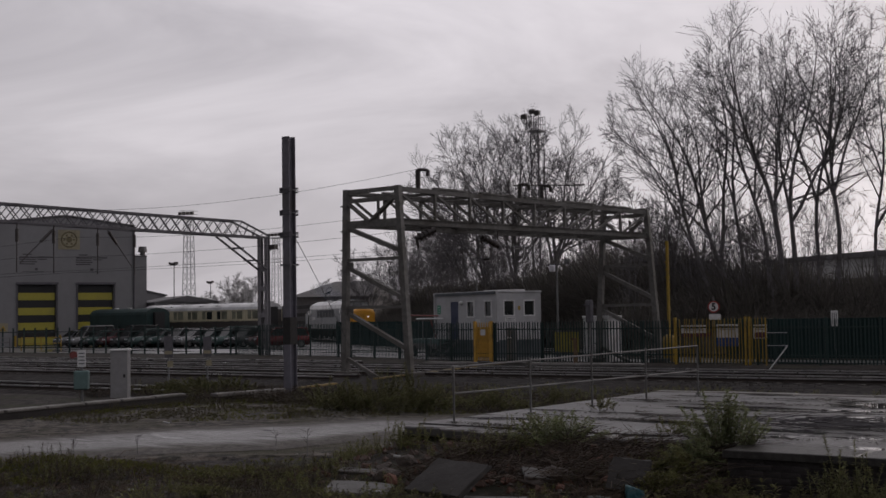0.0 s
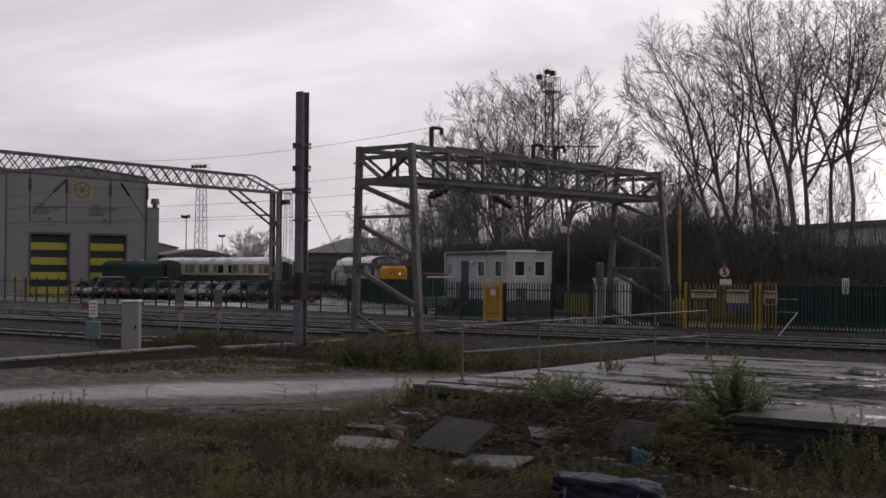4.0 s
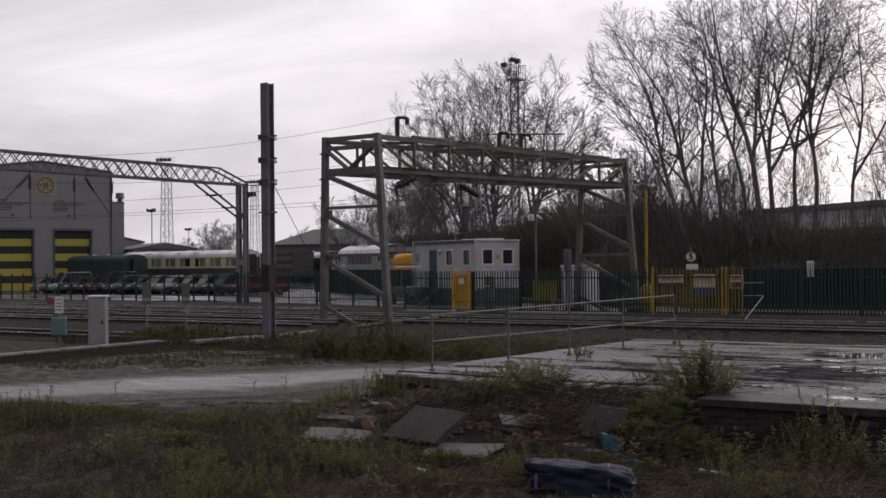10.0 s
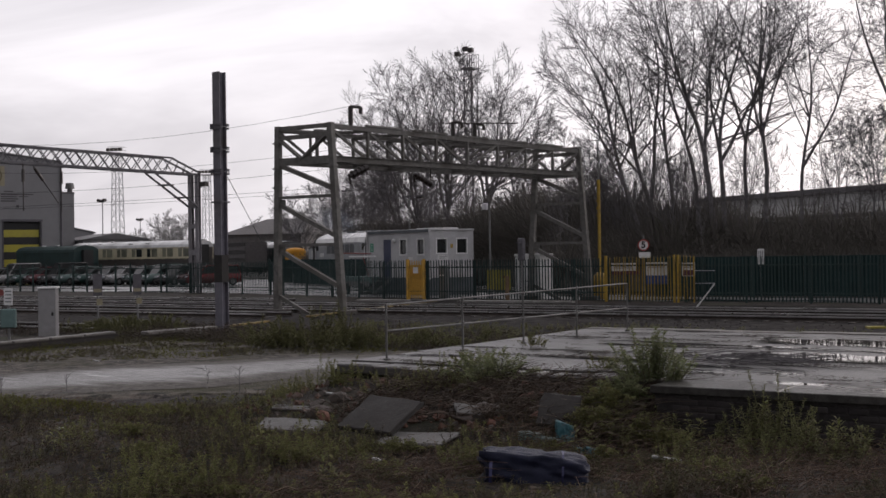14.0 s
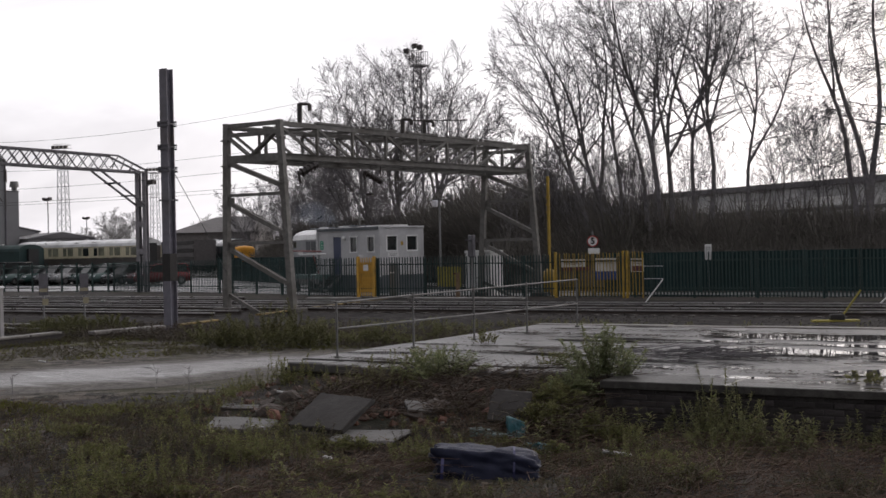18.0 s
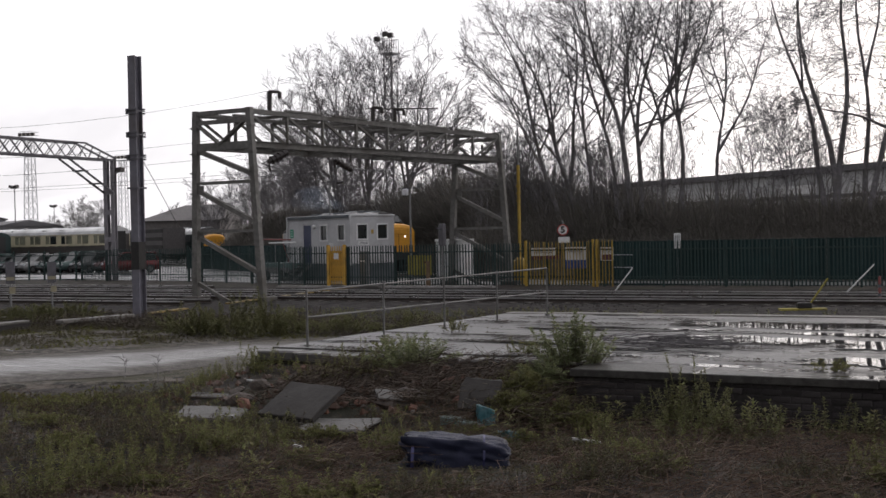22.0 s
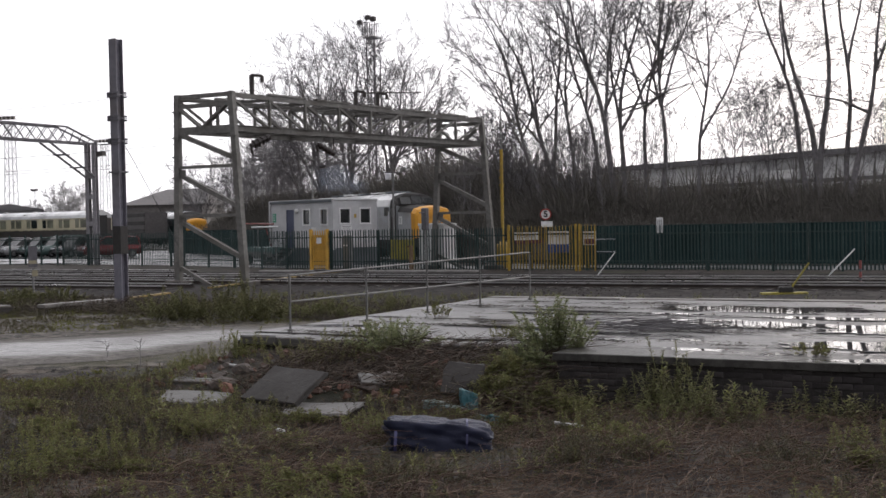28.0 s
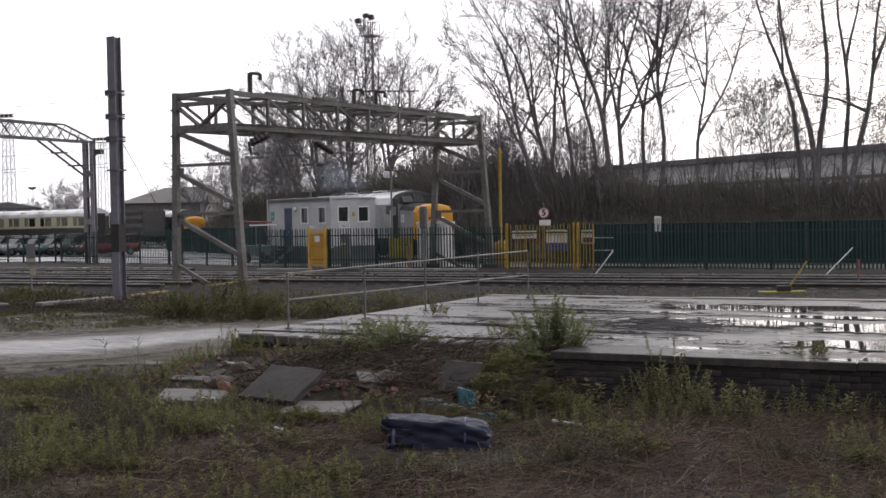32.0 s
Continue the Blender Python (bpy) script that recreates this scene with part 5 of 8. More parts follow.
# ---- railway vehicles ----
def body_ring(x, w, z0, zs, zr, n=7, tuck=0.0):
    """Body section: sides from z0 to zs, roof arched to zr."""
    pts = [(x, -w + tuck, z0), (x, -w, z0 + 0.5), (x, -w, zs)]
    for k in range(1, n):
        a = math.pi * k / n
        pts.append((x, -w * math.cos(a), zs + (zr - zs) * math.sin(a) ** 0.75))
    return pts + [(x, w, zs), (x, w, z0 + 0.5), (x, w - tuck, z0)]


def wheelset(parent, x, r=0.55):
    ws = part("wheelset", tube(B(), (x, -0.95, r), (x, 0.95, r), 0.09, n=10), M["under"], parent)
    for y in (-0.75, 0.75):
        bm = B()
        tube(bm, (x, y - 0.065, r), (x, y + 0.065, r), r, n=20)
        tube(bm, (x, y - 0.09, r), (x, y + 0.09, r), r * 0.35, n=12)
        part("wheel", bm, M["under"], ws)


def bogie(parent, x, axles=3):
    b = part("bogie_frame", bevelled(box(B(), (x, -1.08, 0.72), (axles * 1.75, 0.14, 0.4)), 0.05), M["under"], parent)
    part("bogie_frame", bevelled(box(B(), (x, 1.08, 0.72), (axles * 1.75, 0.14, 0.4)), 0.05), M["under"], parent)
    for k in range(axles):
        xx = x + (k - (axles - 1) / 2) * 1.9
        wheelset(parent, xx)
        for y in (-1.17, 1.17):
            part("axle_box", bevelled(box(B(), (xx, y, 0.62), (0.45, 0.12, 0.4)), 0.04), M["under"], parent)


def locomotive(m, label, lit=False, coat="loco"):
    """A nosed diesel, 18.7 m long; the front end at x = 0, the rest behind it along -x. z = 0 is the rail head."""
    t = thing("diesel_locomotive", m, label, "locomotive")
    LEN = 18.2
    side, W, Z0 = 3.05, 1.35, 1.0
    bm = B()
    ring = [body_ring(-2.05, W, Z0, side, 3.12), body_ring(-2.6, W, Z0, side, 3.80), body_ring(-3.4, W, Z0, side + 0.05, 3.86), body_ring(-LEN + 3.4, W, Z0, side + 0.05, 3.86), body_ring(-LEN + 2.6, W, Z0, side, 3.80), body_ring(-LEN + 2.05, W, Z0, side, 3.12)]
    lower = [[(p[0], p[1], min(p[2], side)) for p in r] for r in ring]
    loft(bm, lower)
    part("body", bm, M[coat], t, "locomotive body side")
    bm = B()
    n = 9
    rr = []
    for x, zr, k in ((-2.1, 3.25, 0.96), (-2.45, 3.62, 0.98), (-2.9, 3.8, 1.0), (-3.6, 3.86, 1.0), (-LEN + 3.6, 3.86, 1.0), (-LEN + 2.9, 3.8, 1.0), (-LEN + 2.45, 3.62, 0.98), (-LEN + 2.1, 3.25, 0.96)):
        rr.append([(x, -(W + 0.02) * k * math.cos(math.pi * q / n), side - 0.02 + (zr - side) * math.sin(math.pi * q / n) ** 0.7) for q in range(n + 1)])
    loft(bm, rr)
    part("roof", bm, M["locoroof"], t, "wet rounded roof with sky sheen in its pale colour", smooth=False)
    for k in range(5):
        x = -4.6 - k * 2.1
        part("roof_hatch", bevelled(box(B(), (x, 0, 3.87), (1.3, 1.1, 0.1)), 0.03), M["locoroof"] if k % 2 else M["skirt"], t)
    bm = B()
    tube(bm, (-8.0, 0, 3.85), (-8.0, 0, 4.0), 0.3, n=12)
    part("fan_cowl", bm, M["under"], t)
    part("exhaust_port", tube(B(), (-11.0, 0.2, 3.85), (-11.0, 0.2, 3.98), 0.16, n=10), M["under"], t)
    for s, x0 in ((1, 0.0), (-1, -LEN)):
        def X(v):
            return x0 - s * v
        # the nose: a rounded box lower than the cab
        bm = B()
        rings = []
        for v, w, top in ((0.0, 0.98, 2.78), (0.1, 1.12, 2.94), (0.35, 1.22, 3.02), (2.15, 1.28, 3.1)):
            r = [(X(v), -w, Z0), (X(v), -w, top - 0.42)]
            for q in range(1, 6):
                a = math.pi * q / 6
                r.append((X(v), -w * math.cos(a), top - 0.42 + 0.42 * math.sin(a) ** 0.8))
            r += [(X(v), w, top - 0.42), (X(v), w, Z0)]
            rings.append(r)
        yl = [rings[0], rings[1], [((X(0.42)), p[1], p[2]) for p in rings[2]]]
        loft(bm, yl)
        nose = part("nose", bm, M["locoyellow"], t, "bright yellow rounded nose end", smooth=False)
        bm = B()
        loft(bm, [[(X(0.425), p[1] * 1.0, p[2]) for p in rings[2]], rings[3]])
        part("nose_flank", bm, M[coat], t, "flank of the nose")
        bm = B()
        loft(bm, [[(X(0.44), p[1] * 1.012, p[2] + 0.012) for p in rings[2][1:-1]], [(X(2.06), p[1] * 1.012, p[2] + 0.012) for p in rings[3][1:-1]]])
        part("nose_top", bm, M["under"], t, "black anti-glare top of the nose")
        bm = B()
        cap = []
        for v, zr, k in ((2.06, 3.27, 0.98), (2.42, 3.645, 1.0), (2.86, 3.825, 1.015)):
            cap.append([(X(v), -(W + 0.02) * k * math.cos(math.pi * q / n), side - 0.01 + (zr - side) * math.sin(math.pi * q / n) ** 0.7) for q in range(n + 1)])
        loft(bm, cap)
        part("cab_roof", bm, M["under"], t, "dark front edge of the cab roof", smooth=False)
        # cab windscreens between nose and roof, and side windows
        bm = B()
        fr = [(X(1.98), -1.22, 3.02), (X(1.98), 1.22, 3.02), (X(2.3), 1.12, 3.5), (X(2.5), 0.6, 3.72), (X(2.5), -0.6, 3.72), (X(2.3), -1.12, 3.5)]
        loft(bm, [fr, [(q[0] - s * 0.12, q[1], q[2]) for q in fr]])
        part("cab_front", bm, M["under"], t, "dark cab front between nose and roof")
        for y0, y1 in ((-1.08, -0.42), (-0.34, 0.34), (0.42, 1.08)):
            bm = B()
            q = [(X(2.02), y0, 3.12), (X(2.02), y1, 3.12), (X(2.36), y1 * 0.94, 3.6 if abs(y0 + y1) < 0.1 else 3.5), (X(2.36), y0 * 0.94, 3.6 if abs(y0 + y1) < 0.1 else 3.5)]
            loft(bm, [q, [(p[0] + s * 0.07, p[1], p[2] + 0.02) for p in q]])
            part("windscreen", bm, M["glass"], t, "dark cab windscreen")
        for y in (-1, 1):
            part("cab_window", box(B(), (X(3.35), y * (W + 0.008), 2.72), (0.62, 0.03, 0.5)), M["glass"], t)
            d = part("cab_door", box(B(), (X(2.48), y * (W + 0.006), 2.04), (0.76, 0.03, 2.0)), M["under"], t, "dark cab door")
            part("door_window", box(B(), (X(2.48), y * (W + 0.024), 2.65), (0.42, 0.015, 0.5)), M["glass"], d)
            part("handrail", tube(B(), (X(2.98), y * (W + 0.06), 1.2), (X(2.98), y * (W + 0.06), 2.7), 0.025, n=6), M["white"], t)
            part("white_emblem", box(B(), (X(1.7), y * 1.268, 2.2), (0.4, 0.03, 0.45)), M["white"], t, "plain white emblem block")
            part("emblem_bar", box(B(), (X(1.7), y * 1.288, 2.2), (0.1, 0.012, 0.3)), M["loco"], t)
        for y, z, r in ((-0.42, 2.2, 0.07), (0.42, 2.2, 0.07)):
            part("headlight", tube(B(), (X(-0.03), y, z), (X(0.04), y, z), r, n=12), M["headlight"] if s > 0 and lit and y > 0 else M["glass"], nose, "round headlight")
        part("code_box", bevelled(box(B(), (X(0.0), 0, 2.5), (0.08, 1.1, 0.32)), 0.02), M["locoyellow"], nose)
        part("nose_seam", box(B(), (X(-0.005), 0, 1.75), (0.02, 0.02, 1.2)), M["under"], nose)
        part("buffer_beam", box(B(), (X(0.05), 0, 0.98), (0.2, 2.3, 0.42)), M["black"], t, "black buffer beam")
        for y in (-0.87, 0.87):
            bm = B()
            tube(bm, (X(0.0), y, 1.02), (X(-0.5), y, 1.02), 0.1, n=10)
            tube(bm, (X(-0.5), y, 1.02), (X(-0.56), y, 1.02), 0.24, n=14)
            part("buffer", bm, M["under"], t)
        bogie(t, X(3.6))
    for k in range(6):
        for y in (-1, 1):
            part("grille", box(B(), (-6.0 - k * 1.15, y * (W + 0.006), 2.55), (0.95, 0.03, 0.7)), M["grille"], t, "dark side grille")
    for y in (-1, 1):
        part("sole_bar", box(B(), (-LEN / 2, y * 1.3, 0.98), (LEN - 0.6, 0.12, 0.2)), M["under"], t)
        part("data_panel", box(B(), (-13.6, y * (W + 0.012), 2.1), (1.1, 0.02, 0.3)), M["white"], t)
    part("fuel_tank", bevelled(box(B(), (-LEN / 2, 0, 0.65), (4.2, 2.2, 0.6)), 0.08), M["under"], t)
    return t


M["headlight"] = glow("warm_headlight", (1.0, 0.93, 0.8), 0.9)
M["grille"] = mat("dark_grille", (0.06, 0.065, 0.07), 0.6, var=0.3, grain=30, bump=0.4)
RAIL = 0.23
LD = Vector((math.cos(radians(LOCO_TURN)), math.sin(radians(LOCO_TURN)), 0))
shunter = locomotive(pose(-31.4, 58.9, RAIL, 0, 0, LOCO_TURN), "grey diesel locomotive with yellow nose moving slowly into the yard", True)
locomotive(pose(-87.74, 105.98, RAIL, 0, 0, LOCO_TURN), "green diesel locomotive with yellow nose standing on the far track", coat="coachgreen")


M["coachbrown"] = mat("dark_umber_coach_paint", (0.055, 0.048, 0.044), 0.5, var=0.2, grain=4, stain=0.6, bump=0.03)


# pale panes: curtains, with the glass reflections painted into the same colour
M["blind"] = mat("blinds_and_reflections", (0.2, 0.2, 0.15), 0.2, var=0.35, grain=1.2, stain=0.8, dirt=(0.09, 0.09, 0.07), bump=0.0)


def coach(m, label, low, up, length=20.4, windows=True, roof=None):
    t = thing("railway_coach", m, label, "coach")
    W = 1.38
    bm = B()
    loft(bm, [body_ring(x, W, 0.95, 2.0, 2.02) for x in (-length, -0.02)])
    part("lower_body", bm, low, t, "dark lower body side")
    for y in (-1, 1):
        n = 8
        for k in range(n):
            x0, x1 = -length + k * length / n, -length + (k + 1) * length / n
            part("side_panel", box(B(), ((x0 + x1) / 2, y * (W - 0.03), 2.5), (x1 - x0 - 0.01, 0.06, 1.15)), up, t)
            if windows:
                for q in (0.18, 0.55):
                    w = part("window", box(B(), (x0 + (q + 0.14) * length / n, y * (W + 0.005), 2.55), (0.62 * (1.3 if q > 0.5 else 0.8), 0.03, 0.72)), M["blind"] if (k * 3 + int(q * 9)) % 4 else M["glass"], t, "coach window, most with blinds and reflections painted pale")
                    part("window_rim", box(B(), (x0 + (q + 0.14) * length / n, y * (W + 0.012), 2.95), (0.7 * (1.3 if q > 0.5 else 0.8), 0.03, 0.05)), M["galv"], w)
    for x in (-length + 0.03, -0.05):
        part("end_wall", box(B(), (x, 0, 2.45), (0.06, 2 * W - 0.14, 1.35)), low, t)
        part("gangway", box(B(), (x + (0.2 if x > -1 else -0.2), 0, 2.15), (0.35, 1.1, 2.3)), M["black"], t, "black gangway bellows")
    bm = B()
    n = 9
    loft(bm, [[(x, -(W + 0.03) * math.cos(math.pi * q / n), 3.06 + 0.66 * math.sin(math.pi * q / n) ** 0.85) for q in range(n + 1)] for x in (-length - 0.02, -0.0)])
    part("roof", bm, roof or M["coachroof"], t, "arched coach roof", smooth=False)
    for k in range(6):
        part("roof_vent", bevelled(box(B(), (-length + 2 + k * 3.3, 0.4 * (-1) ** k, 3.74), (0.4, 0.3, 0.12)), 0.03), M["coachroof"], t)
    part("underframe", box(B(), (-length / 2, 0, 0.85), (length - 0.4, 2.3, 0.28)), M["under"], t)
    for x in (-2.9, -length + 2.9):
        bogie(t, x, 2)
    for k in range(3):
        part("battery_box", box(B(), (-length / 2 - 2 + k * 2, -0.9, 0.55), (1.2, 0.5, 0.4)), M["under"], t)
    return t


coach(pose(-80.05, 82.9, RAIL, 0, 0, -4), "cream and dark brown coach standing behind the car park", M["coachbrown"], M["cream"], 18.0)
coach(pose(-89.7, 77.4, RAIL - 0.35, 0, 0, -4), "dark green covered van next to the coach", M["coachgreen"], M["coachgreen"], 9.2, False, M["coachgreen"])
track(-11, 2, 0, 0, "yard track under the covered van", -10, 1, turn=-4, origin=(-89.7, 77.4, -0.2))
track(-19, 2, 0, 0, "yard track under the coach", -18, 1, turn=-4, origin=(-80.05, 82.9, 0.02))


# ---- parked cars ----
def car(m, paint, label, length=4.2, height=1.46, estate=False):
    t = thing("parked_car", m, label, "car", group="parked cars")
    W = 0.86
    L2 = length / 2
    bm = B()
    prof = [(-L2, 0.35), (-L2 + 0.02, 0.72), (-L2 + 0.12, 0.92), (-L2 + 0.5, 0.96), (L2 - 1.0, 0.98), (L2 - 0.25, 0.84), (L2 - 0.03, 0.62), (L2, 0.35), (L2 - 0.2, 0.22), (-L2 + 0.2, 0.22)]
    prism(bm, prof, -W, W)
    bmesh.ops.bevel(bm, geom=bm.edges[:], offset=0.05, segments=2, affect="EDGES", clamp_overlap=True)
    part("body", bm, paint, t, smooth=True)
    rear = -L2 + (0.15 if estate else 0.35)
    lo = [(rear, -W + 0.06, 0.93), (L2 - 0.95, -W + 0.05, 0.93), (L2 - 0.95, W - 0.05, 0.93), (rear, W - 0.06, 0.93)]
    hi = [(rear + (0.2 if estate else 0.55), -W + 0.24, height), (L2 - 1.7, -W + 0.2, height), (L2 - 1.7, W - 0.2, height), (rear + (0.2 if estate else 0.55), W - 0.24, height)]
    bm = B()
    loft(bm, [lo, [(a[0] * 0.08 + b[0] * 0.92, a[1] * 0.08 + b[1] * 0.92, a[2] * 0.08 + b[2] * 0.92) for a, b in zip(lo, hi)]])
    part("glasshouse", bm, M["carglass"], t, "dark car glazing")
    bm = B()
    mid = [(a[0] * 0.1 + b[0] * 0.9, a[1] * 0.1 + b[1] * 0.9, a[2] * 0.1 + b[2] * 0.9) for a, b in zip(lo, hi)]
    loft(bm, [mid, [(p[0], p[1], p[2] + 0.03) for p in hi]])
    bmesh.ops.bevel(bm, geom=bm.edges[:], offset=0.04, segments=2, affect="EDGES", clamp_overlap=True)
    part("roof", bm, paint, t, smooth=True)
    for k in (0, 1):
        for y in (-1, 1):
            bm = B()
            a, b = lo[(0 if k == 0 else 1)], hi[(0 if k == 0 else 1)]
            beam(bm, (a[0], y * abs(a[1]), a[2]), (b[0], y * abs(b[1]), b[2]), 0.07, 0.07)
            part("pillar", bm, paint, t)
    for x in (-L2 + 0.75, L2 - 0.8):
        for y in (-1, 1):
            w = part("wheel", tube(B(), (x, y * (W - 0.16), 0.31), (x, y * (W + 0.02), 0.31), 0.31, n=16), M["black"], t)
            part("hub", tube(B(), (x, y * (W + 0.02), 0.31), (x, y * (W + 0.035), 0.31), 0.19, n=12), M["galv"], w)
    for y in (-0.62, 0.62):
        part("headlight", bevelled(box(B(), (L2 - 0.1, y, 0.7), (0.16, 0.36, 0.14)), 0.02), M["lens"], t)
        part("tail_light", bevelled(box(B(), (-L2 + 0.03, y * 1.1, 0.78), (0.08, 0.2, 0.22)), 0.02), M["red"], t)
        part("door_mirror", bevelled(box(B(), (L2 - 1.45, y * 1.5, 1.0), (0.12, 0.16, 0.12)), 0.03), paint, t)
    part("bumper", bevelled(box(B(), (L2 - 0.02, 0, 0.42), (0.12, 1.5, 0.18)), 0.04), M["black"], t)
    return t


M["lens"] = mat("clear_lamp_lens", (0.5, 0.52, 0.55), 0.15, var=0.05, bump=0.0)
paints = [mat("car_paint", c, 0.22, 0.25, var=0.06, grain=3, bump=0.0) for c in ((0.02, 0.024, 0.034), (0.11, 0.115, 0.12), (0.01, 0.034, 0.03), (0.2, 0.2, 0.2), (0.01, 0.011, 0.012), (0.06, 0.006, 0.009), (0.045, 0.075, 0.07), (0.15, 0.012, 0.014))]
PL = ["dark blue", "silver grey", "dark green", "white", "black", "dark red", "pale teal", "bright red"]
order = [1, 3, 2, 5, 4, 6, 2, 1, 3, 2, 6, 4, 5, 7]
for k, c in enumerate(order):
    # the last one stands across the end of the row
    x, y, turn, where = (-67.3, 71.0, -138, "across the end of the yard row") if k == 13 else (-94.7 + k * 2.02, 71.9 + 0.08 * k, -100 + random.uniform(-6, 6), "nose-out in the yard row")
    car(pose(x, y, 0.03, 0, 0, turn), paints[c], PL[c] + " car parked " + where, 4.2 + 0.25 * (k % 3), 1.95 if k in (1, 4) else 1.7 if k == 10 else 1.5 + 0.1 * (k % 2), k % 3 != 2)


# ---- bank and trees ----
def bank():
    """Embankment behind the boundary fence, following the yard track."""
    toe = [(90, 57.5), (40, 57.8), (0, 58.2), (-22, 58.6), (-26, 61.0), (-40, 71.5), (-58, 83.0), (-78, 96.0), (-88, 110.0), (-110, 126), (-150, 150)]
    rows = []
    for k, (x, y) in enumerate(toe):
        a = Vector(toe[max(0, k - 1)])
        b = Vector(toe[min(len(toe) - 1, k + 1)])
        d = (b - a).normalized()
        n = Vector((d.y, -d.x))
        if n.y < 0:
            n = -n
        r = []
        for s, z in ((0, -0.1), (1.2, 0.6), (3.0, 1.5), (5.5, 2.4), (8.0, 2.9), (16, 3.2), (40, 3.4), (90, 3.4)):
            q = Vector((x, y)) + n * s
            r.append((q.x, q.y, z + 0.25 * noise.noise((q.x * 0.2, q.y * 0.2, 0))))
        rows.append(r)
    # finer along the toe
    fine = []
    for r0, r1 in zip(rows, rows[1:]):
        for j in range(5):
            fine.append([tuple(Vector(p).lerp(Vector(q), j / 5) + Vector((0, 0, 0.2 * noise.noise((p[0] + j * 3.1, p[1], 5.0))))) for p, q in zip(r0, r1)])
    fine.append(rows[-1])
    bm = B()
    loft(bm, fine, close=False)
    solid("bank", bm, M["bank"], "dark overgrown railway bank", "bank", kind="structure", smooth=True)


bank()


def bank_line(x):
    """Where the bank's toe runs beside the yard."""
    return 61.0 - 0.66 * (x + 26.0) + (min(10.0, (-79.0 - x) * 0.95) if x < -79 else 0.0)


def bank_z(x, y):
    """Rough height of the bank's top surface."""
    if x > -24:
        d = y - 58.4
    else:
        d = (y - bank_line(x)) * 0.83
    for (s0, z0), (s1, z1) in zip(((0, 0), (1.2, 0.6), (3.0, 1.5), (5.5, 2.4), (8.0, 2.9), (16, 3.2)), ((1.2, 0.6), (3.0, 1.5), (5.5, 2.4), (8.0, 2.9), (16, 3.2), (60, 3.4))):
        if d < s1:
            return max(0.0, z0 + (z1 - z0) * max(0, d - s0) / (s1 - s0))
    return 3.4


class Tubes:
    """Many thin tapered tubes gathered into one mesh."""

    def __init__(self):
        self.v, self.f = [], []

    def limb(self, pts, radii, n):
        o = len(self.v)
        for k, (p, r) in enumerate(zip(pts, radii)):
            d = (pts[min(k + 1, len(pts) - 1)] - pts[max(k - 1, 0)]).normalized()
            u = d.orthogonal().normalized()
            w = d.cross(u)
            for q in range(n):
                a = 2 * math.pi * q / n
                c = p + u * (r * math.cos(a)) + w * (r * math.sin(a))
                self.v.append((c.x, c.y, c.z))
        for k in range(len(pts) - 1):
            for q in range(n):
                a, b = o + k * n + q, o + k * n + (q + 1) % n
                self.f.append((a, b, b + n, a + n))

    def mesh(self, name, material):
        me = bpy.data.meshes.new(name)
        me.from_pydata(self.v, [], self.f)
        me.materials.append(material)
        return me


ALONG = Vector((math.cos(radians(22)), math.sin(radians(22)), 0))      # along the bank's face
INTO = Vector((-math.sin(radians(22)), math.cos(radians(22)), 0))       # into the bank
UP = Vector((0, 0, 1))


def offshoot(rng, tub, p, d, length, r, level, spec):
    """A branch from p that bends upwards and carries finer ones: limb, branch, twig."""
    seg = (0, 6, 4, 2)[level]
    pts, rad, cur = [p.copy()], [r], d.normalized()
    for k in range(seg):
        cur = cur + Vector((rng.uniform(-1, 1), rng.uniform(-1, 1), rng.uniform(-1, 1))) * (0, 0.19, 0.13, 0.07)[level]
        cur = (cur + UP * spec["rise"] * (0, 1.0, 0.8, 0.6)[level]).normalized()
        p = p + cur * (length / seg)
        pts.append(p)
        rad.append(max(spec["fine"] * 0.8, r * (1 - 0.8 * (k + 1) / seg)))
    tub[1 if level == 1 else 2].limb(pts, rad, 5 if level == 1 else 3)
    if level > spec["levels"]:
        return
    n = spec["count"][level]
    for k in range(n):
        f = 0.18 + 0.82 * (k + rng.uniform(0.1, 0.9)) / n
        i = min(seg - 1, int(f * seg))
        base, ax = pts[i].lerp(pts[i + 1], min(1.0, f * seg - i)), (pts[i + 1] - pts[i]).normalized()
        side = Vector((rng.uniform(-1, 1), rng.uniform(-1, 1), rng.uniform(-0.6, 0.6)))
        side = (side - ax * side.dot(ax)).normalized()
        a = radians(spec["angle"] * rng.uniform(0.7, 1.3))
        offshoot(rng, tub, base, ax * math.cos(a) + side * math.sin(a), length * spec["keep"] * (1.15 - 0.55 * f) * rng.uniform(0.75, 1.25), max(spec["fine"], rad[i] * rng.uniform(0.4, 0.6)), level + 1, spec)


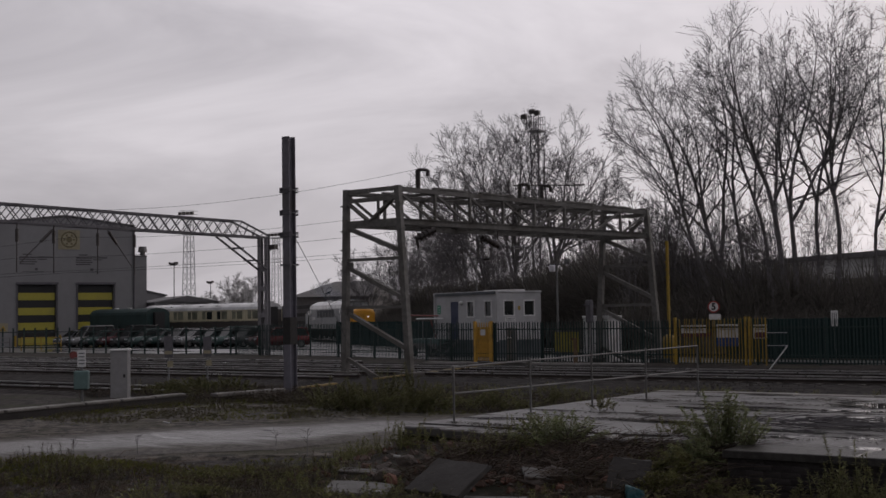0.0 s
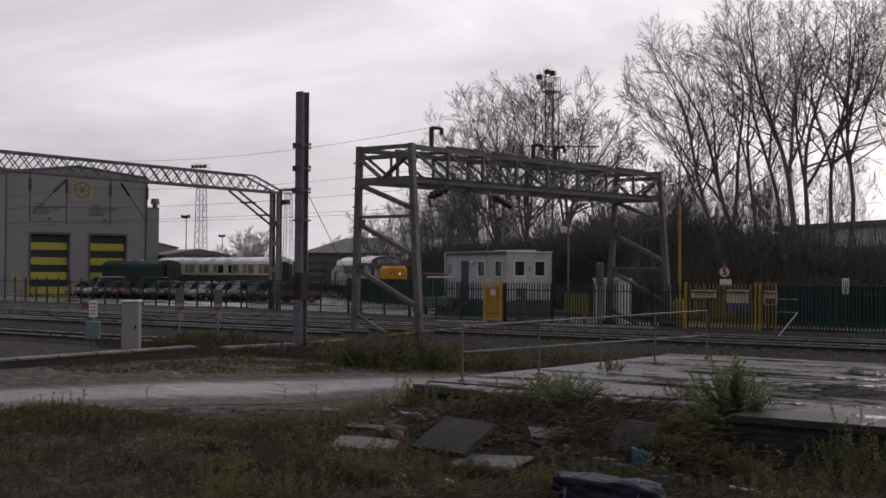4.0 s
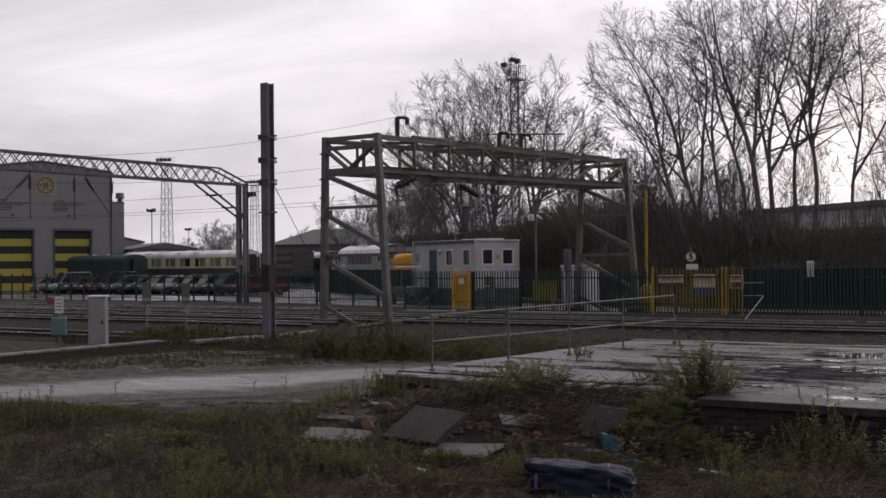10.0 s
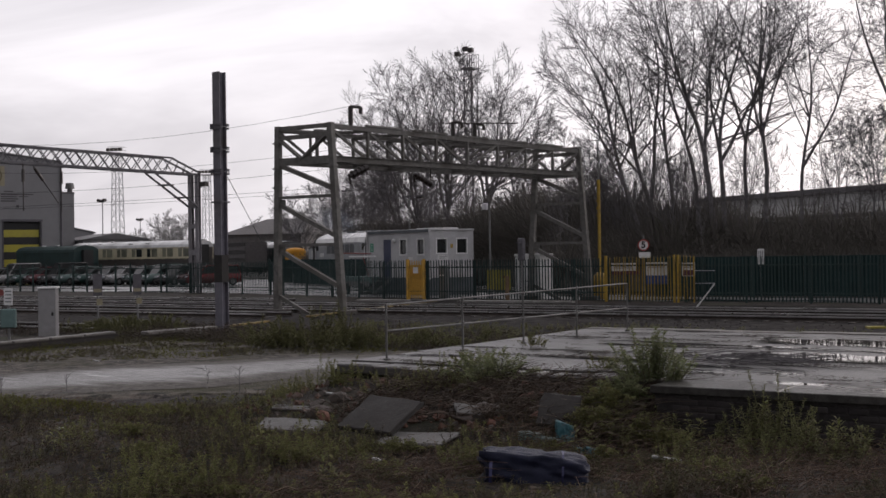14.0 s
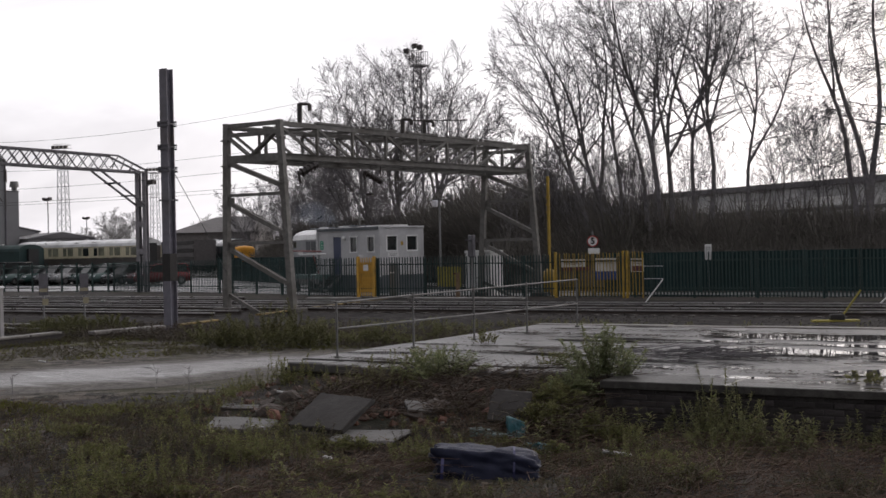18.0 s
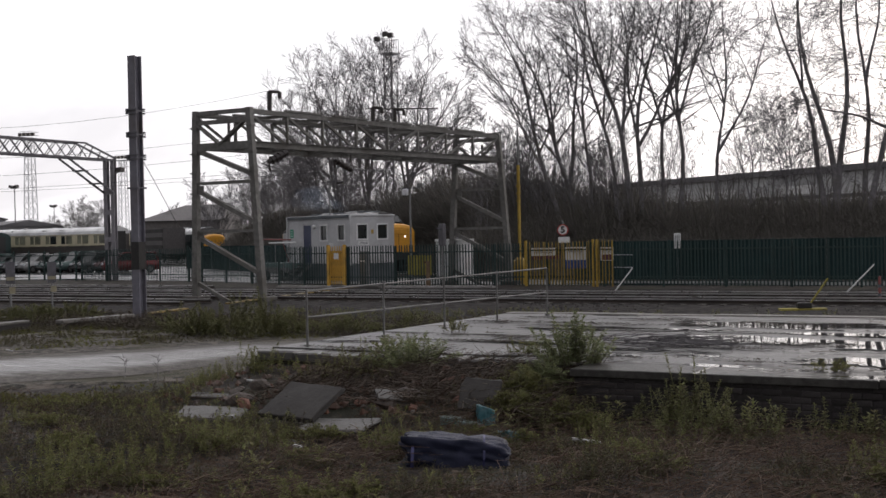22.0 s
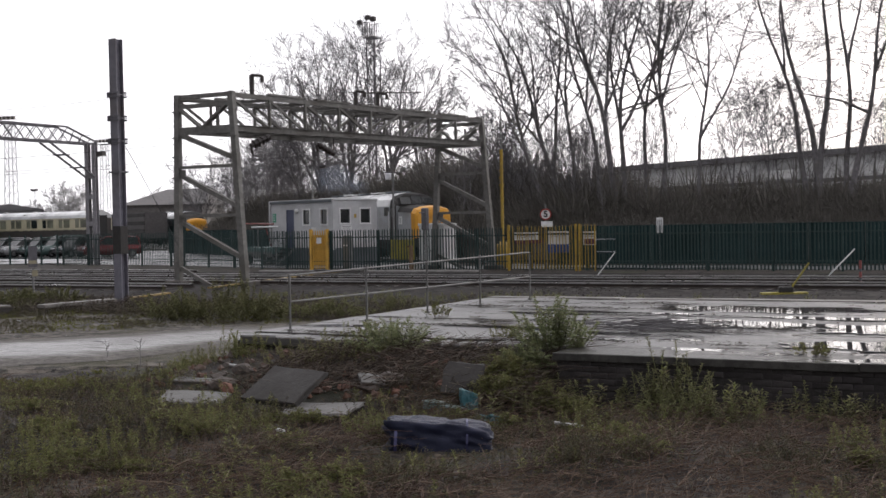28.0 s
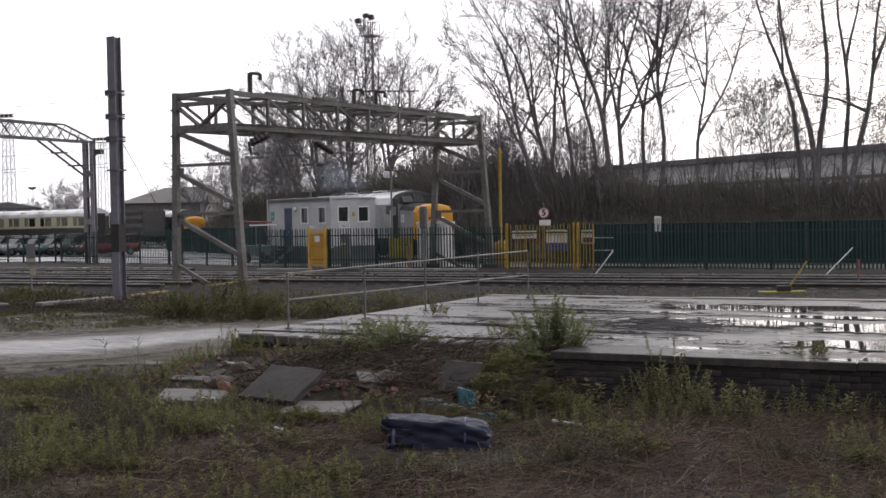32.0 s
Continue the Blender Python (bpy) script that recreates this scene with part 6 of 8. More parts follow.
def leader(rng, tub, p, a0, a1, length, r, spec, clean):
    """A main stem whose lean along the bank goes from a0 to a1 degrees; returns its points and thicknesses."""
    seg = 11
    pts, rad = [p.copy()], [r]
    ph, deep = rng.uniform(0, 6.28), rng.uniform(-0.12, 0.12)
    for k in range(seg):
        f = (k + 0.5) / seg
        a = radians(a0 + (a1 - a0) * f + 7.5 * math.sin(ph + f * 9.0) * min(1, f * 3))
        d = (ALONG * math.sin(a) + UP * math.cos(a) + INTO * (deep + rng.uniform(-0.1, 0.1))).normalized()
        p = p + d * (length / seg)
        pts.append(p)
        rad.append(max(0.012, r * (1 - 0.9 * ((k + 1) / seg) ** 0.9)))
    tub[0].limb(pts, rad, 7)
    n = spec["count"][0]
    for k in range(n):
        f = clean + (0.98 - clean) * (k + rng.uniform(0.1, 0.9)) / n
        i = min(seg - 1, int(f * seg))
        base, ax = pts[i].lerp(pts[i + 1], min(1.0, f * seg - i)), (pts[i + 1] - pts[i]).normalized()
        b = 2.4 * k + rng.uniform(-0.6, 0.6)
        side = ALONG * math.cos(b) + INTO * math.sin(b)
        side = (side - ax * side.dot(ax)).normalized()
        a = radians(spec["open"] * rng.uniform(0.7, 1.25) * (1.25 - 0.45 * f))
        offshoot(rng, tub, base, ax * math.cos(a) + side * math.sin(a), length * spec["limb"] * (1.1 - 0.72 * f) * rng.uniform(0.7, 1.25), max(spec["fine"], rad[i] * spec["thick"] * rng.uniform(0.75, 1.2)), 1, spec)
    return pts, rad


SLENDER = dict(count=(11, 7, 5), open=46, angle=40, rise=0.06, limb=0.42, keep=0.56, fine=0.0098, levels=2, thick=0.56)
ROUND = dict(count=(13, 8, 6), open=40, angle=36, rise=0.05, limb=0.42, keep=0.56, fine=0.0135, levels=2, thick=0.66)
DROOPING = dict(count=(15, 9, 7), open=76, angle=40, rise=0.0, limb=0.40, keep=0.5, fine=0.0095, levels=2, thick=0.22)
WHIP = dict(count=(9, 5, 3), open=44, angle=38, rise=0.10, limb=0.42, keep=0.52, fine=0.0105, levels=2, thick=0.46)


def bare_tree(name, seed, x, y, stems, label, spec=SLENDER, clean=0.34, group="bare trees on the bank", bark="bark", twig="twig"):
    """A leafless tree at its place. stems: (fork, a0, a1, length, radius); fork is where it leaves the first stem, 0 from the ground."""
    rng = random.Random(seed)
    t = thing(name, pose(x, y, bank_z(x, y)) if group else pose(0, 0, -500), label, "tree", group=group or "bare trees on the bank")
    tub = [Tubes(), Tubes(), Tubes()]
    first = None
    for k, (fork, a0, a1, length, r) in enumerate(stems):
        p, c = ALONG * (0.22 * k * (-1) ** k) - UP * 0.3, clean
        if fork and first:
            i = min(10, int(fork * 11))
            p, c = first[0][i].lerp(first[0][i + 1], fork * 11 - i), 0.12
        got = leader(rng, tub, p, a0, a1, length, r, spec, c)
        first = first or got
    part("trunk", tub[0].mesh("trunk", M[bark]), M[bark], t, "dark upright trunk")
    tagged(part("limb_growth", tub[1].mesh("limb_growth", M[bark]), M[bark], t), kind="stuff")
    tagged(part("twig_growth", tub[2].mesh("twig_growth", M[twig]), M[twig], t, "fine bare twigs"), kind="stuff")
    return t


# the row of slender trees on the bank, one by one
bare_tree("bare_tree", 11, -28.0, 66.0, ((0, -9, -24, 15.5, 0.17), (0.3, -22, -36, 9.5, 0.09), (0.42, -12, -16, 8.5, 0.08)), "slender leafless tree leaning well over along the bank", clean=0.36)
bare_tree("bare_tree", 12, -27.0, 66.3, ((0, -8, -30, 15.0, 0.19), (0.24, 10, -14, 13.0, 0.13), (0.36, -38, -40, 8.5, 0.08), (0.42, -4, -18, 9.0, 0.09)), "forked leafless tree with one limb leaning far out", clean=0.4)
bare_tree("bare_tree", 13, -26.4, 66.0, ((0, 1, -4, 15.5, 0.15), (0.4, -10, -10, 8.5, 0.08)), "straight slender leafless tree on the bank", clean=0.42)
bare_tree("bare_tree", 14, -24.8, 66.0, ((0, -1, -20, 15.5, 0.16), (0.45, 6, 2, 8.5, 0.08)), "slender leafless tree bending over at the top", clean=0.42)
bare_tree("bare_tree", 15, -23.5, 65.6, ((0, -10, -14, 15.5, 0.21), (0.36, 8, 3, 9.5, 0.1), (0.5, -28, -22, 7.5, 0.07)), "stout leafless tree leaning over along the bank", clean=0.36)
bare_tree("bare_tree", 16, -23.2, 65.9, ((0, -3, 16, 15.0, 0.18), (0.32, 34, 4, 10.0, 0.11), (0.34, -8, -3, 10.0, 0.1)), "leafless tree with a crooked trunk forking in two", clean=0.38)
bare_tree("bare_tree", 17, -22.0, 66.2, ((0, 0, 10, 15.5, 0.15), (0.38, -14, -6, 9.0, 0.09), (0.5, 22, 14, 7.0, 0.07)), "upright leafless tree with ascending limbs", clean=0.38)
bare_tree("bare_tree", 18, -21.0, 66.0, ((0, 2, 0, 15.0, 0.16), (0.38, -14, -10, 9.0, 0.09), (0.42, 18, 12, 9.0, 0.09), (0.5, 6, 8, 8.0, 0.08)), "upright leafless tree with a brush of steep limbs", clean=0.36)
bare_tree("bare_tree", 19, -19.0, 66.3, ((0, 2, 4, 14.0, 0.13), (0.3, 30, 14, 9.5, 0.09), (0.5, -14, -8, 6.0, 0.06)), "thin leafless tree with a low side limb", clean=0.34)
bare_tree("bare_tree", 20, -12.9, 66.2, ((0, -9, -16, 15.0, 0.18), (0.5, -2, 0, 7.0, 0.08)), "bare trunk leaning along the bank with drooping twigs", DROOPING, clean=0.42)
bare_tree("bare_tree", 21, -12.1, 65.4, ((0, -7, -12, 16.0, 0.20), (0.1, 4, 2, 15.0, 0.19)), "pair of bare trunks parting low down", DROOPING, clean=0.46)
bare_tree("bare_tree", 22, -11.1, 66.4, ((0, -1, -3, 15.5, 0.17), (0.48, 10, 4, 8.0, 0.09)), "straight bare trunk with spreading twigs above", DROOPING, clean=0.5)
bare_tree("bare_tree", 23, -10.7, 65.0, ((0, 9, 14, 15.0, 0.19), (0.36, -62, -84, 5.5, 0.09), (0.5, 20, 10, 7.5, 0.1)), "leafless tree with one long level limb", DROOPING, clean=0.44)
bare_tree("bare_tree", 24, -6.6, 66.6, ((0, 3, -4, 15.0, 0.18), (0.4, -16, -8, 9.0, 0.1)), "upright leafless tree at the end of the row", clean=0.36)
bare_tree("bare_tree", 25, -2.0, 66.0, ((0, -3, 3, 15.0, 0.18), (0.4, 16, 8, 9.0, 0.1)), "upright leafless tree at the end of the row", clean=0.36)
# smaller trees between them
bare_tree("bare_tree", 26, -17.2, 66.8, ((0, 0, -6, 6.5, 0.07), (0.1, 12, 8, 6.0, 0.05), (0.2, -14, -6, 5.5, 0.05)), "small many-stemmed leafless tree on the bank", clean=0.25)
bare_tree("bare_tree", 27, -15.4, 67.2, ((0, 8, -24, 7.0, 0.07), (0.3, -14, -30, 4.5, 0.04)), "small leafless tree bending over to one side", clean=0.35)
bare_tree("bare_tree", 28, -14.8, 67.4, ((0, -6, -2, 6.5, 0.06), (0.4, 22, 16, 3.5, 0.04)), "small leafless tree on the bank", clean=0.35)
bare_tree("bare_tree", 30, -33.4, 70.5, ((0, 0, 4, 8.5, 0.08), (0.2, 16, 10, 7.5, 0.06), (0.2, -18, -16, 7.0, 0.06)), "low twiggy leafless tree behind the gantry", ROUND, clean=0.2)
# the broad crowns round the floodlight mast
bare_tree("bare_tree", 40, -66.5, 97.0, ((0, -12, -30, 13.5, 0.17), (0.12, -18, -44, 12.5, 0.13), (0.16, -4, -8, 14.0, 0.14)), "broad leafless tree leaning out at the end of the clump", ROUND, clean=0.28)
bare_tree("bare_tree", 41, -62.0, 93.7, ((0, -14, -32, 14.5, 0.2), (0.12, -9, -14, 15.0, 0.17), (0.16, -1, -4, 15.2, 0.17), (0.14, 5, 9, 14.5, 0.15)), "broad leafless tree with a fan of leaning stems", ROUND, clean=0.28)
bare_tree("bare_tree", 42, -56.8, 90.6, ((0, -8, -26, 14.5, 0.18), (0.12, -5, -10, 15.0, 0.17), (0.18, 3, 2, 14.5, 0.16), (0.2, 8, 10, 14.0, 0.15)), "broad leafless tree with steep stems beside the mast", ROUND, clean=0.28)
bare_tree("bare_tree", 43, -51.4, 87.0, ((0, 1, -8, 14.8, 0.22), (0.2, 8, 9, 12.5, 0.15), (0.24, 20, 34, 11.5, 0.13), (0.3, 38, 50, 8.5, 0.09), (0.22, -12, -12, 11.5, 0.13)), "broad leafless tree with one side spreading wide", ROUND, clean=0.28)
bare_tree("bare_tree", 44, -47.0, 84.5, ((0, 6, 16, 10.5, 0.1), (0.2, -12, -8, 9.5, 0.09)), "smaller twiggy leafless tree behind the cabin", ROUND, clean=0.25)
bare_tree("bare_tree", 45, -93.0, 114.0, ((0, -6, -14, 9.6, 0.12), (0.14, 8, 14, 9.0, 0.1), (0.16, -16, -34, 8.4, 0.09)), "rounded leafless tree beyond the depot tracks", ROUND, clean=0.2)
bare_tree("bare_tree", 46, -89.2, 114.6, ((0, 2, -6, 10.4, 0.13), (0.14, 14, 20, 9.2, 0.1), (0.16, -10, -20, 9.2, 0.1)), "rounded leafless tree beyond the depot tracks", ROUND, clean=0.2)
# bark and twigs paled here to stand for the haze of distance
FAR = [bare_tree("bare_tree", 51 + k, 0, 0, ((0, -4, -10, 8.2, 0.14), (0.12, 12, 26, 7.6, 0.11), (0.12, -22, -40, 7.4, 0.11), (0.2, 4, 6, 7.6, 0.11)), "rounded leafless tree beyond the depot", dict(ROUND, fine=0.02, count=(12, 8, 6), thick=0.5), 0.2, "", "hazebark", "hazebark") for k in range(2)]
THIN = [bare_tree("sapling", 71 + k, 0, 0, ((0, 2, -3, 8.4, 0.05), (0.1, 10, 6, 7.4, 0.04), (0.1, -12, -8, 7.0, 0.04))[:(2, 1, 3)[k]], "thin leafless sapling in the scrub", WHIP, 0.2, "") for k in range(3)]
used = set()
ACROSS = Vector((-math.sin(radians(20)), math.cos(radians(20)), 0))


def plant(src, x, y, z, turn, size=1.0, lean=0.0):
    """Stand a copy of a tree; lean tips it along the bank."""
    m = Matrix.Translation((x, y, z)) @ Matrix.Rotation(radians(lean), 4, ACROSS) @ Matrix.Rotation(radians(turn), 4, "Z") @ Matrix.Diagonal((size, size, size, 1))
    if src.name not in used:
        used.add(src.name)
        src.matrix_basis = m
        return src
    o = copy_thing(src, m)
    o.matrix_basis = m
    return o


rng = random.Random(5)
# thinner growth along the bank
for k in range(120):
    f = k / 119
    x = -97 + 67 * f + rng.uniform(-1.5, 1.5)
    y = bank_line(x) + rng.uniform(4, 16)
    plant(THIN[k % 3], x, y, bank_z(x, y), rng.uniform(0, 360), rng.uniform(0.65, 1.2) * (1.12 if x < -66 else 0.8), rng.uniform(-5, 5))
for k in range(48):
    x = -33 + 40 * k / 47 + rng.uniform(-0.8, 0.8)
    y = rng.uniform(65, 74)
    plant(THIN[k % 3], x, y, bank_z(x, y), rng.uniform(0, 360), rng.uniform(0.45, 0.95) * (1.15 if x < -24 else 0.9), rng.uniform(-8, 8))
for k in range(18):
    x, y = rng.uniform(-34, -21), rng.uniform(63, 76)
    plant(THIN[k % 3], x, y, bank_z(x, y), rng.uniform(0, 360), rng.uniform(0.4, 0.85), rng.uniform(-10, 10))
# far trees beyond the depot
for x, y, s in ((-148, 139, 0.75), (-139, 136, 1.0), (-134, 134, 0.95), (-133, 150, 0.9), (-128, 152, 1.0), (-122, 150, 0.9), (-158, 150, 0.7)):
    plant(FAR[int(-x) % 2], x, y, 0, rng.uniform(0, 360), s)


def scrub(name, n, place, size, label, seed, material=None):
    """A thicket of crossing stems and small dead leaves, as one mass."""
    rg = random.Random(seed)
    v, f = [], []
    for k in range(n):
        x, y, z = place(rg)
        s = size * rg.uniform(0.6, 1.3)
        for q in range(10):
            a, e = rg.uniform(0, 6.28), rg.uniform(0.2, 1.3)
            l = s * rg.uniform(0.6, 1.2)
            d = Vector((math.cos(a) * math.cos(e), math.sin(a) * math.cos(e), math.sin(e))) * l
            w = Vector((-math.sin(a), math.cos(a), 0.3)) * (0.008 + 0.006 * s)
            o = len(v)
            p = Vector((x, y, z - 0.1))
            m1 = p + d * 0.55 + Vector((0, 0, 0.12 * l))
            for c in (p - w, p + w, m1 + w, m1 - w, p + d):
                v.append(tuple(c))
            f += [(o, o + 1, o + 2, o + 3), (o + 3, o + 2, o + 4)]
            for j in range(3):
                c = p + d * rg.uniform(0.3, 1.0) + Vector((rg.uniform(-1, 1), rg.uniform(-1, 1), rg.uniform(-1, 1))) * 0.16 * s
                u = Vector((rg.uniform(-1, 1), rg.uniform(-1, 1), rg.uniform(-1, 1))).normalized() * 0.035
                w2 = u.orthogonal().normalized() * 0.022
                o = len(v)
                v += [tuple(c - u), tuple(c + w2), tuple(c + u), tuple(c - w2)]
                f.append((o, o + 1, o + 2, o + 3))
    me = bpy.data.meshes.new(name)
    me.from_pydata(v, [], f)
    me.materials.append(material or M["scrub"])
    tagged(new(name, me), label, "undergrowth", kind="stuff")


def on_bank_right(rg):
    x, d = rg.uniform(-30, 12), rg.random() ** 0.8 * 11
    y = 58.6 + d
    return x, y, bank_z(x, y)


def on_bank_left(rg):
    x = rg.uniform(-98, -24)
    y = bank_line(x) + rg.random() ** 0.8 * 13
    return x, y, bank_z(x, y)


def on_bank_top(rg):
    x = rg.uniform(-32, 12)
    y = rg.uniform(62.5, 70)
    return x, y, bank_z(x, y)


scrub("bank_thicket", 420, on_bank_top, 2.6, "straggling brown stems above the bramble on the bank", 6)


def on_bank_mid(rg):
    x = rg.uniform(-80, -32)
    y = bank_line(x) + rg.uniform(5, 14)
    return x, y, bank_z(x, y)


scrub("bank_thicket", 5600, on_bank_mid, 2.8, "dense dark thicket behind the yard", 8)


def on_bank_yard(rg):
    x = rg.uniform(-49, -33)
    y = bank_line(x) + rg.uniform(3, 11)
    return x, y, bank_z(x, y)


scrub("bank_thicket", 2400, on_bank_yard, 4.0, "dense dark thicket behind the cabin", 9)


def on_bank_far(rg):
    x = rg.uniform(-96, -78)
    y = bank_line(x) + rg.uniform(1, 7)
    return x, y, bank_z(x, y)


scrub("bank_thicket", 1000, on_bank_far, 2.1, "dense dark thicket beyond the depot tracks", 10)


def on_bank_end(rg):
    x = rg.uniform(-34, -25.0)
    y = rg.uniform(62, 72)
    return x, y, bank_z(x, y)


scrub("bank_thicket", 1300, on_bank_end, 2.9, "dense dark thicket at the end of the bank", 7)
scrub("bramble_scrub", 8500, on_bank_right, 1.15, "dense dark bramble scrub covering the bank", 3)
scrub("bramble_scrub", 9000, on_bank_left, 2.1, "dense dark scrub along the yard bank", 4)


# ---- along the fence ----
def fence_point(s):
    d = (Vector(FB) - Vector(FA)).normalized()
    p = Vector(FA) + d * s
    return p.x, p.y


FANG = math.degrees(math.atan2(FB[1] - FA[1], FB[0] - FA[0]))
x, y = fence_point(2.07)
PALE_G = PALE.copy()
PALE_G.materials.clear()
PALE_G.materials.append(M["gateyellow"])
g = thing("pedestrian_gate", pose(x, y, 0, 0, 0, FANG), "yellow steel pedestrian gate in the green fence", "gate")
for sx in (-0.5, 0.5):
    part("gate_post", box(B(), (sx, 0, 1.0), (0.12, 0.12, 2.1)), M["gateyellow"], g)
for z in (0.35, 1.05, 1.6):
    part("gate_rail", box(B(), (0, 0.02, z), (0.88, 0.04, 0.06)), M["gateyellow"], g)
for k in range(6):
    part("pale", PALE_G, M["gateyellow"], g, at=pose(-0.36 + k * 0.145, -0.02, 0))
part("mesh_panel", box(B(), (0, 0.06, 1.0), (0.86, 0.01, 1.5)), M["gateyellow"], g, "perforated yellow sheet")
part("notice", box(B(), (0.02, -0.05, 1.48), (0.3, 0.01, 0.3)), M["white"], g, "small white notice")

# the yellow gates with boards
M["signblue"] = mat("blue_sign", (0.02, 0.07, 0.24), 0.5, bump=0)
M["signplum"] = mat("plum_sign", (0.09, 0.03, 0.06), 0.5, bump=0)
x0, y0 = fence_point(12.75)
yg = thing("yard_gate", pose(x0, y0 - 0.14, 0, 0, 0, FANG), "yellow double yard gate of steel pales with safety boards", "gate")
for sx, sw in ((0.0, 0.1), (3.32, 0.07), (3.5, 0.07)):
    part("gate_post", box(B(), (sx, 0, 1.05), (sw, 0.12, 2.1)), M["yellow"], yg)
for k in range(26):
    part("pale", PALE_Y, M["yellow"], yg, at=pose(0.25 + k * 0.153, 0.0, 0.04 + 0.04 * (k > 18), 0, random.uniform(-1.5, 1.5), 0) @ Matrix.Diagonal((0.55, 1, 1, 1)))
for z in (0.45, 1.65):
    part("gate_rail", box(B(), (2.12, 0.05, z), (4.1, 0.05, 0.06)), M["green"], yg)
for x, z, w, h, mt, lb in ((0.85, 1.57, 1.2, 0.36, "white", "white notice board"), (1.3, 1.32, 0.75, 0.16, "purple", "dull purple strip"), (2.45, 1.3, 1.0, 0.95, "white", "white notice board"), (2.45, 1.0, 1.0, 0.38, "blue", "blue mandatory strip"), (3.95, 1.45, 0.6, 0.6, "white", "white notice board"), (3.95, 1.3, 0.5, 0.24, "purple", "dull purple strip"), (0.55, 1.3, 0.5, 0.16, "purple", "dull purple strip")):
    mm = {"white": M["white"], "blue": M["signblue"], "purple": M["signplum"]}[mt]
    dz = 0.08 if mt == "white" else 0.068
    b = part("board", box(B(), (x, dz, z), (w, 0.012, h)), mm, yg, lb)
    if mt == "white":
        for q in range(3):
            part("board_line", box(B(), (x, dz - 0.009, z + h / 2 - 0.08 - q * 0.07), (w * 0.75, 0.004, 0.025)), M["skirt"], b)
part("hazard_post", tube(B(), (4.24, -0.02, 0), (4.24, -0.02, 2.05), 0.035), M["yellow"], yg)
for z in (0.85, 1.4):
    for k in range(6):
        part("chain_link", beam(B(), (4.3 + k * 0.155, 0, z), (4.4 + k * 0.155, 0.0, z), 0.03, 0.03), M["dullwhite"], yg, "pale link of the chain across the gap" if k == 0 else "")

# 5 mph speed sign on its post
x, y = -21.55, 50.35
s = thing("speed_sign", pose(x, y, 0, 0, 0, 22), "round white speed sign with a red ring and a black 5", "sign")
part("post", tube(B(), (0, 0.05, 0), (0, 0.05, 3.0), 0.035), M["galv"], s)
part("disc", tube(B(), (0, 0.0, 2.55), (0, -0.02, 2.55), 0.26, n=28), M["red"], s, "red ring")
part("disc_face", tube(B(), (0, -0.02, 2.55), (0, -0.028, 2.55), 0.205, n=28), M["white"], s)
text_on("figure", "5", 0.4, M["black"], s, pose(0, -0.032, 2.55, 90, 0, 0))
part("plate", box(B(), (0.05, -0.01, 2.1), (0.52, 0.02, 0.26)), M["white"], s, "plain white plate")

# things standing behind the fence
c = thing("relay_cabinet", pose(-28.1, 52.1, 0, 0, 0, -12), "white ribbed relay cabinet with an overhanging lid", "cabinet")
part("body", box(B(), (0, 0, 1.05), (1.62, 0.9, 2.1)), M["white"], c)
for k in range(9):
    part("rib", box(B(), (-0.72 + k * 0.18, -0.465, 1.05), (0.05, 0.03, 1.95)), M["white"], c)
for k in range(2):
    part("lid", bevelled(box(B(), (-0.42 + k * 0.84, 0, 2.17), (0.82, 1.05, 0.13)), 0.02), M["white"], c)
part("knob", tube(B(), (0.2, 0, 2.2), (0.2, 0, 2.32), 0.05), M["galv"], c)

p = thing("trackside_signal", pose(-27.4, 49.6, 0, 0, 0, -25), "grey trackside signal seen from behind on a short post", "signal")
part("post", tube(B(), (0, 0, 0), (0, 0, 2.0), 0.05), M["galv"], p)
part("head", bevelled(box(B(), (0, 0, 2.45), (0.38, 0.22, 1.05)), 0.04), M["darksteel"], p)
part("hood", box(B(), (0, -0.15, 2.75), (0.26, 0.2, 0.04)), M["mast"], p)

p = thing("hazard_panel", pose(-30.1, 52.1, 0, 0, 0, -10), "yellow steel barrier panel behind the fence", "barrier")
part("panel", box(B(), (0, 0, 0.95), (1.6, 0.05, 1.0)), M["olive"], p)
for k in range(5):
    part("rib", box(B(), (-0.6 + k * 0.3, -0.035, 0.95), (0.05, 0.02, 0.9)), M["olive"], p)
for sx in (-0.55, 0.55):
    part("foot", box(B(), (sx, 0, 0.24), (0.08, 0.3, 0.5)), M["darksteel"], p)

p = thing("location_case", pose(-32.9, 51.4, 0, 0, 0, -8), "grey steel location case behind the fence", "cabinet")
part("case", bevelled(box(B(), (0, 0, 0.85), (0.5, 0.35, 1.7)), 0.03), M["galv"], p)
part("label_plate", box(B(), (0, -0.19, 1.2), (0.34, 0.02, 0.08)), M["white"], p)

p = thing("brown_post", pose(-28.25, 49.7, 0), "short rusty brown post by the fence", "post")
part("post", box(B(), (0, 0, 0.6), (0.14, 0.14, 1.2)), M["rust"], p)
part("bracket", box(B(), (-0.1, 0, 1.15), (0.25, 0.1, 0.08)), M["redbrick"], p)

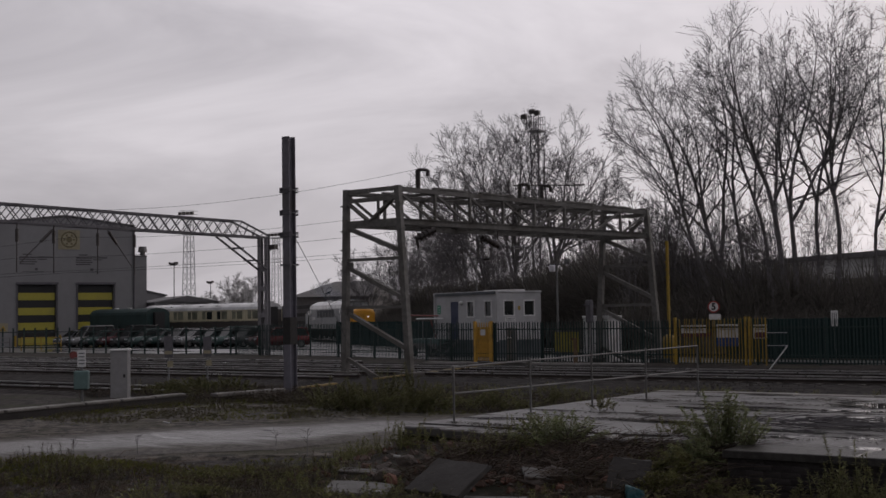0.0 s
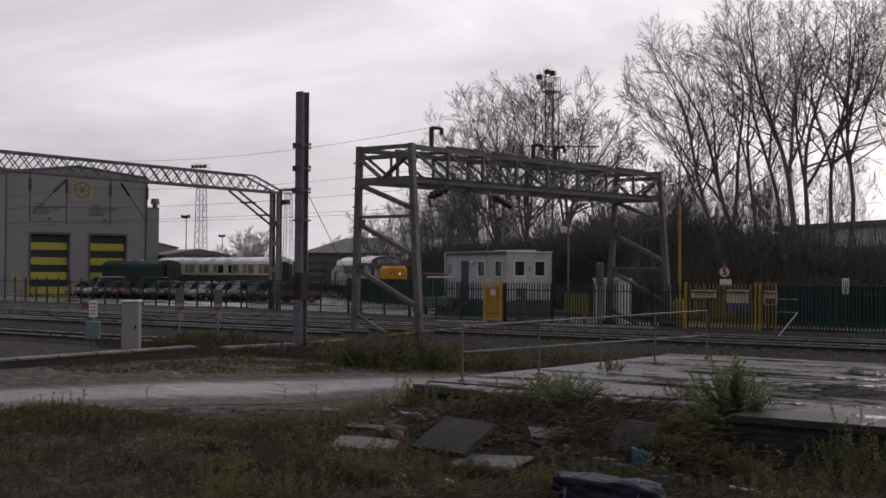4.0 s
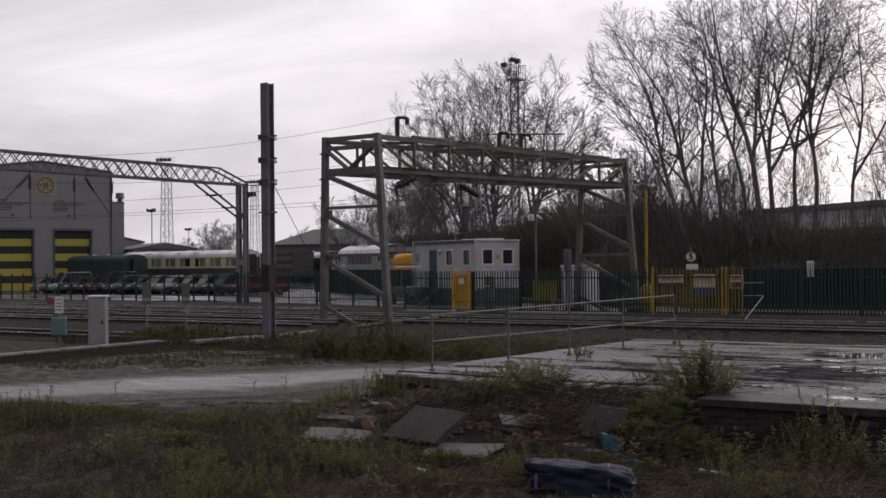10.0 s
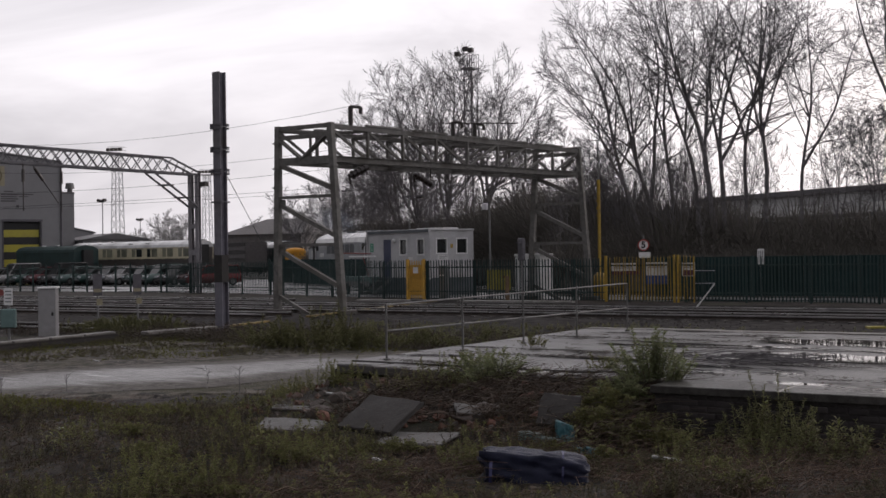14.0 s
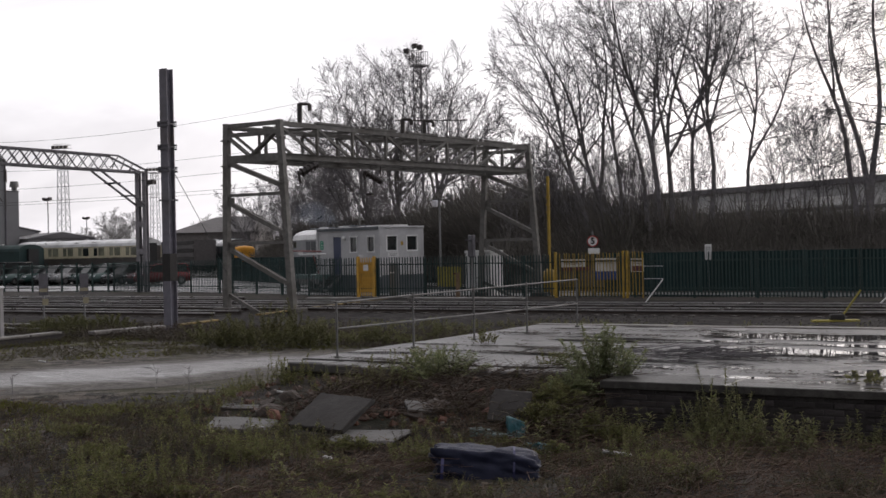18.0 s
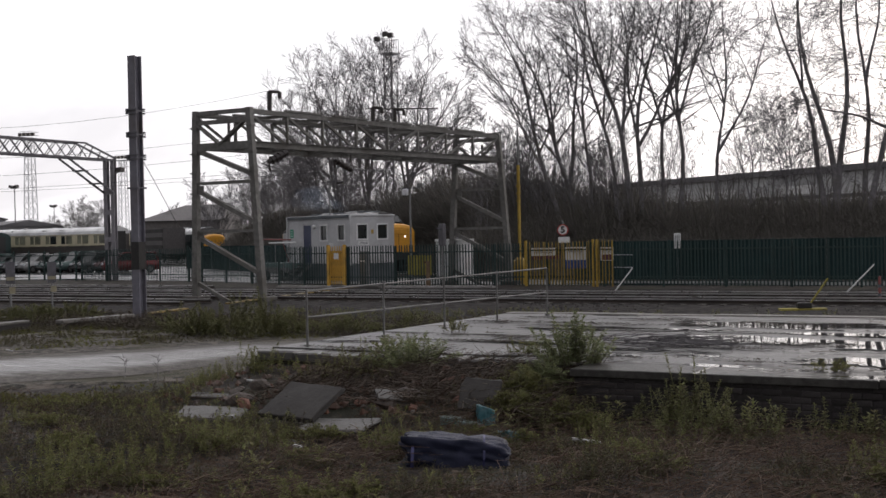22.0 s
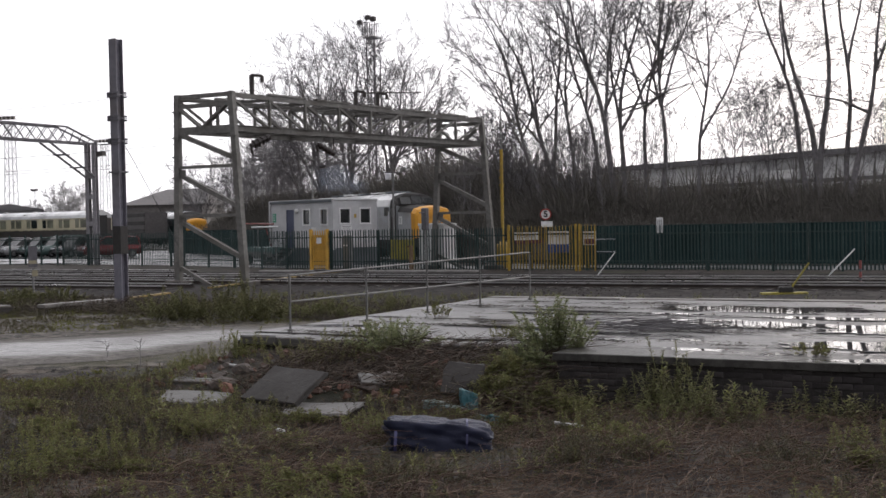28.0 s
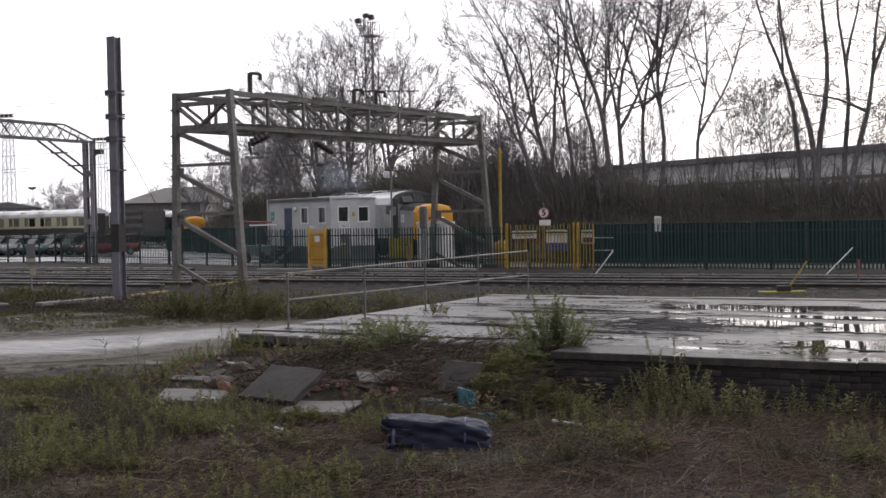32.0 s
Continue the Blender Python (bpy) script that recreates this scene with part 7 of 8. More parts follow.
p = thing("marker_pole", pose(-24.5, 52.0, 0), "tall thin pole, yellow below and grey above", "pole")
part("lower_pole", tube(B(), (0, 0, 0), (0, 0, 5.7), 0.08), M["yellow"], p)
part("upper_pole", tube(B(), (0, 0, 5.7), (0, 0, 7.5), 0.04), M["galv"], p)
for z in (4.0, 4.35, 4.7):
    part("clip", box(B(), (0, -0.04, z), (0.19, 0.1, 0.07)), M["yellow"], p)
bm = B()
loft(bm, [[(0.42 * math.cos(a) * k, 0.3 * math.sin(a) * k, z) for a in [q * math.pi / 6 for q in range(12)]] for z, k in ((0, 1.0), (0.9, 1.0), (1.15, 0.75), (1.3, 0.3))])
part("base_guard", bm, M["yellow"], p, "yellow bell-shaped base guard")

p = thing("equipment_post", pose(-17.05, 53.0, -0.3, 0, 0, 18), "small white equipment box on a post behind the fence", "post")
part("post", tube(B(), (0, 0, 0), (0, 0, 1.9), 0.04), M["galv"], p)
part("box", bevelled(box(B(), (0, 0, 2.25), (0.3, 0.25, 0.7)), 0.02), M["white"], p)
for k in range(3):
    part("stripe", box(B(), (-0.08 + 0.08 * k, -0.13, 2.25), (0.03, 0.015, 0.5)), M["galv"], p)

for (ax, ay), (bx, bz) in (((-17.0, 44.7), (0.75, 1.05)), ((-8.1, 44.0), (1.05, 1.15))):
    r = thing("white_rod", pose(ax, ay, 0.0, 0, 0, 25), "slanting white painted rod by the track", "rod")
    part("rod", tube(B(), (0, 0, 0), (bx, 0, bz * 0.92), 0.024), M["white"], r)
    part("foot", box(B(), (0, 0, 0.02), (0.25, 0.2, 0.1)), M["sleeper"], r)
p = thing("points_lever", pose(-7.5, 35.0, 0.0, 0, 0, 25), "yellow hand points lever on a flat yellow base", "points lever")
part("base", box(B(), (-0.1, 0, 0.06), (1.3, 0.35, 0.05)), M["olive"], p)
part("lever", tube(B(), (0.0, 0, 0.05), (0.62, 0, 0.92), 0.028), M["olive"], p)
part("box", bevelled(box(B(), (-0.05, 0, 0.16), (0.4, 0.28, 0.18)), 0.03), M["under"], p)
p = thing("marker_post", pose(-6.1, 38.9, 0.0, 0, 0, 25), "red and white banded marker post by the track", "post")
part("post", tube(B(), (0, 0, 0), (0, 0, 0.85), 0.045), M["dullred"], p)
for z in (0.22, 0.5):
    part("band", tube(B(), (0, 0, z), (0, 0, z + 0.1), 0.05), M["skirt"], p)
part("foot", box(B(), (0, 0, 0.06), (0.16, 0.16, 0.12)), M["yellow"], p)
sheet_bm = B()
beam(sheet_bm, (-35.5, 47.6, 0.06), (-24.0, 48.2, 0.06), 0.5, 0.08)
solid("cable_trough", sheet_bm, M["trough"] if "trough" in M else M["sleeper"], "line of concrete cable trough lids beside the fence", "trough", kind="structure")
walkway = thing("board_walk", pose(0, 0, 0), "faded yellow foot boards laid across the tracks", "walkway")
for k in range(14):
    if k in (3, 4, 7):
        continue
    p = Vector((-26.7, 27.6, 0.05)).lerp(Vector((-29.3, 45.2, 0.2)), k / 14)
    q = Vector((-26.7, 27.6, 0.05)).lerp(Vector((-29.3, 45.2, 0.2)), (k + 0.93) / 14)
    part("foot_board", beam(B(), p + Vector((0.04 * (k % 3), 0, 0)), q, 0.22, 0.05), M["foot_board"], walkway)
bm = B()
beam(bm, (-29.0, 46.5, 0.12), (-31.8, 46.9, 0.12), 0.25, 0.1)
solid("timber", bm, M["paving"], "pale timber lying beside the track", "timber")

# yard furniture beside the cabin
t = thing("loading_ramp", pose(-41.9, 57.0, 0, 0, 0, -22), "pale low trailer with a red folding rail", "trailer")
part("deck", box(B(), (0, 0, 0.85), (3.4, 1.6, 0.35)), M["tealgrey"], t)
part("side", box(B(), (0, -0.82, 0.62), (3.2, 0.04, 0.3)), M["galv"], t)
for sx in (-0.9, 0.9):
    w = part("wheel", tube(B(), (sx, -0.75, 0.33), (sx, -0.95, 0.33), 0.33, n=16), M["black"], t)
    part("wheel", tube(B(), (sx, 0.75, 0.33), (sx, 0.95, 0.33), 0.33, n=16), M["black"], t)
for sx in (-1.5, 0, 1.5):
    part("stanchion", tube(B(), (sx, -0.75, 1.0), (sx, -0.75, 2.3), 0.03), M["galv"], t)
part("red_rail", tube(B(), (-1.9, -0.75, 2.42), (1.7, -0.75, 2.36), 0.04), M["dullred"], t)
part("pale_rail", tube(B(), (-0.6, -0.8, 2.2), (2.3, -0.8, 2.2), 0.045), M["white"], t)
part("brace", beam(B(), (1.5, -0.75, 1.0), (0.8, -0.75, 2.3), 0.04, 0.04), M["dullred"], t)

# railings and small yard things by the shed
r = thing("yellow_barrier", pose(-87.0, 62.4, 0, 0, 0, 60), "yellow tubular barrier in front of the shed", "barrier")
for k in range(3):
    part("post", tube(B(), (k * 1.6 - 1.6, 0, 0), (k * 1.6 - 1.6, 0, 1.15), 0.045), M["yellow"], r)
for z in (0.6, 1.1):
    part("bar", tube(B(), (-1.6, 0, z), (1.6, 0, z), 0.035), M["yellow"], r)
r = thing("pale_railing", pose(-84.0, 55.2, 0, 0, 0, 65), "pale horizontal railing beside the yard crossing", "railing")
for k in range(3):
    part("post", tube(B(), (k * 1.8 - 1.8, 0, 0), (k * 1.8 - 1.8, 0, 1.2), 0.05), M["galv"], r)
for z in (0.5, 0.85, 1.2):
    part("bar", tube(B(), (-1.8, 0, z), (1.8, 0, z), 0.035), M["galv"], r)
w = thing("dark_wagon", pose(-93.0, 105.1, RAIL - 0.1, 0, 0, LOCO_TURN), "dark slatted freight wagon standing in the yard", "wagon", group="freight wagons")
for k in range(6):
    for y in (-1.3, 1.3):
        part("side_board", box(B(), (-4.5, y, 1.3 + k * 0.46), (8.8, 0.06, 0.40)), M["under"] if k % 2 else M["darkwood"], w)
part("floor", box(B(), (-4.5, 0, 1.0), (8.8, 2.5, 0.15)), M["under"], w)
part("load", box(B(), (-4.5, 0, 2.5), (8.4, 2.3, 2.8)), M["darkwood"], w, "dark stacked load")
for xx in (-7.5, -1.5):
    wheelset(w, xx, 0.48)
    part("axle_guard", box(B(), (xx, -1.0, 0.7), (0.6, 0.12, 0.5)), M["under"], w)
for sx in (-0.06, -8.94):
    part("end_board", box(B(), (sx, 0, 2.4), (0.08, 2.5, 2.9)), M["darkwood"], w)
copy_thing(w, w.matrix_basis @ pose(-9.4, 0, 0))

# grey cabinet, signs and posts left of the mast
c = thing("trackside_cabinet", pose(-28.6, 23.25, 0, 0, 0, 38), "grey steel trackside cabinet with a pale lid", "cabinet")
part("body", bevelled(box(B(), (0, 0, 0.74), (0.5, 0.42, 1.42)), 0.015), M["cabgrey"], c)
part("lid", bevelled(box(B(), (0, 0, 1.48), (0.56, 0.48, 0.06)), 0.015), M["white"], c)
part("lock", box(B(), (0.16, -0.22, 0.72), (0.06, 0.03, 0.1)), M["black"], c)
part("plinth", box(B(), (0, 0, 0.02), (0.6, 0.5, 0.1)), M["sleeper"], c)
s = thing("notice_post", pose(-29.3, 22.4, 0, 0, 0, 40), "short post with a white notice and a dull green box", "sign")
part("post", box(B(), (0, 0.05, 0.75), (0.06, 0.06, 1.5)), M["galv"], s)
b = part("notice", box(B(), (0, 0, 1.25), (0.24, 0.02, 0.5)), M["white"], s)
for k in range(4):
    part("notice_bar", box(B(), (0, -0.014, 1.1 + k * 0.1), (0.17, 0.006, 0.03)), M["skirt"], b)
part("green_box", bevelled(box(B(), (0, 0, 0.62), (0.42, 0.25, 0.55)), 0.03), M["tealgrey"], s, "dull green metal box")
for x, y, h in ((-32.6, 28.6, 1.75), (-33.0, 30.8, 1.7)):
    s = thing("sign_post", pose(x, y, 0, 0, 0, 45), "slim post carrying a dull rectangular sign", "sign")
    part("post", tube(B(), (0, 0.06, 0), (0, 0.06, h), 0.035), M["galv"], s)
    part("sign_plate", box(B(), (0, 0, h - 0.35), (0.3, 0.03, 0.75)), M["darksteel"], s)
    part("small_plate", box(B(), (0.06, -0.02, h - 0.95), (0.2, 0.02, 0.22)), M["emblem"], s)
    part("sign_bar", box(B(), (0, -0.02, h - 0.55), (0.26, 0.01, 0.12)), M["emblem"], s)
p = thing("red_marker", pose(-60.6, 45.76, 0.0), "small red ground marker by the points", "marker")
part("disc", tube(B(), (0, 0, 0.35), (0.05, -0.05, 0.35), 0.24, n=14), M["dullred"], p)
part("foot", box(B(), (0, 0, 0.06), (0.3, 0.2, 0.2)), M["red"], p)

# ---- handrail across the platform end ----
r = thing("platform_railing", pose(0, 0, 0), "galvanised tubular handrail across the platform end", "railing")
ends = (Vector((-11.2, 15.75, PZ)), Vector((-10.45, 23.5, PZ)))
for k in range(5):
    f = (0.0, 0.26, 0.5, 0.74, 1.0)[k]
    p = ends[0].lerp(ends[1], f)
    post = part("post", tube(B(), p - Vector((0, 0, 0.1)), p + Vector((0, 0, 0.89 + 0.12 * f)), 0.019, n=10), M["railgrey"], r)
    part("base_flange", tube(B(), p - Vector((0, 0, 0.005)), p + Vector((0, 0, 0.03)), 0.055, n=10), M["railgrey"], post)
for z, rise in ((0.47, 0.02), (0.89, 0.12)):
    part("rail", tube(B(), ends[0] + Vector((0, 0, z)), ends[1] + Vector((0, 0, z + rise)), 0.017, n=10), M["railgrey"], r)
    for k in (0.26, 0.5, 0.74):
        p = ends[0].lerp(ends[1], k) + Vector((0, 0, z + rise * k))
        part("clamp", tube(B(), p - Vector((0, 0, 0.04)), p + Vector((0, 0, 0.04)), 0.03, n=10), M["railgrey"], r)


# ---- waste ground in front of the platform ----
class Leaves:
    """Many leaves, blades and stalks in one mesh."""

    def __init__(self):
        self.v, self.f = [], []

    def leaf(self, p, d, n, l, w):
        """A folded pointed leaf from p along d; n: its upper side."""
        s = d.cross(n)
        if s.length < 1e-4:
            s = d.orthogonal()
        s.normalize()
        a, b, c = p + d * (l * 0.45) + s * (w / 2) + n * (l * 0.08), p + d * l - n * (l * 0.12), p + d * (l * 0.45) - s * (w / 2) + n * (l * 0.08)
        m = p + d * (l * 0.5)
        o = len(self.v)
        if l < 0.075:
            self.v += [tuple(p), tuple(a), tuple(b), tuple(c)]
            self.f += [(o, o + 1, o + 2), (o, o + 2, o + 3)]
            return
        self.v += [tuple(p), tuple(a), tuple(b), tuple(c), tuple(m)]
        self.f += [(o, o + 1, o + 4), (o + 1, o + 2, o + 4), (o + 4, o + 2, o + 3), (o, o + 4, o + 3)]

    def stalk(self, p, q, r, bend=0.0):
        m = (p + q) / 2 + Vector((0, 0, bend))
        d = (q - p).normalized()
        u = d.orthogonal().normalized() * r
        w = d.cross(u)
        o = len(self.v)
        for c, k in ((p, 1.0), (m, 0.8), (q, 0.45)):
            self.v += [tuple(c + u * k), tuple(c - u * 0.5 * k + w * 0.87 * k), tuple(c - u * 0.5 * k - w * 0.87 * k)]
        for k in (0, 3):
            for j in range(3):
                a, b = o + k + j, o + k + (j + 1) % 3
                self.f.append((a, b, b + 3, a + 3))

    def mesh(self, name, material):
        me = bpy.data.meshes.new(name)
        me.from_pydata(self.v, [], self.f)
        me.materials.append(material)
        return me


def clods(name, n, area, smin, smax, material, label, seed, keep=None, flat=0.6):
    """Lumps of soil and stone, or flat dead leaves, strewn over the ground."""
    rg = random.Random(seed)
    v, f = [], []
    x0, x1, y0, y1 = area
    for k in range(n):
        x, y = rg.uniform(x0, x1), rg.uniform(y0, y1)
        if keep and not keep(x, y):
            continue
        s = smin + (smax - smin) * rg.random() ** 3
        a = rg.uniform(0, 6.28)
        z = heap(x, y)
        o = len(v)
        for q in range(5):
            b = a + q * 1.2566
            r = s * rg.uniform(0.7, 1.2)
            v.append((x + math.cos(b) * r, y + math.sin(b) * r, z + (rg.uniform(0.0, 0.5) * s * flat if flat < 0.5 else -0.01)))
        v.append((x + rg.uniform(-0.3, 0.3) * s, y + rg.uniform(-0.3, 0.3) * s, z + s * flat))
        f += [(o + q, o + (q + 1) % 5, o + 5) for q in range(5)]
    me = bpy.data.meshes.new(name)
    me.from_pydata(v, [], f)
    me.materials.append(material)
    tagged(new(name, me), label, "ground litter", kind="stuff")


def rnd_dir(rg, up0, up1):
    a, e = rg.uniform(0, 6.28), rg.uniform(up0, up1)
    return Vector((math.cos(a) * math.cos(e), math.sin(a) * math.cos(e), math.sin(e)))


def sprout(rg, lv, st, p, h, leaf, gap, lean=0.45, w=0.42):
    """One upright weed: a stem with whorls of pointed leaves."""
    top = p + Vector((rg.uniform(-lean, lean) * h, rg.uniform(-lean, lean) * h, h))
    st.stalk(p - Vector((0, 0, 0.03)), top, 0.0035 + 0.004 * h)
    n = max(3, int(h / gap))
    for k in range(n):
        f = 0.2 + 0.8 * (k + 0.5) / n
        c = p.lerp(top, f)
        a = rg.uniform(0, 6.28)
        for j in range(3 if f > 0.8 else 2):
            b = a + j * (2.09 if f > 0.8 else 3.14) + rg.uniform(-0.3, 0.3)
            d = Vector((math.cos(b), math.sin(b), rg.uniform(0.0, 0.7) + (0.5 if f > 0.85 else 0))).normalized()
            l = leaf * rg.uniform(0.7, 1.2) * (1.1 - 0.45 * f)
            lv.leaf(c, d, Vector((0, 0, 1)), l, l * w)


def patch(name, n, area, hmin, hmax, leaf, gap, material, label, seed, clump=0.55, keep=None):
    rg = random.Random(seed)
    lv, st = Leaves(), Leaves()
    x0, x1, y0, y1 = area
    done, tries = 0, 0
    while done < n and tries < n * 12:
        tries += 1
        x, y = rg.uniform(x0, x1), rg.uniform(y0, y1)
        c = noise.noise((x * 0.9 + seed, y * 0.9, 1.7)) * 0.5 + 0.5
        c = 0.5 + (c - 0.5) * 1.5
        if c < clump * rg.uniform(0.75, 1.15) or (keep and not keep(x, y)):
            continue
        done += 1
        h = rg.uniform(hmin, hmax) * (0.25 + 1.2 * c * c)
        sprout(rg, lv, st, Vector((x, y, heap(x, y))), h, leaf, gap)
    lv.v, off = lv.v, len(lv.v)
    lv.f += [tuple(i + off for i in f) for f in st.f]
    lv.v += st.v
    tagged(new(name, lv.mesh(name, material)), label, "weeds", kind="stuff")


def clear(x, y):
    """Away from the platform, the slabs and the plastic bundle."""
    if y > 13.9 and x > -6.1 or y > 14.9 and x > -11.9:
        return False
    if (x + 5.55) ** 2 / 0.8 + (y - 10.25) ** 2 / 0.62 < 1:
        return False
    if (x + 10.2) ** 2 / 0.3 + (y - 12.1) ** 2 / 0.2 < 1 or (x + 8.05) ** 2 / 0.25 + (y - 12.0) ** 2 / 0.12 < 1:
        return False
    return not (-9.6 < x < -8.3 and 12.0 < y < 14.4)


def not_road(x, y):
    return clear(x, y) and y < 0.72 * (x + 17.0) + 11.3 + 0.9 * noise.noise((x * 0.7, y * 0.7, 9))


patch("low_weeds", 700, (-19, -8.5, 6.6, 14.5), 0.08, 0.24, 0.062, 0.02, M["leaf"], "patches of low green weeds on the waste ground", 2, 0.64, not_road)
patch("low_weeds", 2600, (-10, 1.5, 6.8, 13.9), 0.08, 0.28, 0.055, 0.02, M["darkleaf"], "dull low weeds among dead stalks", 3, 0.46, clear)
patch("low_weeds", 560, (-12, 1.5, 6.8, 12.6), 0.10, 0.28, 0.062, 0.02, M["leaf"], "brighter green weed clumps on the waste ground", 7, 0.68, clear)
patch("low_weeds", 320, (-9.5, -5.2, 7.0, 12.2), 0.12, 0.34, 0.062, 0.02, M["leaf"], "yellow-green weed clumps round the slabs", 33, 0.66, clear)
patch("dead_weeds", 1500, (-18.5, -8.5, 6.8, 13.4), 0.06, 0.26, 0.05, 0.025, M["litterleaf"], "brown withered weeds between the green clumps", 20, 0.45, not_road)
patch("low_weeds", 1100, (-18.5, -8.5, 6.8, 13.2), 0.05, 0.18, 0.055, 0.02, M["darkleaf"], "dull creeping weeds beside the track", 8, 0.4, not_road)
patch("dead_weeds", 700, (-13, 2.0, 6.8, 13.6), 0.10, 0.34, 0.05, 0.03, M["litterleaf"], "brown withered weeds standing among the green", 19, 0.5, clear)
patch("low_weeds", 420, (-6.9, -4.3, 9.0, 10.75), 0.03, 0.1, 0.045, 0.02, M["darkleaf"], "short weeds in front of the wrapped parcel", 24, 0.35)
patch("wall_weeds", 520, (-6.0, 6.0, 12.7, 13.95), 0.2, 0.6, 0.07, 0.03, M["dullbush"], "nettles growing along the platform wall", 9, 0.46)
patch("wall_weeds", 240, (-12.4, -6.2, 13.9, 14.95), 0.12, 0.4, 0.06, 0.025, M["leaf"], "weeds along the broken platform edge", 10, 0.44)
patch("verge_weeds", 2200, (-24.0, -12.5, 6.5, 16.0), 0.04, 0.12, 0.05, 0.03, M["moss"], "yellowish moss and low weeds on the gravel verge", 12, 0.52, lambda x, y: 0.72 * (x + 17.0) + 9.0 < y < 0.72 * (x + 17.0) + 11.8)


patch("trackside_weeds", 2000, (-23.0, -6.0, 24.4, 31.5), 0.08, 0.32, 0.10, 0.045, M["dullbush"], "yellowish green weeds between the platform and the tracks", 14, 0.45)
patch("trackside_weeds", 260, (-30.0, -26.8, 24.6, 27.2), 0.15, 0.45, 0.10, 0.05, M["dullbush"], "yellowish green weeds over the short siding", 15, 0.4)
patch("verge_weeds", 2600, (-27, -12.2, 16.5, 24.3), 0.02, 0.09, 0.045, 0.03, M["moss"], "yellowish moss tufts on the gravel beyond the track", 18, 0.55, lambda x, y: y > 0.95 * (x + 17.4) + 21.4)
patch("trackside_growth", 3200, (-31.0, -13.0, 23.3, 28.5), 0.06, 0.34, 0.10, 0.045, M["litterleaf"], "brown dead growth below the mast", 17, 0.42)
patch("verge_scrub", 4200, (-27, -11.0, 17.0, 25.5), 0.03, 0.14, 0.06, 0.035, M["darkleaf"], "low dull growth on the gravel beyond the track", 16, 0.47, lambda x, y: y > 0.95 * (x + 17.4) + 21.6 or x > -12.2 and y > 24.6)


def litter(name, n, area, lmin, lmax, r, material, label, seed, keep=None, rise=0.12, lift=0.03):
    rg = random.Random(seed)
    lv = Leaves()
    x0, x1, y0, y1 = area
    for k in range(n):
        x, y = rg.uniform(x0, x1), rg.uniform(y0, y1)
        if keep and not keep(x, y):
            continue
        l, a = rg.uniform(lmin, lmax), rg.gauss(0.3, 1.3)
        p = Vector((x, y, heap(x, y) + rg.uniform(0.0, lift)))
        q = p + Vector((math.cos(a) * l, math.sin(a) * l, rg.uniform(-0.02, rise)))
        lv.stalk(p, q, r * rg.uniform(0.6, 1.3), rg.uniform(0.0, 0.08))
    tagged(new(name, lv.mesh(name, material)), label, "plant litter", kind="stuff")


litter("dead_stalks", 6500, (-7.5, 4.0, 6.8, 13.6), 0.25, 0.9, 0.0036, M["straw"], "tangle of brown dead stalks on the ground", 21, clear, 0.16, 0.07)
litter("dead_stalks", 3000, (-18, -6, 6.6, 13.4), 0.15, 0.5, 0.003, M["straw"], "scattered dead stalks between the weeds", 22, not_road, 0.14, 0.05)
litter("rubble_twigs", 1700, (-10.2, -5.9, 12.9, 15.0), 0.3, 1.0, 0.0055, M["darkstraw"], "dry twigs and roots over the rubble slope", 23, None, 0.28, 0.1)


clods("soil_clods", 5000, (-18, 3, 6.6, 13.8), 0.012, 0.06, M["clod"], "crumbly lumps of dark soil and small stones", 41, lambda x, y: not_road(x, y) or x > -9 and clear(x, y))
clods("leaf_litter", 900, (-6.9, -4.3, 9.0, 11.2), 0.012, 0.04, M["litterleaf"], "brown dead leaves round the wrapped parcel", 44, None, 0.4)
clods("leaf_litter", 17000, (-18, 3, 6.6, 14.4), 0.012, 0.035, M["litterleaf"], "brown dead leaves strewn over the waste ground", 42, lambda x, y: not_road(x, y) or x > -9 and clear(x, y), 0.4)
clods("ballast_stones", 9000, (-17, 3, 30.5, 46.5), 0.03, 0.09, M["ballaststone"], "rough stones lying on the ballast", 45, lambda x, y: noise.noise((x * 0.5, y * 0.9, 1.0)) > -0.15, 0.9)
clods("ballast_stones", 7000, (-29, 2, 24.6, 31.5), 0.02, 0.07, M["ballaststone"], "dark stones and clinker between the platform and the tracks", 46, None, 0.8)
clods("verge_stones", 6500, (-27, -12, 6.6, 24), 0.012, 0.06, M["vergestone"], "small dark stones on the gravel verge", 43, lambda x, y: y < 0.72 * (x + 17.0) + 12.0 or y > 0.95 * (x + 17.4) + 21.4)


def blades(name, n, area, h, material, label, seed, keep=None):
    rg = random.Random(seed)
    v, f = [], []
    x0, x1, y0, y1 = area
    for k in range(n):
        x, y = rg.uniform(x0, x1), rg.uniform(y0, y1)
        if keep and not keep(x, y):
            continue
        p = Vector((x, y, heap(x, y) - 0.01))
        d = rnd_dir(rg, 0.5, 1.4) * h * rg.uniform(0.5, 1.3)
        s = d.orthogonal().normalized() * 0.004
        o = len(v)
        v += [tuple(p - s), tuple(p + s), tuple(p + d)]
        f.append((o, o + 1, o + 2))
    me = bpy.data.meshes.new(name)
    me.from_pydata(v, [], f)
    me.materials.append(material)
    tagged(new(name, me), label, "grass", kind="stuff")


blades("rough_grass", 11000, (-19, -8.5, 6.6, 14.6), 0.07, M["darkleaf"], "short rough grass between the weeds", 31, not_road)
blades("rough_grass", 26000, (-9, 3, 6.8, 13.9), 0.10, M["straw"], "short dead grass on the waste ground", 32, clear)


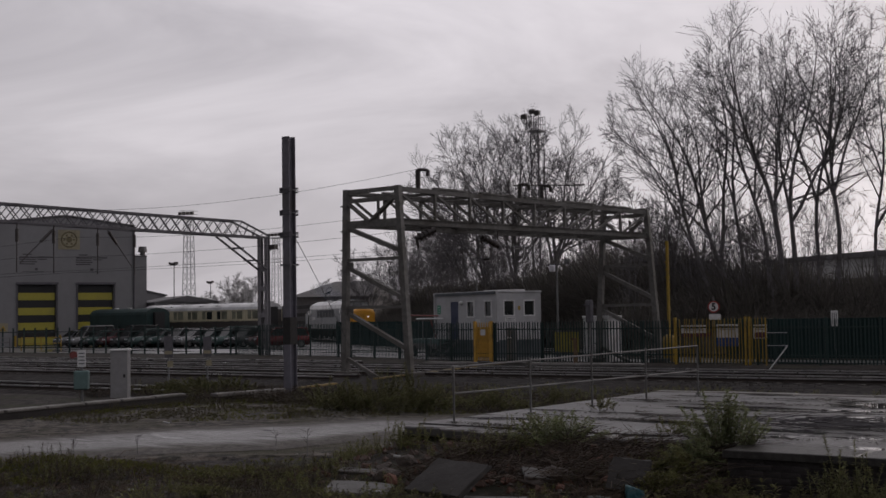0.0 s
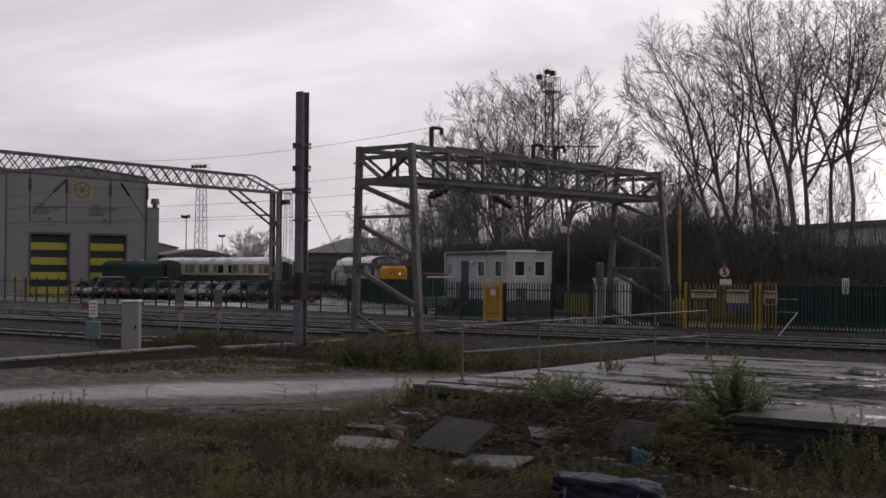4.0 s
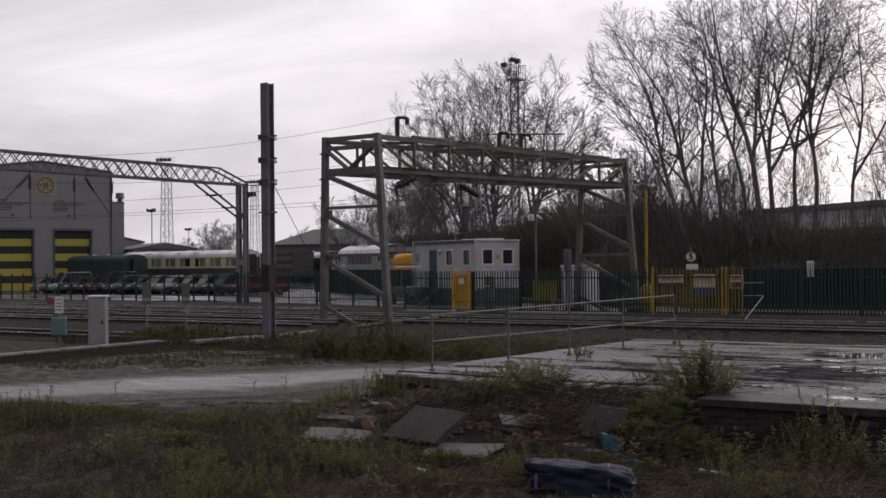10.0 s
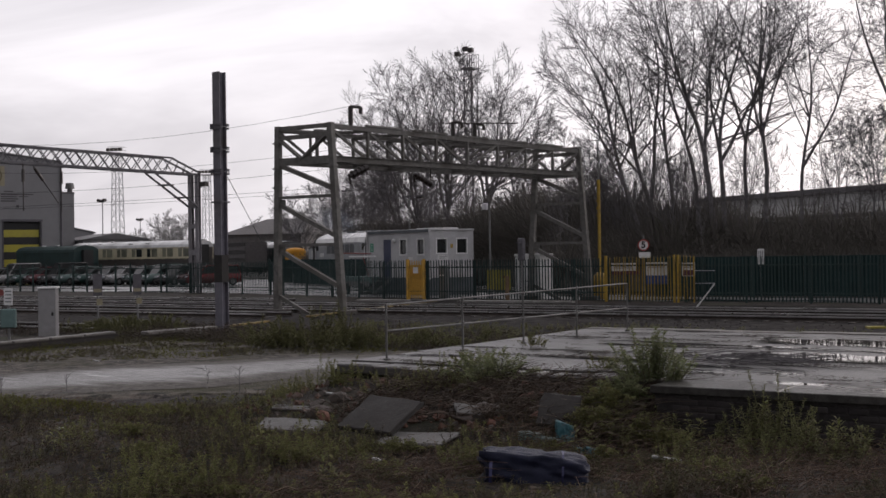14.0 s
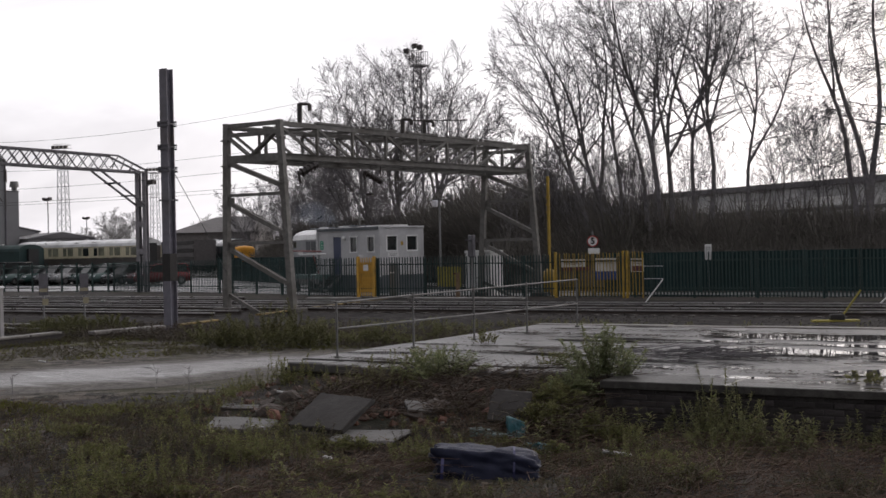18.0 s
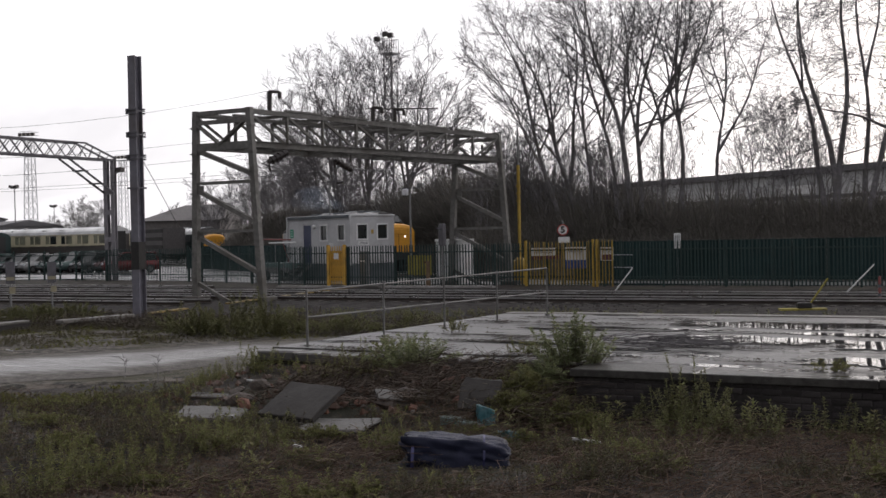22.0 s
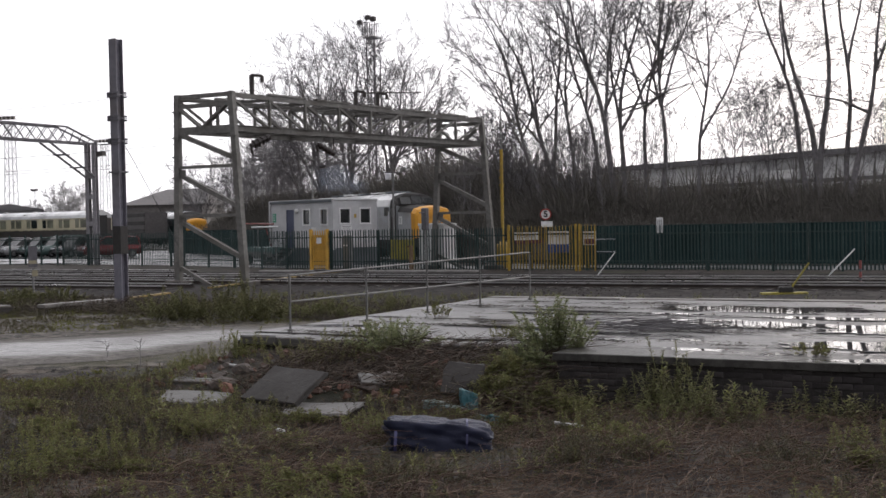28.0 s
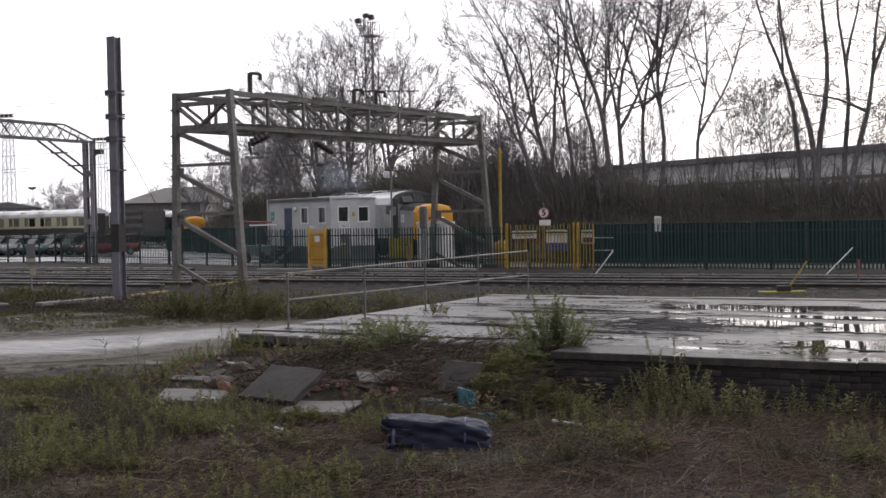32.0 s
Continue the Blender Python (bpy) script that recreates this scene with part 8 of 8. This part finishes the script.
# shrubs and taller plants that stand by themselves
def shrub(x, y, z, w, h, n, leaf, material, label, seed, name="shrub"):
    rg = random.Random(seed)
    t = thing(name, pose(x, y, z), label, "shrub")
    st, lv = Leaves(), Leaves()
    for k in range(n):
        a, r = rg.uniform(0, 6.28), rg.random() ** 0.6
        hh = h * (1.0 - 0.6 * r * r) * rg.uniform(0.68, 1.02)
        foot = Vector((math.cos(a) * r * w * 0.62, math.sin(a) * r * w * 0.45, 0))
        top = foot + Vector((math.cos(a) * r * w * 0.55 + rg.uniform(-0.22, 0.22) * h, math.sin(a) * r * w * 0.35 + rg.uniform(-0.22, 0.22) * h, hh))
        st.stalk(foot - Vector((0, 0, 0.1)), top, 0.005, 0.03)
        m = max(6, int(hh / (leaf * 0.2)))
        for j in range(m):
            f = 0.12 + 0.88 * (j + 0.5) / m
            c = foot.lerp(top, f) + Vector((0, 0, 0.03 * math.sin(f * 3.1)))
            for q in range(3):
                l = leaf * rg.uniform(0.55, 1.2) * (1.1 - 0.4 * f)
                lv.leaf(c, rnd_dir(rg, -0.2, 0.9), Vector((rg.uniform(-0.4, 0.4), rg.uniform(-0.4, 0.4), 1)).normalized(), l, l * 0.36)
    part("stem", st.mesh("stem", M["stem"]), M["stem"], t)
    part("foliage", lv.mesh("foliage", material), material, t)
    return t


shrub(-6.22, 14.75, 0.52, 0.52, 0.78, 42, 0.085, M["bushleaf"], "leafy green shrub growing over the platform edge", 51)
shrub(-6.4, 14.2, 0.25, 0.34, 0.5, 56, 0.075, M["bushleaf"], "straggling green plant below the platform corner", 52)
shrub(-6.35, 13.6, 0.12, 0.34, 0.58, 60, 0.075, M["leaf"], "green weeds hanging down the rubble", 62)
shrub(-6.3, 13.1, 0.06, 0.36, 0.42, 50, 0.07, M["leaf"], "green weeds at the foot of the rubble", 63)
shrub(-8.75, 14.8, 0.42, 0.75, 0.55, 48, 0.075, M["bushleaf"], "small green shrub at the broken edge", 53)
shrub(-11.3, 14.6, 0.12, 0.35, 0.42, 26, 0.07, M["leaf"], "green weed clump at the platform corner", 54)
shrub(-9.6, 15.6, 0.58, 0.3, 0.28, 12, 0.06, M["leaf"], "low weed in a paving joint", 55)
shrub(-7.4, 15.6, 0.58, 0.3, 0.3, 12, 0.06, M["leaf"], "low weed in a paving joint", 56)
shrub(-2.9, 14.7, 0.6, 0.26, 0.2, 16, 0.06, M["leaf"], "low weed tuft on the wet paving", 57)
shrub(-10.2, 18.9, 0.6, 0.25, 0.28, 12, 0.06, M["leaf"], "low weed by the handrail", 58)
for k in range(7):
    rg = random.Random(80 + k)
    shrub(-19.9 + k * 0.5, 22.6 + rg.uniform(-0.2, 1.1), 0, 0.8, rg.uniform(0.55, 1.25), 20, 0.10, M["dullbush"], "dull green scrub beyond the concrete track", 81 + k)
for k in range(6):
    rg = random.Random(180 + k)
    shrub(-18.0 + k * 0.62, 23.9 + rg.uniform(-0.3, 1.0) + 0.12 * k, 0, 0.7, rg.uniform(0.3, 0.6), 26, 0.09, M["dullbush"], "thin straggling weeds beyond the concrete track", 181 + k)
for k in range(4):
    shrub(-29.2 + k * 0.6, 25.6 + 0.4 * (k % 2) + 0.2 * k, 0, 0.9, 0.5 + 0.12 * (k % 2), 55, 0.10, M["dullbush"], "yellowish green scrub beside the siding", 91 + k)


for k, (x, y, w, h) in enumerate(((-7.15, 10.1, 0.34, 0.2), (-6.0, 8.5, 0.3, 0.2), (-5.8, 8.85, 0.3, 0.22), (-7.6, 8.3, 0.4, 0.18), (-8.7, 8.7, 0.4, 0.16), (-7.4, 11.9, 0.32, 0.2), (-4.35, 11.7, 0.34, 0.22), (-3.7, 10.7, 0.4, 0.2), (-1.7, 11.3, 0.3, 0.2), (-8.4, 10.1, 0.4, 0.16), (-12.7, 12.6, 0.7, 0.2), (-13.3, 12.2, 0.6, 0.18), (-12.4, 15.0, 0.6, 0.2), (-11.9, 15.6, 0.5, 0.24), (-5.3, 13.1, 0.4, 0.34), (-5.7, 13.3, 0.35, 0.4), (-9.6, 10.6, 0.4, 0.16), (-11.4, 10.6, 0.5, 0.18), (-9.9, 9.4, 0.4, 0.16), (-7.0, 11.6, 0.3, 0.16), (-8.0, 11.55, 0.3, 0.2), (-8.5, 11.6, 0.26, 0.14), (-6.4, 12.2, 0.3, 0.22), (-5.7, 12.1, 0.28, 0.24), (-10.5, 11.75, 0.3, 0.16))):
    shrub(x, y, heap(x, y), w, h, 34 if w < 0.5 else 60, 0.055, M["leaf"], "low yellow-green weed clump on the waste ground", 300 + k, "weed_clump")


def nettle(x, y, h, seed, label="upright green nettle by the platform wall"):
    rg = random.Random(seed)
    t = thing("nettle", pose(x, y, heap(x, y)), label, "weed", group="tall weeds")
    lv, st = Leaves(), Leaves()
    for k in range(3):
        sprout(rg, lv, st, Vector((rg.uniform(-0.08, 0.08), rg.uniform(-0.06, 0.06), 0)), h * rg.uniform(0.7, 1.0), 0.13, 0.05, 0.18, 0.36)
    part("stem", st.mesh("stem", M["stem"]), M["stem"], t)
    part("foliage", lv.mesh("foliage", M["leaf"]), M["leaf"], t)


for k, (x, y, h) in enumerate(((-4.35, 13.55, 0.55), (-3.75, 13.2, 0.42), (-3.45, 13.1, 0.5), (-3.2, 13.3, 0.36), (-5.2, 13.5, 0.4), (-2.2, 13.3, 0.4), (-1.4, 13.0, 0.45), (-6.05, 12.4, 0.4), (-7.4, 9.3, 0.3), (-6.9, 8.9, 0.28), (-9.0, 10.2, 0.32), (-11.5, 9.4, 0.34))):
    nettle(x, y, h, 120 + k, "upright green nettle by the platform wall" if y > 13 else "upright green weed on the waste ground")
for x, y, h in ((-17.2, 13.0, 0.3), (-16.3, 13.6, 0.35), (-13.6, 14.9, 0.45), (-15.0, 15.6, 0.3)):
    rg = random.Random(int(x * -10))
    t = thing("dead_stem", pose(x, y, 0.03), "dark dry weed stem beside the track", "weed", group="dry stems")
    lv = Leaves()
    lv.stalk(Vector((0, 0, -0.05)), Vector((rg.uniform(-0.1, 0.1), 0, h)), 0.008)
    for k in range(5):
        c = Vector((0, 0, h * (0.5 + 0.1 * k)))
        lv.stalk(c, c + rnd_dir(rg, 0.3, 1.2) * 0.13, 0.006)
    part("stem", lv.mesh("stem", M["twig"]), M["twig"], t)


# ---- rubble, slabs and rubbish ----
def stone_slab(x, y, z, w, d, h, rx, ry, rz, label, seed, stone="paving"):
    rg = random.Random(seed)
    bm = B()
    box(bm, (0, 0, 0), (w, d, h))
    bmesh.ops.subdivide_edges(bm, edges=[e for e in bm.edges], cuts=2, use_grid_fill=True)
    for v in bm.verts:
        v.co += Vector((rg.uniform(-1, 1) * 0.018, rg.uniform(-1, 1) * 0.018, rg.uniform(-1, 1) * 0.006))
    bmesh.ops.bevel(bm, geom=[e for e in bm.edges if len(e.link_faces) == 2 and e.calc_face_angle(0) > 0.8], offset=0.012, segments=1, affect="EDGES")
    solid("stone_slab", bm, M[stone], label, "stone slab", group="fallen slabs", m=pose(x, y, z, rx, ry, rz))


stone_slab(-8.89, 12.34, 0.265, 0.92, 0.68, 0.08, 29.5, 1, -8, "dark grey paving slab fallen at a slant on the rubble", 1, "darkpaving")
stone_slab(-10.25, 12.2, 0.06, 0.84, 0.5, 0.05, 10, 2, 22, "pale paving slab lying flat on the ground", 2)
stone_slab(-10.95, 13.1, 0.14, 0.6, 0.2, 0.06, 8, 3, 26, "sunken pale slab showing its edge", 6)
stone_slab(-8.14, 12.03, 0.06, 0.9, 0.72, 0.04, 3, -2, 10, "pale broken slab lying in the weeds", 3)
stone_slab(-6.75, 13.1, 0.36, 0.46, 0.46, 0.07, 48, 4, 14, "dark grey slab leaning against the rubble slope", 4, "darkpaving")
stone_slab(-8.05, 13.15, 0.26, 0.4, 0.3, 0.1, 20, 8, 40, "small broken slab in the rubble", 5)
for k in range(14):
    rg = random.Random(200 + k)
    x, y = rg.uniform(-9.4, -6.2), rg.uniform(12.9, 14.8)
    bm = B()
    box(bm, (0, 0, 0), (0.215, 0.1, 0.065) if k % 3 else (0.13, 0.1, 0.065))
    bevelled(bm, 0.01)
    solid("brick", bm, M["redbrick"], "broken red brick in the rubble slope", "brick", group="fallen bricks", m=pose(x, y, heap(x, y) + 0.03, rg.uniform(-25, 25), rg.uniform(-30, 30), rg.uniform(0, 180)))
for k in range(16):
    rg = random.Random(400 + k)
    x, y = ((-8.1, 13.15) if k < 7 else (-7.2, 13.6) if k < 12 else (-10.4, 13.2))
    x, y = x + rg.gauss(0, 0.38), y + rg.gauss(0, 0.3)
    bm = B()
    bmesh.ops.create_icosphere(bm, subdivisions=2, radius=1.0)
    cuts = [Vector((rg.uniform(-1, 1), rg.uniform(-1, 1), rg.uniform(-1, 1))).normalized() for q in range(7)]
    for v in bm.verts:
        for c in cuts:
            over = v.co.dot(c) - 0.62
            if over > 0:
                v.co -= c * over
    sz = rg.uniform(0.1, 0.2)
    bmesh.ops.scale(bm, vec=(sz * rg.uniform(0.9, 1.5), sz, sz * rg.uniform(0.45, 0.75)), verts=bm.verts[:])
    red = k % 4 == 1
    solid("rubble_stone", bm, M["redbrick"] if red else M["rubblestone"], "broken lump of red brickwork in the rubble" if red else "broken brown stone in the rubble", "stone", group="rubble stones", m=pose(x, y, heap(x, y) + 0.04, rg.uniform(-20, 20), rg.uniform(-20, 20), rg.uniform(0, 180)))
bm = B()
rg = random.Random(77)
for k in range(420):
    x, y = rg.uniform(-12.2, -5.8), rg.uniform(12.4, 15.0)
    s = rg.uniform(0.02, 0.09)
    m = Matrix.Translation((x, y, heap(x, y) + s * 0.2)) @ Euler((rg.uniform(0, 3), rg.uniform(0, 3), rg.uniform(0, 3))).to_matrix().to_4x4()
    vs = [bm.verts.new(m @ Vector((a * s * rg.uniform(0.6, 1.2), b * s * rg.uniform(0.6, 1.2), c * s * rg.uniform(0.5, 1.0)))) for a, b, c in ((1, 0, 0), (-1, 0, 0), (0, 1, 0), (0, -1, 0), (0, 0, 1), (0, 0, -1))]
    for a, b, c in ((0, 2, 4), (2, 1, 4), (1, 3, 4), (3, 0, 4), (2, 0, 5), (1, 2, 5), (3, 1, 5), (0, 3, 5)):
        bm.faces.new((vs[a], vs[b], vs[c]))
solid("rubble", bm, island_mat("rubble_stones", [(0.06, 0.052, 0.047), (0.10, 0.085, 0.075), (0.13, 0.06, 0.04), (0.045, 0.04, 0.036)], 0.85), "loose stone and brick rubble on the slope", "rubble", kind="stuff")
bm = B()
rg = random.Random(78)
for k in range(900):
    x = rg.uniform(-25, -11.8)
    y = rg.uniform(11, 24)
    if not (0.7 * (x + 17) + 12.4 < y < 0.9 * (x + 17) + 24):
        continue
    s = rg.uniform(0.012, 0.04)
    vs = [bm.verts.new(Vector((x, y, 0.06)) + Vector((a * s, b * s * rg.uniform(0.6, 1.2), c * s * 0.7))) for a, b, c in ((1, 0, 0), (-1, 0, 0), (0, 1, 0), (0, -1, 0), (0, 0, 1))]
    for a, b, c in ((0, 2, 4), (2, 1, 4), (1, 3, 4), (3, 0, 4)):
        bm.faces.new((vs[a], vs[b], vs[c]))
solid("loose_gravel", bm, island_mat("gravel_stones", [(0.10, 0.095, 0.09), (0.17, 0.16, 0.15), (0.06, 0.055, 0.05)], 0.7), "loose gravel beside the concrete track", "gravel", kind="stuff")


def crumpled(name, x, y, z, sx, sy, sz, material, label, seed, rz=0, cat="plastic sheet"):
    bm = B()
    bmesh.ops.create_cube(bm, size=1)
    bmesh.ops.subdivide_edges(bm, edges=bm.edges[:], cuts=15, use_grid_fill=True)
    for v in bm.verts:
        c = v.co
        w = (1 - 0.12 * max(0, c.z) * 2) * (1 - 0.1 * abs(c.x * 2) ** 3)
        d = noise.noise((c.x * 3 + seed, c.y * 3, c.z * 3)) * 0.09 + noise.noise((c.x * 7, c.y * 5 + seed, c.z * 7)) * 0.07 - abs(noise.noise((c.x * 6 + 2 * seed, c.y * 2, c.z * 4))) * 0.08
        n = Vector((c.x, c.y, c.z)).normalized()
        v.co = Vector((c.x * sx, c.y * sy * w, (c.z + 0.5) * sz * (1 - 0.05 * abs(c.x * 2) ** 3 - 0.3 * c.x))) + Vector((n.x * sx, n.y * sy, n.z * sz)) * d
    return solid(name, bm, material, label, cat, m=pose(x, y, z, 0, 0, rz), smooth=True)


b = crumpled("plastic_parcel", -5.8, 10.7, heap(-5.8, 10.7) - 0.07, 1.06, 0.5, 0.36, M["tarp"], "dark navy plastic-wrapped bundle lying in the weeds", 3.3, 28, "bundle")
for f, w in ((-0.45, 0.03), (0.27, 0.02)):
    bm = B()
    loft(bm, [[(f + math.sin(a) * 0.01 + k * w, math.cos(a) * 0.27, 0.165 + math.sin(a) * 0.2) for a in [q * math.pi / 8 for q in range(16)]] for k in (0, 1)], caps=False)
    part("strap", bm, M["tarpblue"], b, "lighter blue fold of the sheet")
for x, y, sx, sy, sz, stuff, label, seed, rz in ((-6.95, 12.75, 0.3, 0.2, 0.09, "tealpale", "crumpled pale teal plastic sheet on the ground", 7.1, 20), (-6.68, 12.7, 0.34, 0.16, 0.07, "tealpale", "crumpled pale teal plastic sheet on the ground", 4.4, -8), (-6.52, 12.8, 0.2, 0.14, 0.23, "teal", "standing fold of bright teal plastic", 9.7, 40), (-6.2, 12.55, 0.24, 0.16, 0.08, "teal", "dark teal plastic half hidden by weeds", 11.2, 10), (-5.95, 12.4, 0.22, 0.14, 0.16, "teal", "dark teal plastic half hidden by weeds", 5.2, 60)):
    crumpled("teal_sheet", x, y, heap(x, y) - 0.03, sx, sy, sz, M[stuff], label, seed, rz)
for x, y, l, rz in ((-4.95, 12.1, 0.32, 25), (-9.9, 12.1, 0.2, 60), (-7.7, 10.6, 0.1, 10), (-12.8, 10.6, 0.12, 80), (-20.6, 18.0, 0.16, 20), (-23.0, 21.0, 0.14, 70), (-10.9, 13.9, 0.14, 30)):
    bm = B()
    box(bm, (0, 0, 0), (l, 0.05, 0.03))
    bevelled(bm, 0.008)
    solid("litter_scrap", bm, M["scrap"], "small pale scrap of litter on the ground", "litter", group="scraps", m=pose(x, y, max(0.07, heap(x, y) + 0.03), 5, 8, rz))
# a pile of dead twigs on the wet paving
lv = Leaves()
rg = random.Random(66)
for k in range(170):
    p = Vector((-6.0 + rg.gauss(0, 0.55), 17.6 + rg.gauss(0, 0.35), PZ + rg.uniform(0.0, 0.12)))
    a = rg.gauss(0, 0.5)
    lv.stalk(p, p + Vector((math.cos(a), math.sin(a), rg.uniform(-0.05, 0.12))) * rg.uniform(0.3, 0.9), 0.006)
tagged(new("twig_heap", lv.mesh("twig_heap", M["twig"])), "heap of dark dead twigs on the wet paving", "twigs", kind="stuff")
lv = Leaves()
for k in range(600):
    p = Vector((rg.uniform(-11.2, 3), rg.uniform(14.3, 23.5), PZ + 0.012))
    d = rnd_dir(rg, -0.05, 0.1)
    l = rg.uniform(0.03, 0.09)
    lv.leaf(p, d, Vector((0, 0, 1)), l, l * 0.5)
    if k % 4 == 0:
        lv.stalk(p, p + d * rg.uniform(0.1, 0.4), 0.004)
tagged(new("fallen_leaves", lv.mesh("fallen_leaves", M["straw"])), "dead leaves and bits scattered on the wet paving", "leaves", kind="stuff")
# mats of wet dead leaves and moss along the joints of the paving
v, f = [], []
rg = random.Random(91)
spots = [(rg.uniform(-11.3, -3.5), rg.choice((15.6, 17.3, 18.2, 20.0, 21.4, 22.6)) + rg.gauss(0, 0.12), rg.uniform(0.3, 0.9)) for k in range(58)]
for sx, sy, sw in spots:
    for k in range(130):
        x, y, r = sx + rg.gauss(0, 0.5) * sw, sy + rg.gauss(0, 0.12) * sw, rg.uniform(0.008, 0.03)
        o, a = len(v), rg.uniform(0, 6.28)
        for q in range(4):
            v.append((x + r * math.cos(a + q * 1.57) * rg.uniform(0.7, 1.3), y + r * math.sin(a + q * 1.57) * rg.uniform(0.7, 1.3), PZ + 0.022 + rg.uniform(0, 0.012)))
        f.append((o, o + 1, o + 2, o + 3))
me = bpy.data.meshes.new("leaf_mat")
me.from_pydata(v, [], f)
me.materials.append(M["clod"])
tagged(new("leaf_mat", me), "mats of dark wet leaves along the paving joints", "leaf litter", kind="stuff")
# arching stems at the paving's edge
for x, y in ((-1.6, 16.0), (-1.1, 15.6)):
    t = thing("arching_weed", pose(x, y, PZ), "arching dark weed growing through the paving", "weed")
    lv = Leaves()
    for k in range(4):
        d = rnd_dir(rg, 0.9, 1.3) * 0.55
        lv.stalk(Vector((0, 0, 0)), d, 0.006, 0.08)
        for j in range(6):
            c = d * rg.uniform(0.4, 1.0)
            lv.leaf(c, rnd_dir(rg, -0.6, 0.3), Vector((0, 0, 1)), 0.16, 0.04)
    part("foliage", lv.mesh("foliage", M["darkleaf"]), M["darkleaf"], t)


# ---- faint exhaust over the locomotive ----
def exhaust():
    m = bpy.data.materials.new("thin_blue_exhaust")
    m.use_nodes = True
    nt = m.node_tree
    df, tr, mx = nt.nodes.new("ShaderNodeBsdfDiffuse"), nt.nodes.new("ShaderNodeBsdfTransparent"), nt.nodes.new("ShaderNodeMixShader")
    df.inputs["Color"].default_value = (0.42, 0.50, 0.62, 1)
    mx.inputs["Fac"].default_value = 0.036
    nt.links.new(tr.outputs["BSDF"], mx.inputs[1])
    nt.links.new(df.outputs["BSDF"], mx.inputs[2])
    nt.links.new(mx.outputs["Shader"], nt.nodes["Material Output"].inputs["Surface"])
    rg = random.Random(9)
    for k in range(7):
        f = k / 6
        bm = B()
        bmesh.ops.create_icosphere(bm, subdivisions=3, radius=0.4 + 0.7 * f)
        for v in bm.verts:
            v.co *= 1 + 0.5 * noise.noise(v.co * 1.6 + Vector((k, 0, 0)))
            v.co.z *= 0.7
        part("exhaust_puff", bm, m, shunter, "thin bluish exhaust haze" if k == 0 else "", True, pose(-11.0 - 4.2 * f + rg.gauss(0, 0.35), 0.2 + rg.gauss(0, 0.4), 4.3 + 1.1 * f + rg.gauss(0, 0.2)))


exhaust()


# ---- what moves ----
def motions():
    # the locomotive creeps along its track and stops; metres still to go
    left = [(0.0, 47.9), (1.0, 47.0), (2.0, 45.3), (3.5, 42.3), (5.5, 38.5), (6.0, 37.3), (7.0, 34.7), (8.0, 32.6), (9.0, 31.0), (10.5, 28.4), (13.0, 23.9), (16.5, 17.5), (19.0, 13.1), (21.5, 8.95), (22.5, 7.3), (23.0, 6.65), (24.0, 5.5), (25.0, 4.4), (26.0, 3.2), (27.5, 1.5), (28.5, 0.8), (29.2, 0.6), (32.0, 0.6)]
    stop = Vector((-31.4, 58.9, RAIL))
    walk(shunter, [(t, pose(*(stop - LD * s), 0, 0, LOCO_TURN)) for t, s in left])


motions()
